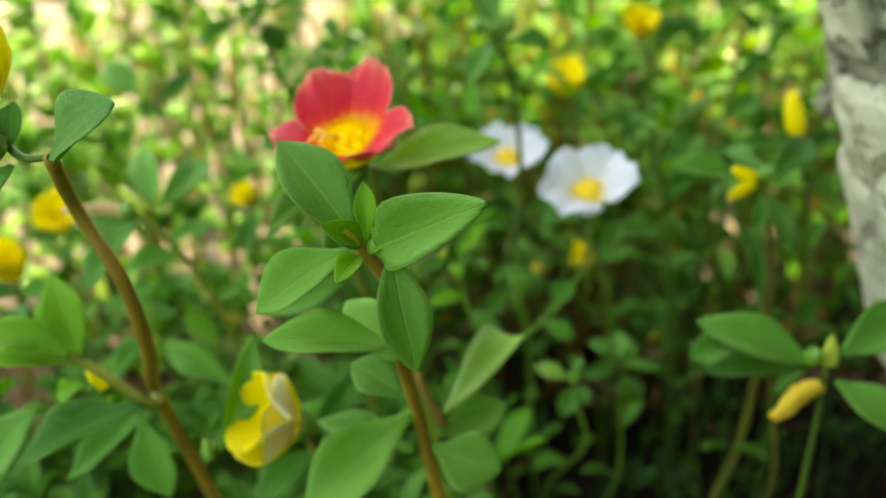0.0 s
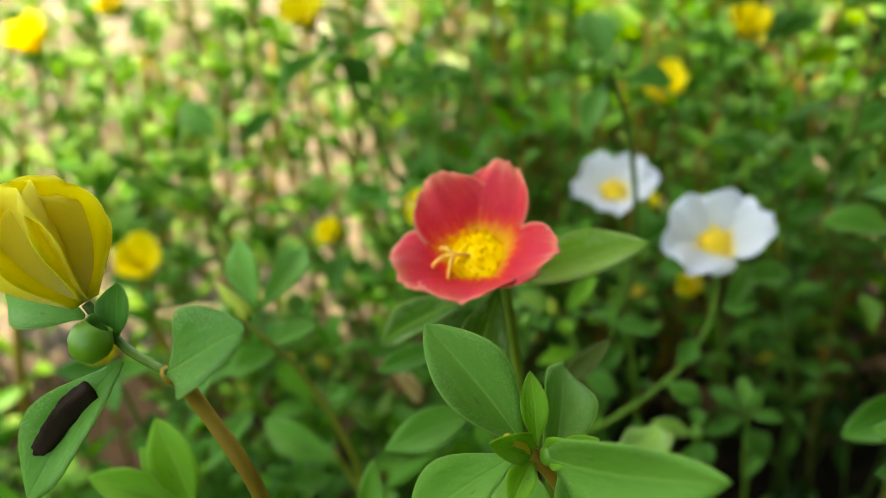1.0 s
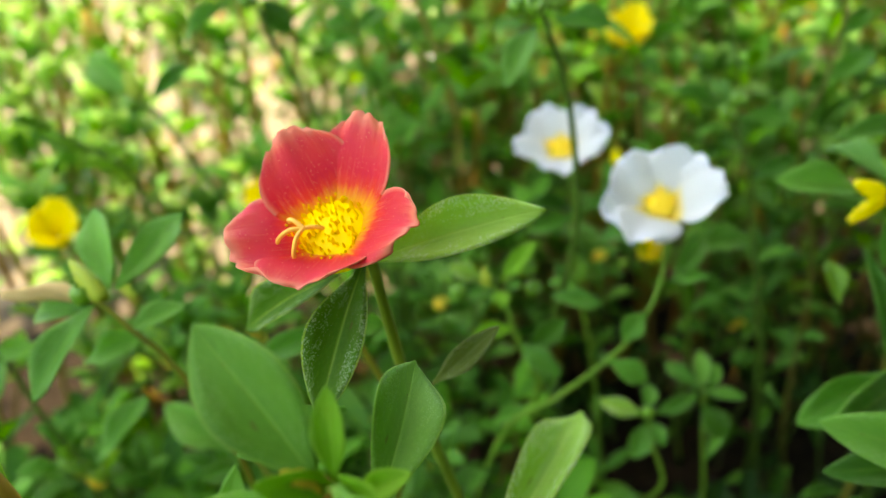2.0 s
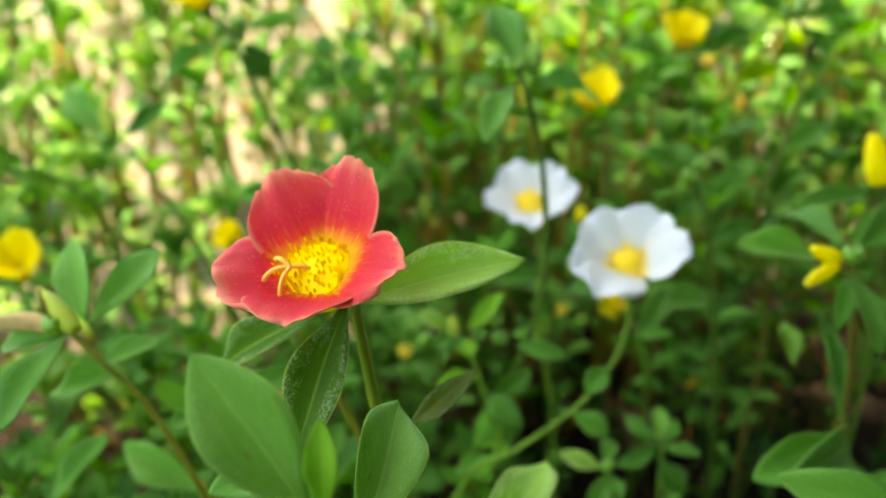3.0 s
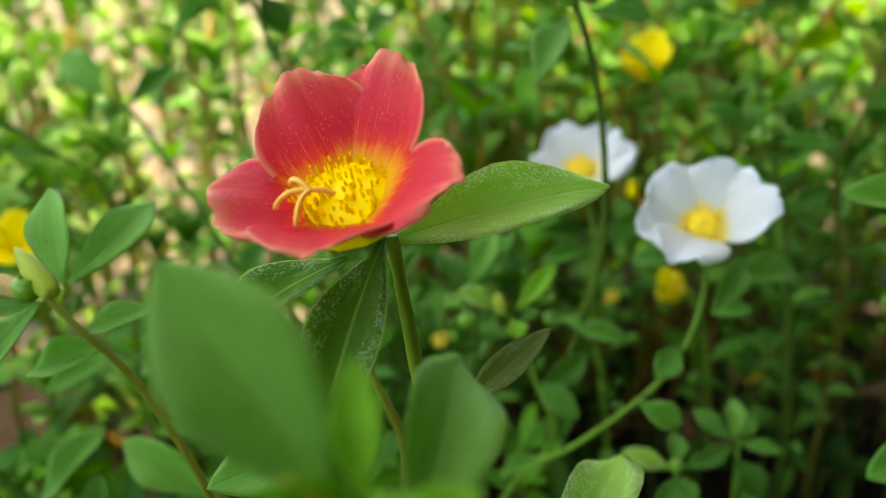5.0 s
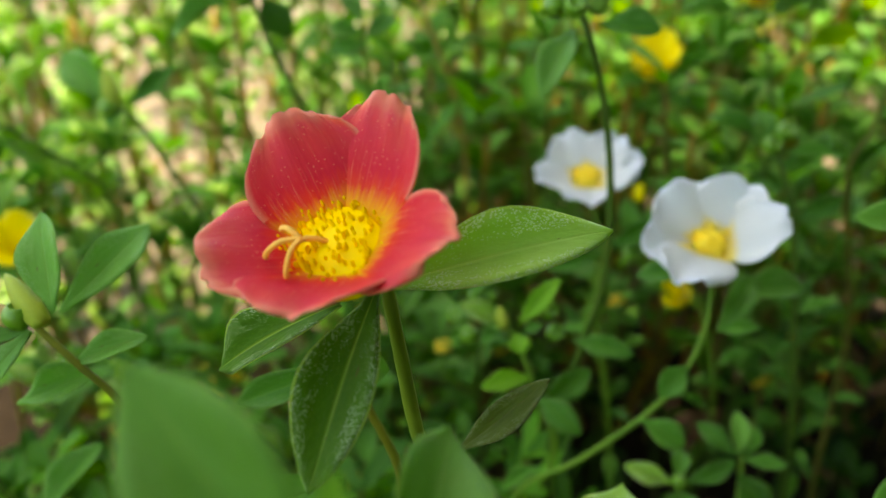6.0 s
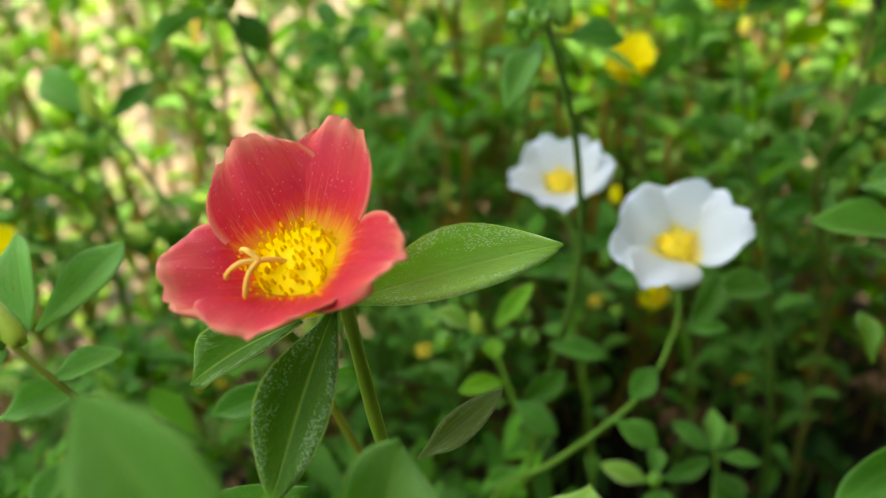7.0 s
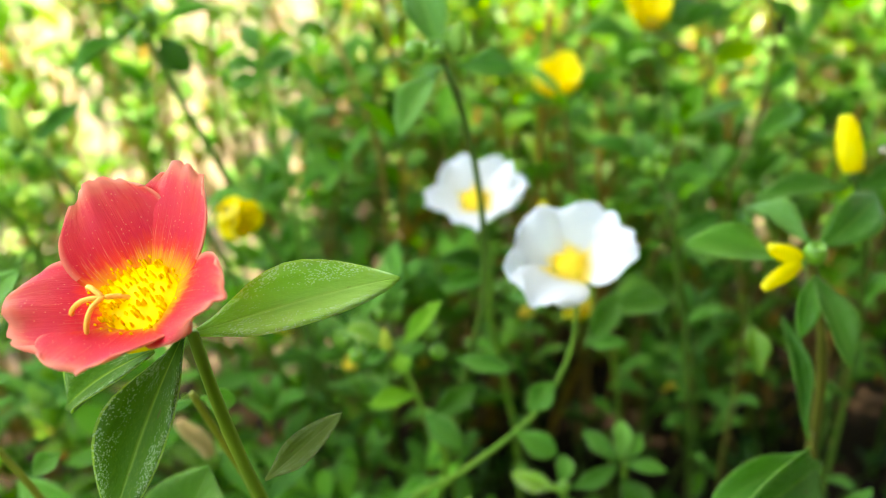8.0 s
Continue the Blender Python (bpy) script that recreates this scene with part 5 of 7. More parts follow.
p = plant('small purslane tip with upright leaves in shade', (5.07, 26.1, 0))
stem(p, [(6.88, 26.33, 13.33), (6.89, 26.09, 11.93), (7.05, 26.05, 7.87), (5.07, 26.13, 3.58), (5.07, 26.1, 0)], 0.08, 'lime')
leaf(p, (6.76, 26.25, 13.39), (6.88, 27.19, 14.18), 0.59, (0, -0.8, 0.6), 'blue')
leaf(p, (6.68, 26.25, 13.39), (5.74, 27.04, 13.9), 0.54, (0, -0.8, 0.6), 'mid')
leaf(p, (6.89, 26.21, 13.31), (8.05, 25.96, 13.25), 0.45, (0, -0.5, 0.85), 'mid')
leaf(p, (6.97, 26.33, 13.32), (7.43, 26.92, 13.86), 0.41, (0, -0.8, 0.6), 'mid')
leaf(p, (6.79, 26.09, 12.85), (7.48, 25.39, 12.08), 0.9, (0, -0.8, 0.6), 'dark')
leaf(p, (7.1, 26.07, 10.5), (8.12, 27.35, 11.05), 0.47, (-0.19, -0.43, 1), 'mid')
leaf(p, (6.94, 26.06, 8.35), (5.51, 25.83, 8.58), 0.47, (0.3, -0.15, 1), 'dark')
leaf(p, (6.1, 26.09, 6.2), (6.99, 25.49, 6.26), 0.47, (-0.25, -0.03, 1), 'mid')
leaf(p, (5.16, 26.13, 4.06), (4.87, 27.3, 4.18), 0.47, (0.07, -0.49, 1), 'dark')
leaf(p, (4.83, 26.13, 2.15), (4.07, 24.72, 2.57), 0.47, (0.14, 0.06, 1), 'mid')

p = plant('purslane stalk with round green seed pods and oval leaves', (11.9, 32.22, 0))
stem(p, [(8.3, 31.71, 20.38), (8.51, 31.52, 19.89), (9.04, 31.28, 18.39), (9.3, 31.3, 17.03), (10.24, 31.22, 11.24), (11.09, 32.22, 5.11), (11.9, 32.22, 0)], 0.104, 'green')
pod(p, (8.15, 31.53, 20.49), 0.3)
pod(p, (8.57, 31.78, 20.83), 0.28)
leaf(p, (8.08, 31.77, 20.55), (6.29, 31.82, 21.34), 0.68, (0, -0.6, 0.8), 'mid')
leaf(p, (8.29, 31.96, 20.48), (7.92, 32.66, 21.21), 0.63, (0, -0.8, 0.6), 'blue')
leaf(p, (8.55, 31.68, 20.29), (10.32, 31.55, 20.14), 0.54, (0, -0.6, 0.8), 'mid')
leaf(p, (9.07, 31.31, 18.19), (10.49, 31.4, 18.89), 0.72, (0, -0.8, 0.6), 'mid')
leaf(p, (8.69, 31.59, 19.5), (10.35, 32.81, 20.35), 0.54, (0, -0.8, 0.6), 'mid')
leaf(p, (9.64, 31.19, 14.99), (11.02, 31.27, 15.38), 0.47, (-0.3, -0.22, 1), 'mid')
leaf(p, (10.12, 31.28, 11.92), (9.31, 31.95, 12.37), 0.47, (0.23, -0.39, 1), 'dark')
leaf(p, (10.56, 31.7, 8.86), (10.73, 30.45, 9.41), 0.47, (-0.04, 0.1, 1), 'mid')
leaf(p, (10.98, 32.17, 5.79), (11.91, 33.52, 6.27), 0.47, (-0.17, -0.45, 1), 'dark')
leaf(p, (11.4, 32.34, 3.07), (9.95, 32.01, 3.25), 0.47, (0.29, -0.13, 1), 'mid')

p = plant('purslane stalk with a cupped pale yellow flower and long leaves', (11.51, 40.86, 0))
stem(p, [(9.63, 38.93, 22.91), (9.86, 38.67, 22.2), (10.17, 38.39, 20.63), (10.46, 38.34, 19.09), (10.67, 38.95, 12.6), (11.29, 40.27, 5.73), (11.51, 40.86, 0)], 0.104, 'green')
flower(p, (9.51, 38.99, 23.07), (-0.1, -0.38, 0.92), 1.45, 'yellow', 15, 59)
pod(p, (9.57, 38.55, 22.76), 0.3)
leaf(p, (9.14, 38.87, 22.76), (6.76, 38.56, 23.23), 0.9, (0, -0.5, 0.85), 'blue')
leaf(p, (9.99, 38.9, 22.79), (12.52, 39.71, 23.64), 0.81, (0, -0.6, 0.8), 'mid')
leaf(p, (10.16, 39.14, 22.85), (11.64, 40.64, 23.88), 0.81, (0, -0.8, 0.6), 'mid')
leaf(p, (10.51, 38.51, 16.8), (9.09, 38.3, 17.03), 0.47, (0.3, -0.16, 1), 'mid')
leaf(p, (10.66, 38.91, 13.36), (11.55, 38.31, 13.42), 0.47, (-0.25, -0.03, 1), 'dark')
leaf(p, (10.95, 39.52, 9.92), (10.67, 40.71, 10.04), 0.47, (0.07, -0.49, 1), 'mid')
leaf(p, (11.25, 40.17, 6.49), (10.46, 38.77, 6.9), 0.47, (0.15, 0.06, 1), 'dark')
leaf(p, (11.42, 40.58, 3.44), (12.87, 41.06, 4.07), 0.47, (-0.28, -0.29, 1), 'mid')

p = plant('purslane shoot with a tulip-shaped bright yellow flower', (6.24, 42.97, 0))
stem(p, [(6.4, 40.3, 20.15), (6.82, 40.16, 18.94), (7.08, 39.96, 17.3), (7.49, 40.37, 11.42), (6.01, 42.5, 5.19), (6.24, 42.97, 0)], 0.104, 'green')
flower(p, (6.36, 40.07, 20.11), (-0.15, -0.36, 0.92), 1.65, 'yellow', 50, 61)
leaf(p, (6.54, 40.18, 20.12), (8.82, 40.84, 20.87), 0.63, (0, -0.6, 0.8), 'mid')
leaf(p, (6.31, 40.14, 20.02), (4.79, 39.89, 20.02), 0.63, (0, -0.6, 0.8), 'mid')
leaf(p, (6.64, 40.02, 19.69), (7.66, 39.39, 19.12), 0.63, (0, -0.8, 0.6), 'mid')
leaf(p, (7.36, 39.99, 15.22), (6.6, 40.71, 15.65), 0.47, (0.22, -0.41, 1), 'mid')
leaf(p, (7.36, 40.4, 12.11), (7.44, 39.09, 12.69), 0.47, (-0.02, 0.1, 1), 'dark')
leaf(p, (6.75, 41.35, 9), (7.77, 42.63, 9.55), 0.47, (-0.19, -0.43, 1), 'mid')
leaf(p, (6.06, 42.37, 5.88), (4.64, 42.14, 6.11), 0.47, (0.3, -0.15, 1), 'dark')
leaf(p, (5.89, 42.88, 3.11), (6.78, 42.29, 3.17), 0.47, (-0.25, -0.03, 1), 'mid')

p = plant('tall purslane stalk with a bent stem and withered black bits', (13.66, 33.52, 0))
stem(p, [(11.67, 34.15, 25.46), (12.13, 33.84, 24.63), (12.17, 33.51, 22.93), (11.7, 33.1, 20.5), (11.2, 33.02, 19.21), (12.93, 34.19, 12.68), (12.29, 32.67, 5.76), (13.66, 33.52, 0)], 0.08, 'brown')
leaf(p, (11.67, 34.12, 25.38), (9.94, 34.05, 25.87), 0.63, (0, -0.5, 0.85), 'mid')
leaf(p, (11.93, 34.09, 25.29), (13.6, 34.2, 25.47), 0.63, (0, -0.5, 0.85), 'mid')
leaf(p, (12.01, 33.99, 25.04), (13.11, 34.14, 23.95), 0.63, (0, -0.8, 0.6), 'blue')
pod(p, (11.4, 33.93, 25.46), 0.3)
pod(p, (11.84, 33.97, 25.55), 0.3)
spent(p, (12.48, 33.83, 24.58), (12.32, 33.59, 23.96), 0.2, 'dark')
leaf(p, (11.8, 33.03, 20.89), (13.47, 33.76, 21.57), 0.9, (0, -0.7, 0.7), 'mid')
leaf(p, (12.11, 33.35, 22.25), (13.13, 33.88, 23.01), 0.63, (0, -0.8, 0.6), 'mid')
leaf(p, (11.99, 33.63, 16.91), (12.68, 35.05, 17.24), 0.47, (-0.13, -0.47, 1), 'mid')
leaf(p, (12.62, 33.93, 13.45), (11.17, 33.36, 13.56), 0.47, (0.28, -0.09, 1), 'dark')
leaf(p, (12.47, 33.36, 9.99), (13.54, 32.95, 10.07), 0.47, (-0.28, -0.09, 1), 'mid')
leaf(p, (12.22, 32.68, 6.53), (11.72, 33.67, 6.77), 0.47, (0.13, -0.47, 1), 'dark')
leaf(p, (12.56, 32.71, 3.46), (12.15, 31.26, 4.04), 0.47, (0.08, 0.09, 1), 'mid')

p = plant('purslane with broad horizontal leaves and a twisted yellow bloom', (8.45, 23.98, 0))
stem(p, [(9.73, 23.45, 21.75), (10.01, 23.39, 20.89), (10.47, 23.32, 18.87), (10.63, 23.3, 16.05), (10.71, 24.05, 10.59), (8.53, 23.41, 4.82), (8.45, 23.98, 0)], 0.14, 'brown')
leaf(p, (9.14, 23.44, 21.55), (7.01, 23.33, 22.06), 0.85, (0, -0.55, 0.83), 'blue')
leaf(p, (10.35, 24.7, 21.26), (9.38, 26.42, 21.48), 0.85, (0, -0.55, 0.83), 'blue')
leaf(p, (9.85, 23.22, 21.24), (10.4, 21.95, 19.72), 0.85, (0.3, -0.85, 0.4), 'blue')
leaf(p, (9.98, 23.55, 21.69), (11.81, 24.96, 22.3), 0.99, (0, -0.8, 0.6), 'mid')
leaf(p, (9.86, 23.36, 21.08), (9.42, 22.43, 20.14), 0.54, (0, -0.8, 0.6), 'mid')
bud(p, (9.45, 23.18, 21.67), (8.76, 23.17, 21.98), 0.42, 'yellow')
bud(p, (9.42, 23.13, 21.59), (8.58, 22.7, 21.25), 0.38, 'yellow')
pod(p, (9.75, 23.15, 21.8), 0.26)
leaf(p, (10.82, 23.67, 14.12), (11.74, 25.01, 14.6), 0.47, (-0.17, -0.45, 1), 'mid')
leaf(p, (10.6, 23.9, 11.24), (9.16, 23.56, 11.42), 0.47, (0.29, -0.13, 1), 'dark')
leaf(p, (9.67, 23.68, 8.35), (10.62, 23.15, 8.4), 0.47, (-0.26, -0.05, 1), 'mid')
leaf(p, (8.63, 23.4, 5.46), (8.27, 24.51, 5.62), 0.47, (0.09, -0.48, 1), 'dark')
leaf(p, (8.25, 23.48, 2.89), (7.6, 22.05, 3.38), 0.47, (0.12, 0.07, 1), 'mid')

p = plant('purslane shoot with an upright folded yellow flower', (15.28, 30.11, 0))
stem(p, [(12.68, 28.01, 21.53), (12.96, 27.94, 20.73), (13.42, 27.94, 19.18), (14.72, 29.49, 12.66), (14.25, 28.89, 5.75), (15.28, 30.11, 0)], 0.096, 'green')
bud(p, (12.68, 28.04, 21.59), (12.53, 28.74, 22.95), 0.72, 'yellow')
leaf(p, (12.52, 27.87, 21.27), (9.9, 27.34, 21.26), 0.72, (0, -0.5, 0.85), 'blue')
leaf(p, (12.75, 27.84, 21.2), (14.14, 28.28, 21.54), 0.72, (0, -0.8, 0.6), 'mid')
leaf(p, (12.74, 27.77, 21.06), (11.7, 26.75, 20.02), 0.81, (0, -0.8, 0.6), 'blue')
leaf(p, (14.01, 28.64, 16.87), (15.23, 29.76, 17.55), 0.47, (-0.22, -0.4, 1), 'mid')
leaf(p, (14.49, 29.21, 13.42), (13.14, 29.21, 13.76), 0.47, (0.3, -0.2, 1), 'dark')
leaf(p, (14.38, 29.06, 9.97), (15.15, 28.35, 10.07), 0.47, (-0.22, 0, 1), 'mid')
leaf(p, (14.19, 28.82, 6.52), (14.08, 30.12, 6.59), 0.47, (0.03, -0.5, 1), 'dark')
leaf(p, (14.45, 29.13, 3.45), (13.45, 27.83, 3.74), 0.47, (0.18, 0.04, 1), 'mid')

p = plant('purslane tip with a wilting orange-yellow bloom and firm leaves', (10.74, 18.47, 0))
stem(p, [(9.45, 17.06, 19.11), (9.43, 16.94, 17.87), (9.49, 17.01, 15.34), (9.5, 17.1, 10.13), (10.66, 18.32, 4.6), (10.74, 18.47, 0)], 0.088, 'green')
leaf(p, (9.11, 17.03, 19.05), (6.32, 17.5, 20.04), 1.03, (-0.1, -0.7, 0.7), 'blue')
leaf(p, (9.73, 17.11, 19.24), (11.73, 18.05, 20.13), 1.17, (0.1, -0.7, 0.7), 'blue')
leaf(p, (9.63, 16.86, 18.67), (11.24, 16.01, 17.79), 0.99, (0.2, -0.8, 0.55), 'blue')
leaf(p, (9.38, 17.52, 18.66), (6.75, 17.85, 18.38), 0.81, (0, -0.5, 0.85), 'dark')
spent(p, (9.27, 16.82, 18.58), (8, 16.37, 18.04), 0.42, 'orange')
bud(p, (9.49, 17, 18.99), (9.59, 17.33, 19.71), 0.42, 'tip')
pod(p, (9.01, 16.94, 19.32), 0.24)
leaf(p, (9.41, 16.96, 13.5), (10.43, 16.49, 13.57), 0.47, (-0.27, -0.07, 1), 'mid')
leaf(p, (9.55, 17.14, 10.74), (9.11, 18.19, 10.94), 0.47, (0.12, -0.48, 1), 'dark')
leaf(p, (10.05, 17.67, 7.98), (9.53, 16.22, 8.52), 0.47, (0.1, 0.08, 1), 'mid')
leaf(p, (10.6, 18.25, 5.22), (12.01, 18.99, 5.93), 0.47, (-0.27, -0.34, 1), 'dark')
leaf(p, (10.82, 18.5, 2.76), (9.65, 18.81, 3.23), 0.47, (0.29, -0.28, 1), 'mid')

p = plant('purslane leaf pair hanging over the dark soil', (10.93, 24.89, 0))
stem(p, [(9.84, 21.91, 17.99), (10.01, 21.73, 16.93), (11.42, 22.34, 11.17), (11.52, 24.53, 5.08), (12.67, 25.16, 0)], 0.104, 'brown')
leaf(p, (9.7, 21.72, 17.59), (7.47, 20.89, 16.83), 1.08, (0, -0.8, 0.6), 'mid')
leaf(p, (9.77, 21.85, 17.86), (9.48, 23.59, 20.05), 0.45, (0, -0.8, 0.6), 'mid')
leaf(p, (9.84, 24.94, 17.34), (9.71, 25.84, 18.28), 0.63, (0, -0.8, 0.6), 'lime')
leaf(p, (9.97, 21.61, 17.37), (7.25, 18.72, 18.78), 1.35, (0, -0.8, 0.6), 'mid')
leaf(p, (10.61, 21.84, 14.9), (12, 22.66, 15.62), 0.47, (-0.26, -0.35, 1), 'mid')
leaf(p, (11.2, 22.34, 11.85), (10, 22.59, 12.3), 0.47, (0.29, -0.26, 1), 'dark')
leaf(p, (11.34, 23.32, 8.8), (11.96, 22.46, 9.01), 0.47, (-0.17, 0.04, 1), 'mid')
leaf(p, (11.42, 24.37, 5.76), (11.6, 25.79, 5.85), 0.47, (-0.04, -0.5, 1), 'dark')
leaf(p, (11.82, 24.95, 3.05), (10.57, 23.88, 3.18), 0.47, (0.23, -0, 1), 'mid')

p = plant('small purslane shoot with an upright oval leaf', (-3.66, 34.1, 0))
stem(p, [(-4, 33.41, 24.05), (-3.9, 33.32, 23), (-3.83, 33.37, 21.71), (-3.17, 32.63, 14.33), (-4.14, 34.58, 6.51), (-3.66, 34.1, 0)], 0.08, 'lime')
leaf(p, (-4.04, 33.37, 23.97), (-4.5, 33.99, 24.77), 0.63, (0, -0.8, 0.6), 'blue')
leaf(p, (-3.93, 33.22, 23.56), (-4.98, 33.27, 23.76), 0.54, (0, -0.8, 0.6), 'mid')
leaf(p, (-3.85, 33.19, 23.47), (-3, 33.92, 23.94), 0.63, (0, -0.8, 0.6), 'mid')
leaf(p, (-3.85, 33.09, 23.23), (-4.92, 33.02, 23.1), 0.54, (0, -0.8, 0.6), 'mid')
leaf(p, (-3.48, 32.91, 19.11), (-2.18, 33.91, 19.82), 0.47, (-0.24, -0.38, 1), 'mid')
leaf(p, (-3.32, 32.83, 15.2), (-4.61, 32.95, 15.59), 0.47, (0.3, -0.23, 1), 'dark')
leaf(p, (-3.69, 33.62, 11.29), (-2.98, 32.84, 11.43), 0.47, (-0.2, 0.02, 1), 'mid')
leaf(p, (-4.13, 34.52, 7.38), (-4.13, 35.87, 7.45), 0.47, (-0, -0.5, 1), 'dark')
leaf(p, (-4.13, 34.69, 3.91), (-5.25, 33.47, 4.12), 0.47, (0.2, 0.02, 1), 'mid')

p = plant('yellow and white purslane bloom half hidden in leaves', (-7.37, 34.29, 0))
stem(p, [(-7.97, 33.18, 16.85), (-7.97, 33.09, 15.52), (-8, 34.22, 9.88), (-5.39, 34.57, 4.49), (-5.33, 35.43, 0)], 0.088, 'green')
flower(p, (-7.94, 33.19, 17.11), (-0.5, -0.4, 0.75), 1.1, 'yellow', 0, 62)
leaf(p, (-7.79, 32.86, 16.86), (-8.13, 31.99, 15.57), 0.9, (0, -0.9, 0.4), 'blue')
leaf(p, (-8.11, 33.61, 13.17), (-8.02, 32.3, 13.76), 0.47, (-0.02, 0.1, 1), 'mid')
leaf(p, (-7.87, 34.07, 10.48), (-6.84, 35.35, 11.03), 0.47, (-0.19, -0.43, 1), 'dark')
leaf(p, (-6.75, 34.29, 7.78), (-8.18, 34.07, 8.01), 0.47, (0.3, -0.15, 1), 'mid')
leaf(p, (-5.52, 34.49, 5.09), (-4.62, 33.89, 5.15), 0.47, (-0.25, -0.03, 1), 'dark')
leaf(p, (-5.06, 34.83, 2.69), (-5.36, 36, 2.82), 0.47, (0.07, -0.49, 1), 'mid')

p = plant('purslane with a half-open yellow flower over bare ground', (-20.81, 44.02, 0))
stem(p, [(-26.27, 47.52, 21.83), (-26.18, 47.98, 20.71), (-26.1, 48.2, 18.1), (-21.51, 43.34, 10.96), (-22.22, 44.71, 4.98), (-20.81, 44.02, 0)], 0.096, 'green')
flower(p, (-26.3, 47.4, 22.1), (-0.1, -0.4, 0.91), 1.9, 'yellow', 0, 58)
leaf(p, (-26.24, 47.64, 21.55), (-24.74, 47.24, 21.85), 0.63, (0, -0.8, 0.6), 'blue')
leaf(p, (-26.23, 47.68, 21.46), (-27.74, 47.24, 21.75), 0.63, (0, -0.8, 0.6), 'mid')
leaf(p, (-26.18, 47.88, 21.01), (-25.78, 46.58, 20.71), 0.63, (0, -0.8, 0.6), 'mid')
leaf(p, (-25.29, 47.69, 16.11), (-25.67, 48.79, 16.28), 0.47, (0.1, -0.48, 1), 'mid')
leaf(p, (-21.84, 43.56, 11.62), (-22.45, 42.12, 12.12), 0.47, (0.12, 0.08, 1), 'dark')
leaf(p, (-22.01, 44.08, 8.63), (-20.58, 44.73, 9.33), 0.47, (-0.27, -0.32, 1), 'mid')
leaf(p, (-22.3, 44.7, 5.64), (-23.41, 45.06, 6.13), 0.47, (0.29, -0.29, 1), 'dark')
leaf(p, (-21.94, 44.7, 2.99), (-21.41, 43.75, 3.27), 0.47, (-0.15, 0.06, 1), 'mid')

p = plant('purslane with a drooping bright yellow flower in sunlight', (-13.32, 33.79, 0))
stem(p, [(-16.15, 32.66, 15.95), (-16.29, 33.23, 14.9), (-15.9, 33.3, 12.2), (-14.04, 33.67, 8.05), (-14.78, 33.5, 3.66), (-13.32, 33.79, 0)], 0.096, 'green')
flower(p, (-16.1, 32.5, 16.2), (0.16, -0.52, 0.84), 1.6, 'yellow', 20, 60)
leaf(p, (-16.19, 32.81, 15.7), (-14.69, 32.41, 16), 0.63, (0, -0.8, 0.6), 'blue')
leaf(p, (-16.21, 32.87, 15.61), (-17.69, 32.41, 15.9), 0.63, (0, -0.8, 0.6), 'mid')
leaf(p, (-16.29, 33.13, 15.2), (-15.89, 31.83, 14.9), 0.63, (0, -0.8, 0.6), 'mid')
leaf(p, (-15.05, 33.47, 10.74), (-15.31, 34.67, 10.85), 0.47, (0.06, -0.49, 1), 'mid')
leaf(p, (-14.38, 33.6, 8.54), (-15.19, 32.21, 8.94), 0.47, (0.15, 0.06, 1), 'dark')
leaf(p, (-14.56, 33.55, 6.34), (-13.11, 34, 6.96), 0.47, (-0.29, -0.29, 1), 'mid')
leaf(p, (-14.85, 33.48, 4.15), (-15.87, 33.96, 4.64), 0.47, (0.27, -0.33, 1), 'dark')
leaf(p, (-14.49, 33.55, 2.2), (-14.06, 32.5, 2.57), 0.47, (-0.11, 0.08, 1), 'mid')

p = plant('purslane with a cream-backed folded yellow flower', (-12.9, 24.56, 0))
stem(p, [(-13.33, 23.32, 18.13), (-13.42, 23.78, 17.01), (-13.1, 24, 14.4), (-12.21, 24.82, 9.5), (-13.53, 23.95, 4.32), (-12.9, 24.56, 0)], 0.096, 'green')
flower(p, (-13.3, 23.2, 18.4), (0.1, -0.4, 0.91), 1.25, 'yellow', 40, 72)
leaf(p, (-13.36, 23.44, 17.85), (-11.86, 23.04, 18.15), 0.63, (0, -0.8, 0.6), 'blue')
leaf(p, (-13.37, 23.48, 17.76), (-14.86, 23.04, 18.05), 0.63, (0, -0.8, 0.6), 'mid')
leaf(p, (-13.42, 23.68, 17.31), (-13.02, 22.38, 17.01), 0.63, (0, -0.8, 0.6), 'mid')
leaf(p, (-12.63, 24.41, 12.67), (-11.69, 25.75, 13.17), 0.47, (-0.17, -0.45, 1), 'mid')
leaf(p, (-12.42, 24.65, 10.08), (-13.86, 24.33, 10.27), 0.47, (0.29, -0.14, 1), 'dark')
leaf(p, (-12.92, 24.33, 7.49), (-11.98, 23.79, 7.54), 0.47, (-0.26, -0.05, 1), 'mid')
leaf(p, (-13.52, 23.94, 4.9), (-13.87, 25.07, 5.05), 0.47, (0.09, -0.49, 1), 'dark')
leaf(p, (-13.53, 24, 2.59), (-14.2, 22.57, 3.07), 0.47, (0.13, 0.07, 1), 'mid')

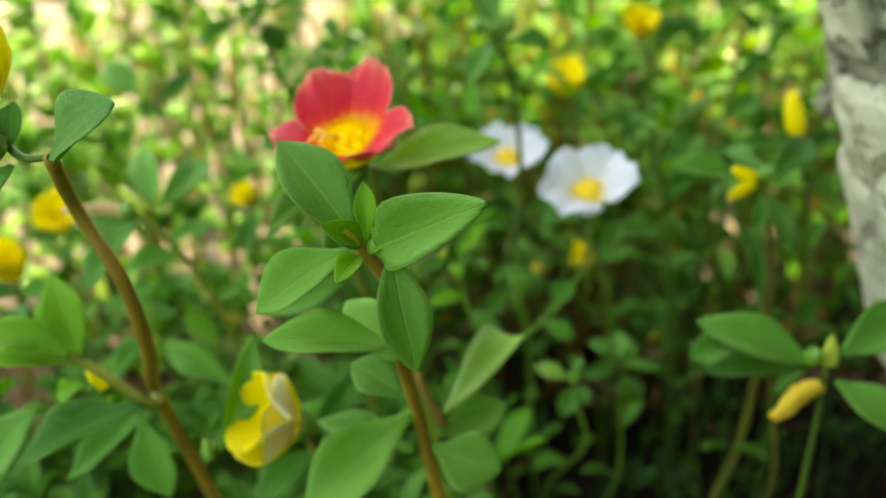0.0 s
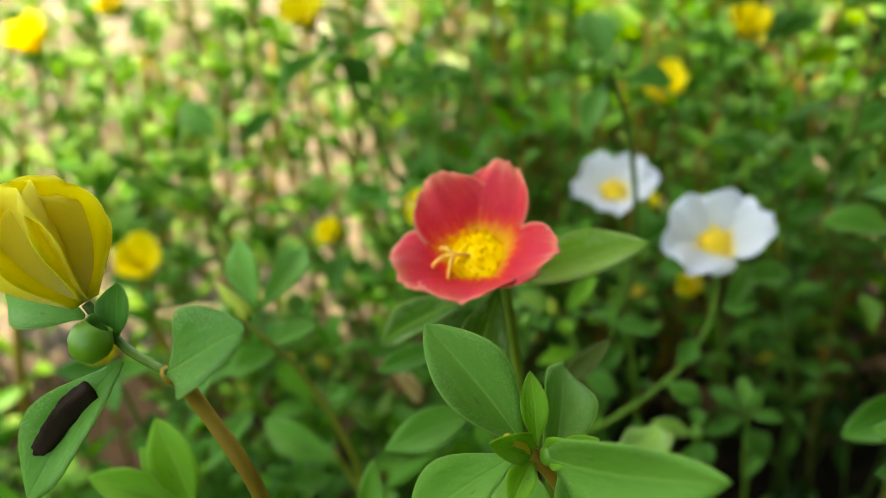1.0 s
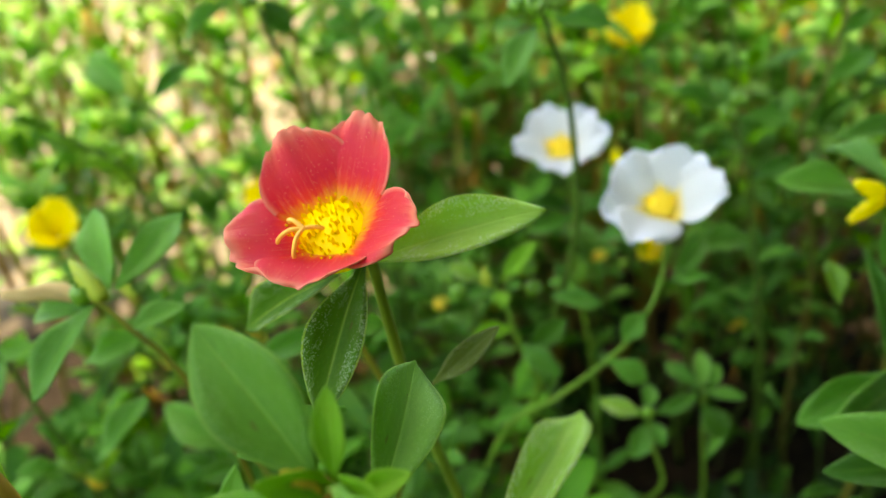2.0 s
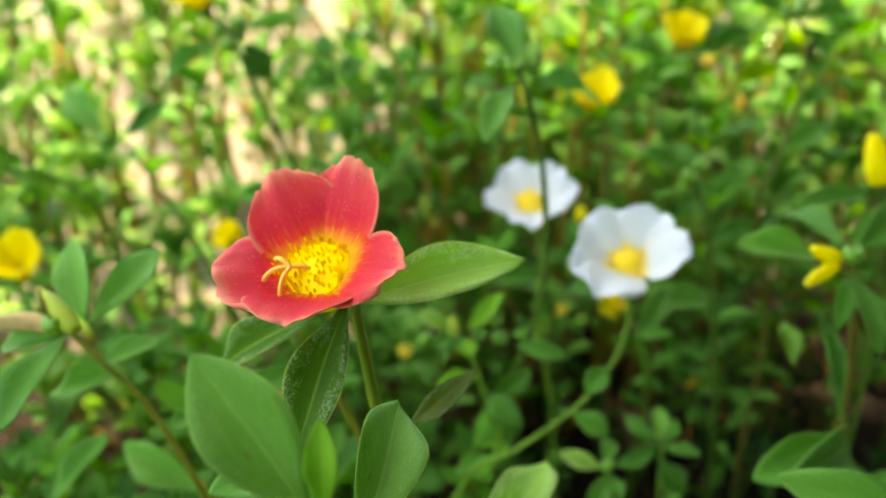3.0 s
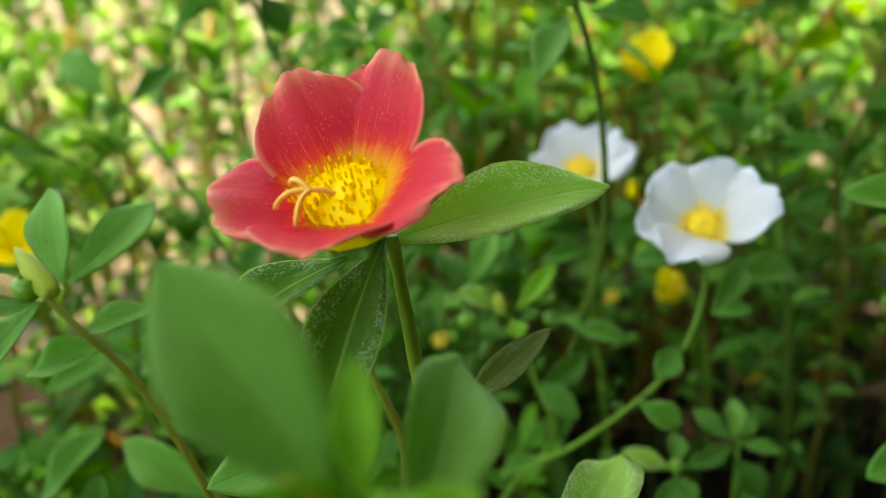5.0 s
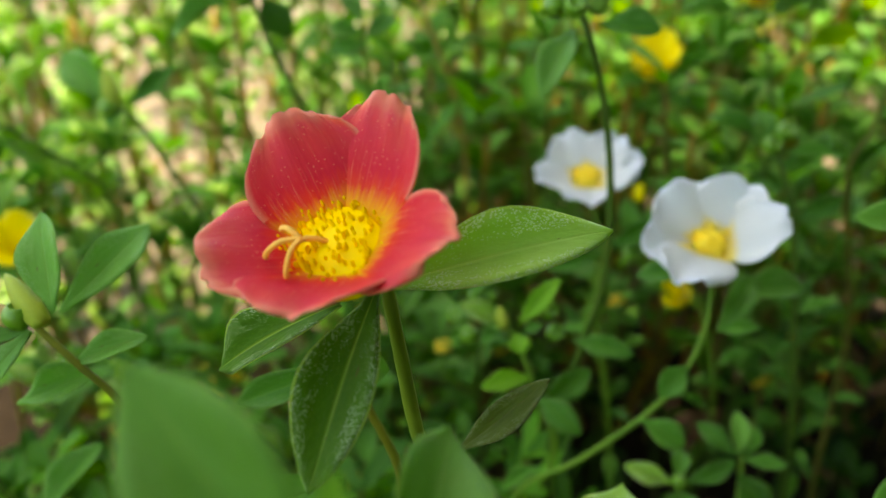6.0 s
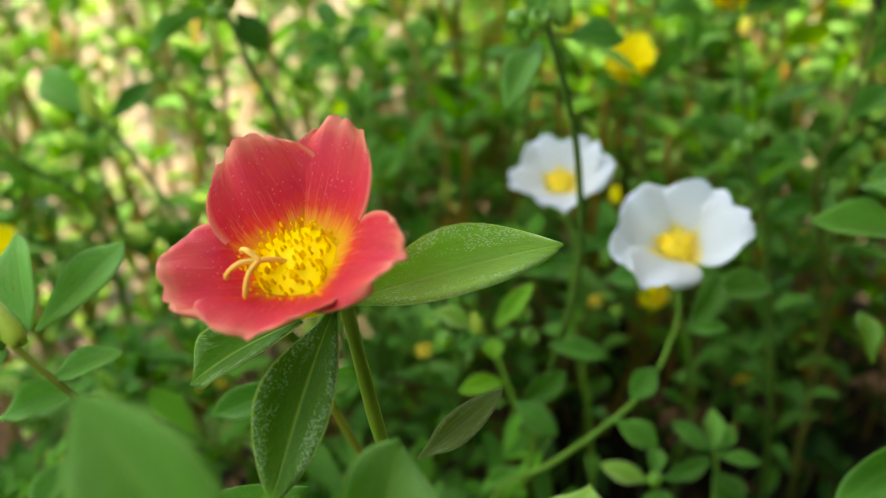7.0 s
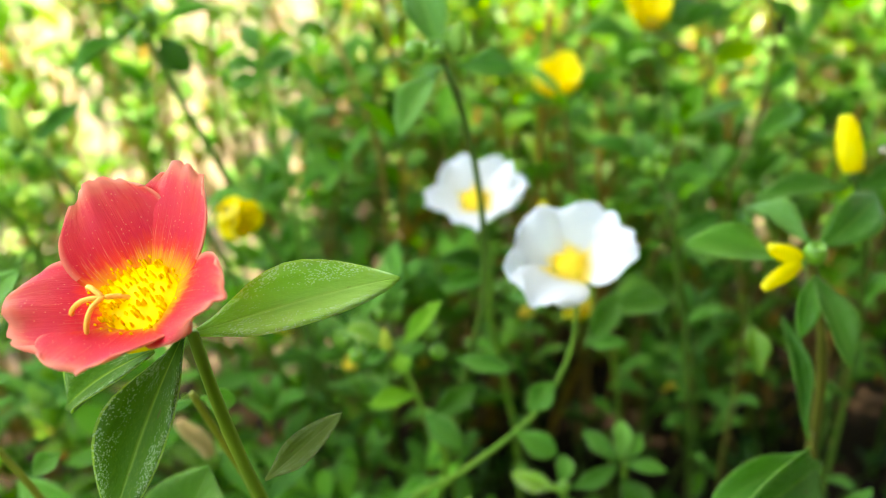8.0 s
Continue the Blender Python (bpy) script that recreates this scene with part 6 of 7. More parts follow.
p = plant('purslane with a nodding yellow flower behind the red one', (-4.9, 33.95, 0))
stem(p, [(-4.79, 28.87, 20.78), (-5.52, 29.49, 20.59), (-4.35, 29.5, 16.75), (-4.15, 32.33, 9.64), (-5.04, 33.45, 4.38), (-4.9, 33.95, 0)], 0.096, 'green')
flower(p, (-4.55, 28.7, 20.75), (0.81, -0.58, -0.12), 1.3, 'yellow', 10, 72)
leaf(p, (-5.03, 29.05, 20.82), (-3.53, 28.65, 21.12), 0.63, (0, -0.8, 0.6), 'blue')
leaf(p, (-5.12, 29.1, 20.83), (-6.53, 28.65, 21.02), 0.63, (0, -0.8, 0.6), 'mid')
leaf(p, (-5.52, 29.39, 20.89), (-5.12, 28.09, 20.59), 0.63, (0, -0.8, 0.6), 'mid')
leaf(p, (-4.23, 31.95, 12.85), (-2.8, 32.61, 13.55), 0.47, (-0.27, -0.33, 1), 'mid')
leaf(p, (-4.23, 32.29, 10.22), (-5.35, 32.65, 10.7), 0.47, (0.29, -0.29, 1), 'dark')
leaf(p, (-4.6, 32.81, 7.59), (-4.05, 31.87, 7.87), 0.47, (-0.15, 0.06, 1), 'mid')
leaf(p, (-5.01, 33.36, 4.96), (-4.69, 34.8, 5.1), 0.47, (-0.07, -0.49, 1), 'dark')
leaf(p, (-5.11, 33.71, 2.63), (-6.45, 32.78, 2.72), 0.47, (0.25, -0.03, 1), 'mid')

p = plant('purslane with a yellow flower above the bare ground', (-20.03, 52.68, 0))
stem(p, [(-21.87, 49.92, 23.63), (-21.78, 50.38, 22.51), (-21.7, 50.6, 19.9), (-21.94, 52.92, 11.22), (-20.04, 52.6, 5.1), (-20.03, 52.68, 0)], 0.096, 'green')
flower(p, (-21.9, 49.8, 23.9), (-0.85, -0.2, 0.35), 1.4, 'yellow', 50, 72)
leaf(p, (-21.84, 50.04, 23.35), (-20.34, 49.64, 23.65), 0.63, (0, -0.8, 0.6), 'blue')
leaf(p, (-21.83, 50.08, 23.26), (-23.34, 49.64, 23.55), 0.63, (0, -0.8, 0.6), 'mid')
leaf(p, (-21.78, 50.28, 22.81), (-21.38, 48.98, 22.51), 0.63, (0, -0.8, 0.6), 'mid')
leaf(p, (-21.89, 50.67, 17.86), (-23, 49.45, 18.08), 0.47, (0.2, 0.02, 1), 'mid')
leaf(p, (-21.83, 52.89, 11.9), (-20.43, 53.02, 12.33), 0.47, (-0.3, -0.23, 1), 'dark')
leaf(p, (-21.03, 52.76, 8.84), (-21.87, 53.4, 9.3), 0.47, (0.24, -0.38, 1), 'mid')
leaf(p, (-20.13, 52.61, 5.78), (-19.91, 51.39, 6.3), 0.47, (-0.05, 0.1, 1), 'dark')
leaf(p, (-19.81, 52.58, 3.06), (-18.95, 53.95, 3.5), 0.47, (-0.16, -0.45, 1), 'mid')

p = plant('purslane with a yellow flower beside the tree', (16.1, 34.55, 0))
stem(p, [(18.03, 34.12, 20.23), (18.12, 34.58, 19.11), (18.2, 34.8, 16.5), (17.41, 34.84, 10.89), (16.78, 34.54, 4.95), (16.1, 34.55, 0)], 0.096, 'green')
flower(p, (18, 34, 20.5), (-0.1, -0.4, 0.91), 1.3, 'yellow', 50, 62)
leaf(p, (18.06, 34.24, 19.95), (19.56, 33.84, 20.25), 0.63, (0, -0.8, 0.6), 'blue')
leaf(p, (18.07, 34.28, 19.86), (16.56, 33.84, 20.15), 0.63, (0, -0.8, 0.6), 'mid')
leaf(p, (18.12, 34.48, 19.41), (18.52, 33.18, 19.11), 0.63, (0, -0.8, 0.6), 'mid')
leaf(p, (17.91, 34.84, 14.52), (16.52, 34.74, 14.81), 0.47, (0.3, -0.18, 1), 'mid')
leaf(p, (17.51, 34.82, 11.55), (18.34, 34.16, 11.62), 0.47, (-0.24, -0.01, 1), 'dark')
leaf(p, (17.18, 34.69, 8.58), (16.98, 35.93, 8.67), 0.47, (0.05, -0.5, 1), 'mid')
leaf(p, (16.86, 34.55, 5.61), (15.97, 33.19, 5.96), 0.47, (0.16, 0.05, 1), 'dark')
leaf(p, (16.53, 34.51, 2.97), (17.97, 34.87, 3.55), 0.47, (-0.29, -0.27, 1), 'mid')

p = plant('bare reddish purslane stem rising above the bed', (1.84, 40.36, 0))
stem(p, [(-4.42, 41.28, 27.53), (-3.77, 40.99, 25.69), (-2.32, 40.41, 22.02), (-1.17, 39.83, 18.35), (-0.88, 40.49, 12.11), (1.45, 39.87, 5.51), (1.84, 40.36, 0)], 0.11, 'red')
leaf(p, (-4.03, 41.11, 26.43), (-5.13, 40.61, 27.13), 0.45, (0, -0.8, 0.6), 'lime')
leaf(p, (-3.38, 40.82, 24.59), (-2.28, 40.32, 25.29), 0.45, (0, -0.8, 0.6), 'lime')
leaf(p, (-2.73, 40.53, 22.76), (-3.83, 40.03, 23.46), 0.45, (0, -0.8, 0.6), 'lime')
leaf(p, (-2.08, 40.24, 20.92), (-0.98, 39.74, 21.62), 0.45, (0, -0.8, 0.6), 'lime')
leaf(p, (-1.43, 39.95, 19.09), (-2.53, 39.45, 19.79), 0.45, (0, -0.8, 0.6), 'lime')
leaf(p, (-1.21, 40.16, 16.15), (-2.34, 38.95, 16.36), 0.47, (0.2, 0.02, 1), 'mid')
leaf(p, (-0.82, 40.35, 12.85), (0.57, 40.46, 13.26), 0.47, (-0.3, -0.22, 1), 'dark')
leaf(p, (0.2, 40.14, 9.54), (-0.63, 40.79, 10), 0.47, (0.24, -0.38, 1), 'mid')
leaf(p, (1.31, 39.86, 6.24), (1.51, 38.63, 6.77), 0.47, (-0.05, 0.1, 1), 'dark')
leaf(p, (1.83, 39.93, 3.3), (2.71, 41.29, 3.76), 0.47, (-0.16, -0.45, 1), 'mid')

p = plant('bare reddish purslane stem rising above the bed', (-10.93, 42.2, 0))
stem(p, [(-12.68, 41.99, 27.09), (-12.65, 41.96, 25.94), (-12.44, 41.88, 23.66), (-12.53, 41.81, 21.38), (-11.24, 41.8, 14.11), (-11.93, 42.18, 6.41), (-10.93, 42.2, 0)], 0.11, 'red')
leaf(p, (-12.66, 41.97, 26.4), (-13.76, 41.47, 27.1), 0.45, (0, -0.8, 0.6), 'lime')
leaf(p, (-12.63, 41.93, 25.26), (-11.53, 41.43, 25.96), 0.45, (0, -0.8, 0.6), 'lime')
leaf(p, (-12.6, 41.9, 24.12), (-13.7, 41.4, 24.82), 0.45, (0, -0.8, 0.6), 'lime')
leaf(p, (-12.57, 41.86, 22.98), (-11.47, 41.36, 23.68), 0.45, (0, -0.8, 0.6), 'lime')
leaf(p, (-12.54, 41.82, 21.83), (-13.64, 41.32, 22.53), 0.45, (0, -0.8, 0.6), 'lime')
leaf(p, (-11.93, 41.78, 18.81), (-10.83, 43.01, 19.42), 0.47, (-0.2, -0.42, 1), 'mid')
leaf(p, (-11.48, 41.82, 14.96), (-12.88, 41.68, 15.23), 0.47, (0.3, -0.17, 1), 'dark')
leaf(p, (-11.68, 41.98, 11.12), (-10.83, 41.34, 11.18), 0.47, (-0.24, -0.02, 1), 'mid')
leaf(p, (-11.97, 42.16, 7.27), (-12.2, 43.38, 7.37), 0.47, (0.06, -0.49, 1), 'dark')
leaf(p, (-11.75, 42.23, 3.85), (-12.61, 40.85, 4.22), 0.47, (0.16, 0.06, 1), 'mid')

p = plant('bare reddish purslane stem rising above the bed', (-8.35, 38.45, 0))
stem(p, [(-10.07, 40.17, 27.76), (-9.97, 39.89, 26), (-9.61, 39.35, 22.48), (-9.55, 38.8, 18.95), (-8.83, 39.65, 12.51), (-8.93, 37.88, 5.69), (-8.35, 38.45, 0)], 0.11, 'red')
leaf(p, (-10.01, 40, 26.7), (-11.11, 39.5, 27.4), 0.45, (0, -0.8, 0.6), 'lime')
leaf(p, (-9.91, 39.73, 24.94), (-8.81, 39.23, 25.64), 0.45, (0, -0.8, 0.6), 'lime')
leaf(p, (-9.8, 39.46, 23.18), (-10.9, 38.96, 23.88), 0.45, (0, -0.8, 0.6), 'lime')
leaf(p, (-9.7, 39.18, 21.42), (-8.6, 38.68, 22.12), 0.45, (0, -0.8, 0.6), 'lime')
leaf(p, (-9.59, 38.91, 19.66), (-10.69, 38.41, 20.36), 0.45, (0, -0.8, 0.6), 'lime')
leaf(p, (-9.23, 39.29, 16.68), (-10.34, 39.66, 17.16), 0.47, (0.28, -0.3, 1), 'mid')
leaf(p, (-8.95, 39.44, 13.27), (-8.42, 38.48, 13.55), 0.47, (-0.15, 0.06, 1), 'dark')
leaf(p, (-8.94, 38.73, 9.86), (-8.6, 40.18, 10), 0.47, (-0.07, -0.49, 1), 'mid')
leaf(p, (-8.97, 37.91, 6.44), (-10.32, 37, 6.53), 0.47, (0.25, -0.03, 1), 'dark')
leaf(p, (-8.79, 37.81, 3.41), (-7.55, 37.62, 3.62), 0.47, (-0.3, -0.16, 1), 'mid')

p = plant('bare reddish purslane stem rising above the bed', (-5.46, 41.61, 0))
stem(p, [(-7.92, 41.99, 26.8), (-7.98, 42, 25.77), (-7.95, 42.01, 23.72), (-8.23, 42.02, 21.66), (-8.24, 42.13, 14.3), (-5.62, 41.55, 6.5), (-5.46, 41.61, 0)], 0.11, 'red')
leaf(p, (-7.96, 41.99, 26.18), (-9.06, 41.49, 26.88), 0.45, (0, -0.8, 0.6), 'lime')
leaf(p, (-8.02, 42, 25.16), (-6.92, 41.5, 25.86), 0.45, (0, -0.8, 0.6), 'lime')
leaf(p, (-8.08, 42, 24.13), (-9.18, 41.5, 24.83), 0.45, (0, -0.8, 0.6), 'lime')
leaf(p, (-8.14, 42.01, 23.1), (-7.04, 41.51, 23.8), 0.45, (0, -0.8, 0.6), 'lime')
leaf(p, (-8.2, 42.01, 22.07), (-9.3, 41.51, 22.77), 0.45, (0, -0.8, 0.6), 'lime')
leaf(p, (-8.42, 42.11, 19.06), (-8.88, 40.66, 19.63), 0.47, (0.09, 0.09, 1), 'mid')
leaf(p, (-8.12, 42.09, 15.16), (-6.73, 42.89, 15.89), 0.47, (-0.26, -0.35, 1), 'dark')
leaf(p, (-7, 41.85, 11.26), (-8.19, 42.12, 11.72), 0.47, (0.29, -0.27, 1), 'mid')
leaf(p, (-5.76, 41.58, 7.37), (-5.15, 40.7, 7.58), 0.47, (-0.17, 0.05, 1), 'dark')
leaf(p, (-5.27, 41.5, 3.9), (-5.08, 42.92, 3.99), 0.47, (-0.04, -0.5, 1), 'mid')

p = plant('bare reddish purslane stem rising above the bed', (10.62, 46.38, 0))
stem(p, [(7.96, 45.12, 25.61), (7.94, 45.09, 24.49), (8.06, 45.03, 22.25), (7.88, 44.97, 20.01), (8.01, 46.03, 13.2), (10.36, 45.55, 6), (10.62, 46.38, 0)], 0.11, 'red')
leaf(p, (7.95, 45.1, 24.94), (6.85, 44.6, 25.64), 0.45, (0, -0.8, 0.6), 'lime')
leaf(p, (7.93, 45.07, 23.82), (9.03, 44.57, 24.52), 0.45, (0, -0.8, 0.6), 'lime')
leaf(p, (7.91, 45.04, 22.7), (6.81, 44.54, 23.4), 0.45, (0, -0.8, 0.6), 'lime')
leaf(p, (7.9, 45.01, 21.58), (9, 44.51, 22.28), 0.45, (0, -0.8, 0.6), 'lime')
leaf(p, (7.88, 44.98, 20.46), (6.78, 44.48, 21.16), 0.45, (0, -0.8, 0.6), 'lime')
leaf(p, (7.77, 45.45, 17.61), (8.4, 44.6, 17.8), 0.47, (-0.18, 0.04, 1), 'mid')
leaf(p, (8.09, 45.83, 14.01), (8.23, 47.23, 14.09), 0.47, (-0.03, -0.5, 1), 'dark')
leaf(p, (9.11, 45.71, 10.4), (7.88, 44.61, 10.55), 0.47, (0.22, -0, 1), 'mid')
leaf(p, (10.23, 45.51, 6.8), (11.57, 45.49, 7.13), 0.47, (-0.3, -0.2, 1), 'dark')
leaf(p, (10.7, 45.71, 3.6), (9.94, 46.43, 4.03), 0.47, (0.22, -0.41, 1), 'mid')

p = plant('bare reddish purslane stem rising above the bed', (-9.85, 34.74, 0))
stem(p, [(-14.64, 31.21, 21.48), (-14.23, 31.43, 20.97), (-13.24, 31.86, 19.94), (-12.56, 32.28, 18.92), (-12.34, 33.2, 12.48), (-10.17, 33.95, 5.67), (-9.85, 34.74, 0)], 0.088, 'green')
leaf(p, (-14.39, 31.34, 21.17), (-15.49, 30.84, 21.87), 0.45, (0, -0.8, 0.6), 'lime')
leaf(p, (-13.98, 31.56, 20.66), (-12.88, 31.06, 21.36), 0.45, (0, -0.8, 0.6), 'lime')
leaf(p, (-13.56, 31.77, 20.15), (-14.66, 31.27, 20.85), 0.45, (0, -0.8, 0.6), 'lime')
leaf(p, (-13.14, 31.98, 19.63), (-12.04, 31.48, 20.33), 0.45, (0, -0.8, 0.6), 'lime')
leaf(p, (-12.72, 32.2, 19.12), (-13.82, 31.7, 19.82), 0.45, (0, -0.8, 0.6), 'lime')
leaf(p, (-12.62, 32.62, 16.65), (-13.79, 31.46, 16.83), 0.47, (0.21, 0.01, 1), 'mid')
leaf(p, (-12.28, 33.08, 13.24), (-10.91, 33.14, 13.62), 0.47, (-0.3, -0.21, 1), 'dark')
leaf(p, (-11.33, 33.47, 9.84), (-12.14, 34.15, 10.28), 0.47, (0.23, -0.39, 1), 'mid')
leaf(p, (-10.29, 33.85, 6.43), (-10.13, 32.59, 6.98), 0.47, (-0.04, 0.1, 1), 'dark')
leaf(p, (-9.83, 34.24, 3.4), (-8.89, 35.58, 3.9), 0.47, (-0.17, -0.45, 1), 'mid')

# ---------------------------------------------------------------- the rest of the bed
def bushy(rnd, height, kinds, label, bloom=None):
    """A generic purslane plant at the origin: a curved stalk, leaves in a spiral and a whorl at each tip."""
    p = plant(label, (0, 0))
    tilt, way = rnd.uniform(0.05, 0.22), rnd.uniform(0, 6.28)
    top = Vector((math.cos(way) * tilt * height, math.sin(way) * tilt * height, height))
    mid = top * 0.5 + Vector((rnd.uniform(-0.5, 0.5), rnd.uniform(-0.5, 0.5), 0))
    tint = rnd.choice(["olive", "rust", "red", "green"])
    stem(p, [top, mid, (0, 0, -0.5)], 0.11, tint, 5, 6)
    shoots = [(top, mid)]
    for b in range(rnd.choice((1, 2, 2))):
        s = mid.lerp(top, rnd.uniform(0.0, 0.6))
        a = rnd.uniform(0, 6.28)
        e = s + Vector((math.cos(a) * 1.8, math.sin(a) * 1.8, rnd.uniform(2.0, 3.4)))
        e.z = min(e.z, height - 0.4)
        stem(p, [e, s.lerp(e, 0.5) + Vector((math.cos(a) * 0.4, math.sin(a) * 0.4, -0.2)), s], 0.08, "lime", 4, 6)
        shoots.append((e, s))
    for tip, low in shoots:
        turn = rnd.uniform(0, 6.28)
        main = low is mid
        for i in range(5):
            a = turn + i * 1.257 + rnd.uniform(-0.25, 0.25)
            up = rnd.uniform(0.5, 1.9)
            ln = rnd.uniform(1.6, 2.4) * (1 if main else 0.78)
            d = Vector((math.cos(a), math.sin(a), up)).normalized()
            leaf(p, tip - Vector((0, 0, 0.1)), tip + d * ln, ln * rnd.uniform(0.30, 0.40), (-d.x * 0.9, -d.y * 0.9, 1), rnd.choice(kinds), False)
        n = 8 if main else 3
        for i in range(n):
            t = (i + 1) / (n + 1.5)
            q = tip.lerp(low, t * (1.35 if main else 1.0))
            a = turn + i * 2.4
            d = Vector((math.cos(a), math.sin(a), rnd.uniform(0.0, 0.9))).normalized()
            ln = rnd.uniform(1.6, 2.6) * (1 if main else 0.8)
            leaf(p, q, q + d * ln, ln * rnd.uniform(0.29, 0.42), (-d.x * 0.3, -d.y * 0.3, 1), rnd.choice(kinds), False)
    if bloom == "bud":
        bud(p, top, top + Vector((0.1, 0, 0.75)), 0.36, "tip")
    if bloom:
        for tip, low in shoots[1:]:
            spent(p, tip, tip + Vector((rnd.uniform(-0.6, 0.6), rnd.uniform(-0.5, 0.2), rnd.uniform(0.3, 0.7))), rnd.uniform(0.3, 0.42), rnd.choice(["spent", "orange"]))
    if bloom == "pod":
        for i in range(3):
            pod(p, top + Vector((math.cos(i * 2.1) * 0.28, math.sin(i * 2.1) * 0.28, 0.1)), 0.25)
    return p


def canopy(x, y):
    """How high the leaves stand: low between the flowers, rising behind them."""
    h = 10.5 if y < 22 else 10.5 + 0.52 * (y - 22)
    if x > 1 and y < 42:
        h -= 3.5
    return min(h, 24)


def plant_bed():
    rnd = random.Random(21)
    shade = ["mid", "mid", "blue", "blue", "mid"]
    # yellower, paler kinds for the sunny parts: sunlight put into the leaf colour
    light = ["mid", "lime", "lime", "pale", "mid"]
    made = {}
    for name, kinds, words in (("shade", shade, "leafy purslane plant with rounded green leaves"), ("deep", ["deep", "deep", "dark"], "leafy purslane plant with leaves coloured dark for shade"), ("light", light, "leafy purslane plant with bright lime green leaves")):
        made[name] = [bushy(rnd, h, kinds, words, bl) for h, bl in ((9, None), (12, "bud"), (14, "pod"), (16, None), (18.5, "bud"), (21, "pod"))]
    used = set()
    y = 18.0
    while y < 64:
        half = 10 + y * 0.58
        step = 3.0 + 0.028 * y
        x = -half + rnd.uniform(0, step)
        while x < half:
            px, py = x + rnd.uniform(-1, 1), y + rnd.uniform(-1, 1)
            x += step
            if math.hypot(px - 15, py - 21.5) < 6.5:
                continue
            if px > 1.5 and py < 39 and rnd.random() < (0.93 if py < 34 else 0.6):
                continue
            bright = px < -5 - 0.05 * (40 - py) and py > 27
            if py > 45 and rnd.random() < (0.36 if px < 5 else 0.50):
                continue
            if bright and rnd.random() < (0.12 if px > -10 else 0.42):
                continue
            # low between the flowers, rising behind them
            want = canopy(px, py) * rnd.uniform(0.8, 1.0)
            # plants on the near right get the leaf colours darkened for shade
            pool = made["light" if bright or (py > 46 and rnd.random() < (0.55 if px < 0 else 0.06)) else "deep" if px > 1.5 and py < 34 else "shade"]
            i = min(range(6), key=lambda q: abs((9, 12, 14, 16, 18.5, 21)[q] - want))
            size = want / (9, 12, 14, 16, 18.5, 21)[i]
            m = Matrix.Translation((px * CM, py * CM, 0)) @ Matrix.Rotation(rnd.uniform(0, 6.28), 4, "Z") @ Matrix.Scale(min(max(size, 0.85), 1.15), 4)
            if (id(pool), i) in used:
                copy_thing(pool[i], m)
            else:
                used.add((id(pool), i))
                pool[i].matrix_basis = m
        y += step * 0.92
    for pool in made.values():
        for i, p in enumerate(pool):
            if (id(pool), i) not in used:
                p.matrix_basis = pose((30 + 3 * i) * CM, 0.7, 0)


def scattered(name, label, rnd, places, mat, lengths, thick=0.075, tint="bed"):
    """Many small shoots: their leaves in one mesh and their stalks in another; places gives x, y and the height, in centimetres."""
    shape = [(0.0, 0.05), (0.28, 0.22), (0.58, 0.35), (0.84, 0.25), (1.0, 0.04)]
    verts, faces, uvs, sverts, sfaces = [], [], [], [], []
    for x, y, h in places:
        lean = Vector((rnd.gauss(0, 0.24), rnd.gauss(0, 0.24), 1))
        bow = Vector((rnd.gauss(0, 0.05), rnd.gauss(0, 0.05), 0)) * h
        root = Vector((x, y, 0))

        def along(z):
            return root + lean * z + bow * math.sin(math.pi * z / h)

        o = len(sverts)
        rings = 4
        for ring in range(rings + 1):
            q = along(h * ring / rings)
            w = thick * (1.2 - 0.5 * ring / rings)
            sverts += [(q + Vector((math.cos(a) * w, math.sin(a) * w, 0))) * CM for a in (0, 1.571, 3.142, 4.712)]
        for ring in range(rings):
            for e in range(4):
                a0, a1 = o + ring * 4 + e, o + ring * 4 + (e + 1) % 4
                sfaces.append((a0, a1, a1 + 4, a0 + 4))
        n = max(6, int(h * 0.55))
        for i in range(n):
            crown = i < 5
            z = h * (1.0 - 0.01 * i) if crown else h * (1 - 0.8 * ((i - 4) / (n - 4)) ** 1.1) + rnd.uniform(-0.4, 0.3)
            at = along(max(z, 0.3))
            a = i * (1.257 if crown else 2.4) + rnd.uniform(-0.4, 0.4) + x
            d = Vector((math.cos(a), math.sin(a), rnd.uniform(0.3, 1.6) if crown else rnd.uniform(-0.2, 0.9))).normalized()
            s = d.cross(Vector((rnd.gauss(0, 0.25), rnd.gauss(0, 0.25), 1))).normalized()
            up = s.cross(d)
            ln = rnd.uniform(*lengths) * (0.8 if crown and i > 2 else 1.0)
            bend = rnd.uniform(0.05, 0.35)
            o = len(verts)
            for t, wd in shape:
                c = at + d * ln * t - Vector((0, 0, bend * ln * t * t))
                verts += [(c - s * wd * ln * 0.5 + up * 0.05 * ln) * CM, c * CM, (c + s * wd * ln * 0.5 + up * 0.05 * ln) * CM]
                uvs += [(0, t), (0.5, t), (1, t)]
            for j in range(len(shape) - 1):
                for e in range(2):
                    a0 = o + j * 3 + e
                    faces.append((a0, a0 + 1, a0 + 4, a0 + 3))
    stalks = new(name + "_stalks", shaped(name + "_stalks", sverts, sfaces, STEM[tint]))
    tagged(stalks, "thin stalks of the " + name.replace("_", " "), "stalks", kind="stuff")
    return tagged(new(name, shaped(name, verts, faces, mat, uvs)), label, "plants", kind="stuff")


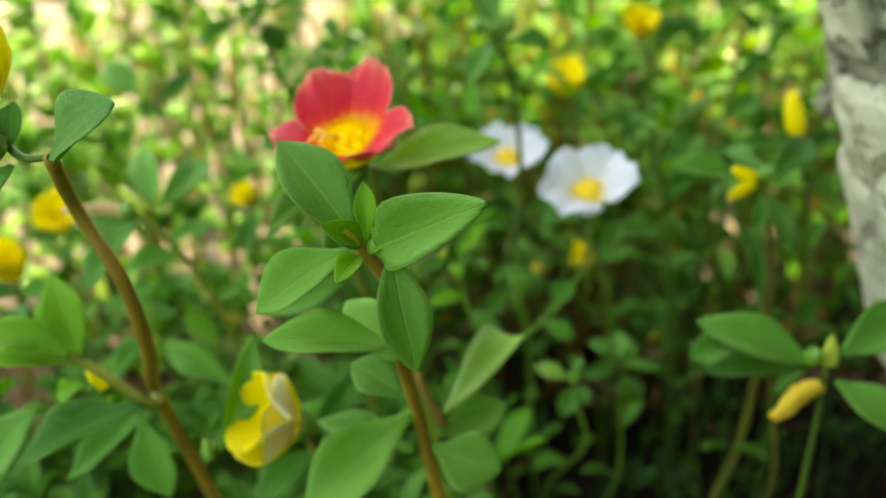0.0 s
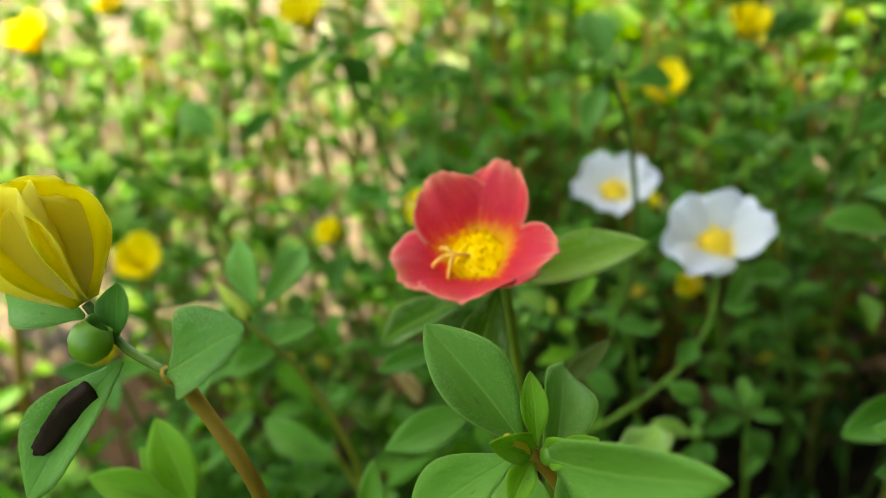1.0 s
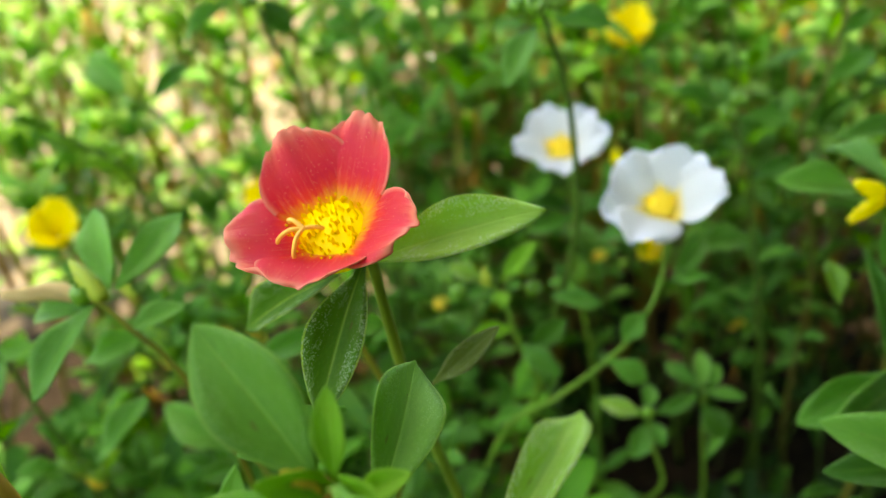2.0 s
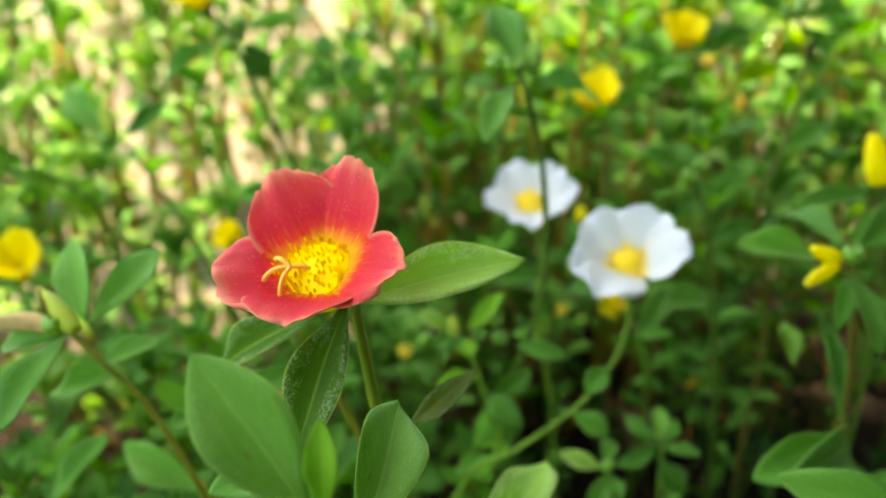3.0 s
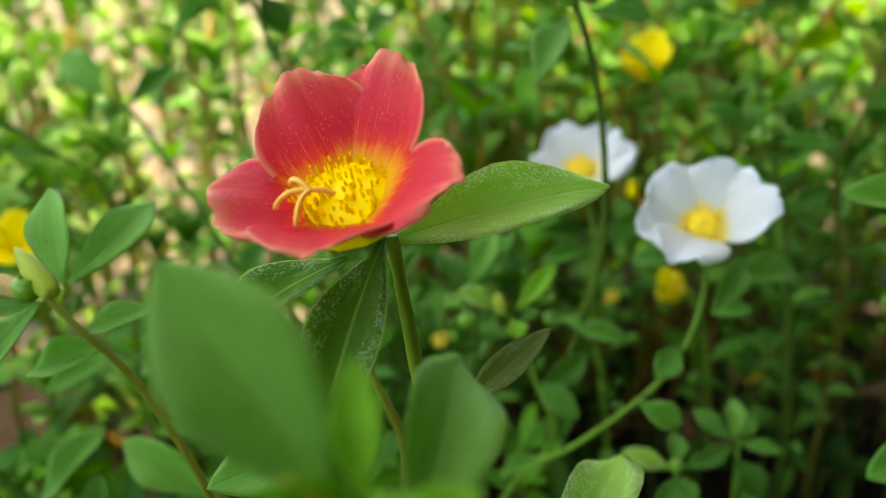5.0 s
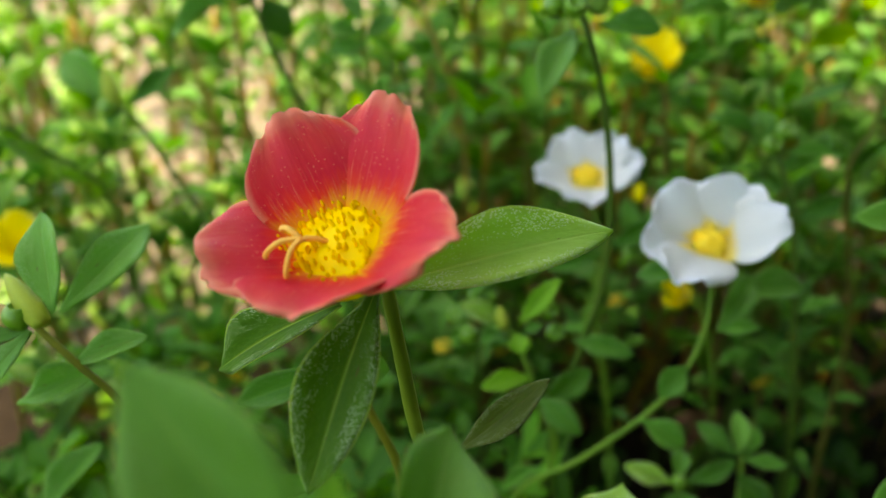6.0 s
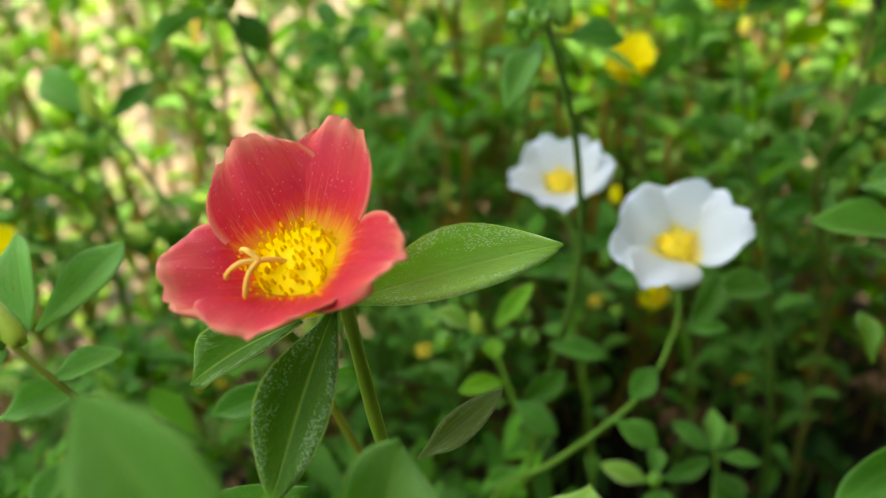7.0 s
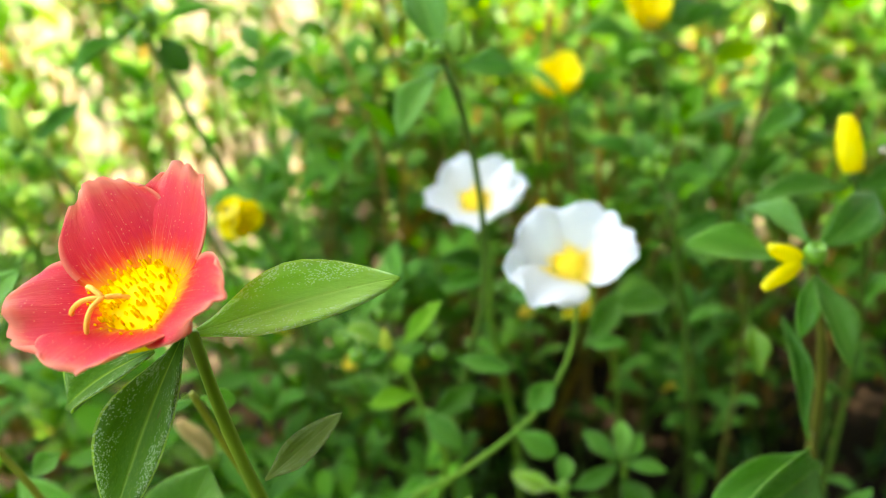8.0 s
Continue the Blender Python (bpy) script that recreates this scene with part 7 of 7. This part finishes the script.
plant_bed()
rng = random.Random(33)
low, floor_spots = [], []
for _ in range(2300):
    x, y = rng.uniform(-36, 36), rng.uniform(8, 64)
    if math.hypot(x - 15, y - 21.5) < 6.5 or (x < -9 and y > 29 and noise.noise((x * 0.16, y * 0.10, 4)) < (-0.12 if y < 40 else 0.16)) or (x > 1 and y < 41 and rng.random() < 0.55) or (y > 30 and rng.random() < (0.80 if x < -9 else 0.60 if x < -4 else 0.40)) or (y > 44 and rng.random() < 0.5):
        continue
    # low leaves on the right take the colour that is darkened for shade
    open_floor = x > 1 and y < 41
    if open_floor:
        floor_spots.append((x, y, rng.uniform(2.0, 7.0)))
    else:
        low.append((x, y, canopy(x, y) * rng.uniform(0.3, 0.92)))
# unseen plants added below, behind and beside the viewer to block low light
for _ in range(1500):
    x, y = rng.uniform(-60, 60), rng.uniform(-45, 62)
    if y > 8 and abs(x) < 36 or math.hypot(x - 15, y - 21.5) < 6.5 or (x < -36 and y > 26):
        continue
    low.append((x, y, rng.uniform(6.0, 11.0 if y < 14 else 16.0)))
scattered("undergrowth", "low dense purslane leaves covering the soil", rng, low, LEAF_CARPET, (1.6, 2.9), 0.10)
scattered("floor_leaves", "low leaves close over the soil, darkened in colour for shade", rng, floor_spots, LEAF_SHADED, (1.1, 1.9), 0.06, "green")
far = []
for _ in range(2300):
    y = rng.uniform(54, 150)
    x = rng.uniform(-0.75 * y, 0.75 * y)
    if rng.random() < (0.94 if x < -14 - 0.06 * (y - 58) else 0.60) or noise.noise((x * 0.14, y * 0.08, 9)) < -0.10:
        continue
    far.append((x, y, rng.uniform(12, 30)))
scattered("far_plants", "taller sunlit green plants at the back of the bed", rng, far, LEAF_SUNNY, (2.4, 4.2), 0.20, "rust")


def thin_shoot(rnd, kinds, words):
    p = plant("thin reddish purslane shoot with " + words, (0, 0))
    h = rnd.uniform(17, 24)
    top = Vector((rnd.choice((-1, 1)) * rnd.uniform(0.8, 6), rnd.uniform(-3, 3), h))
    mid = top * 0.5 + Vector((rnd.uniform(-1.6, 1.6), rnd.uniform(-1, 1), 0))
    stem(p, [top, mid, (0, 0, -0.5)], rnd.uniform(0.17, 0.24), rnd.choice(["rust", "rust", "red"]), 5, 6)
    for i in range(14):
        t = i / 14 * 0.85
        q = top.lerp(mid, t / 0.5) if t < 0.5 else mid.lerp(Vector((0, 0, 0)), (t - 0.5) / 0.5)
        a = i * 2.4 + rnd.uniform(-0.5, 0.5)
        d = Vector((math.cos(a), math.sin(a), rnd.uniform(0.4, 1.7))).normalized()
        ln = rnd.uniform(1.4, 2.5)
        leaf(p, q, q + d * ln, ln * rnd.uniform(0.30, 0.42), (-d.x * 0.5, -d.y * 0.5, 1), rnd.choice(kinds), False)
    return p


# lime for the sunlit left, duller greens elsewhere: lighting carried by leaf colour
BRIGHT, DULL = (("lime", "lime", "pale"), "small lime leaves"), (("mid", "blue", "mid", "lime"), "small blue-green leaves")
shoots = [thin_shoot(rng, *(BRIGHT if i < 3 else DULL)) for i in range(6)]
for i in range(102):
    bright = i % 2 == 0
    at = (rng.uniform(-46, -10), rng.uniform(33, 82)) if bright else (rng.uniform(-8, 34), rng.uniform(42, 70))
    m = Matrix.Translation((at[0] * CM, at[1] * CM, 0)) @ Matrix.Rotation(rng.uniform(0, 6.28), 4, "Z")
    pick = (i // 2) % 3 + (0 if bright else 3)
    if i < 6:
        shoots[pick].matrix_basis = m
    else:
        copy_thing(shoots[pick], m)
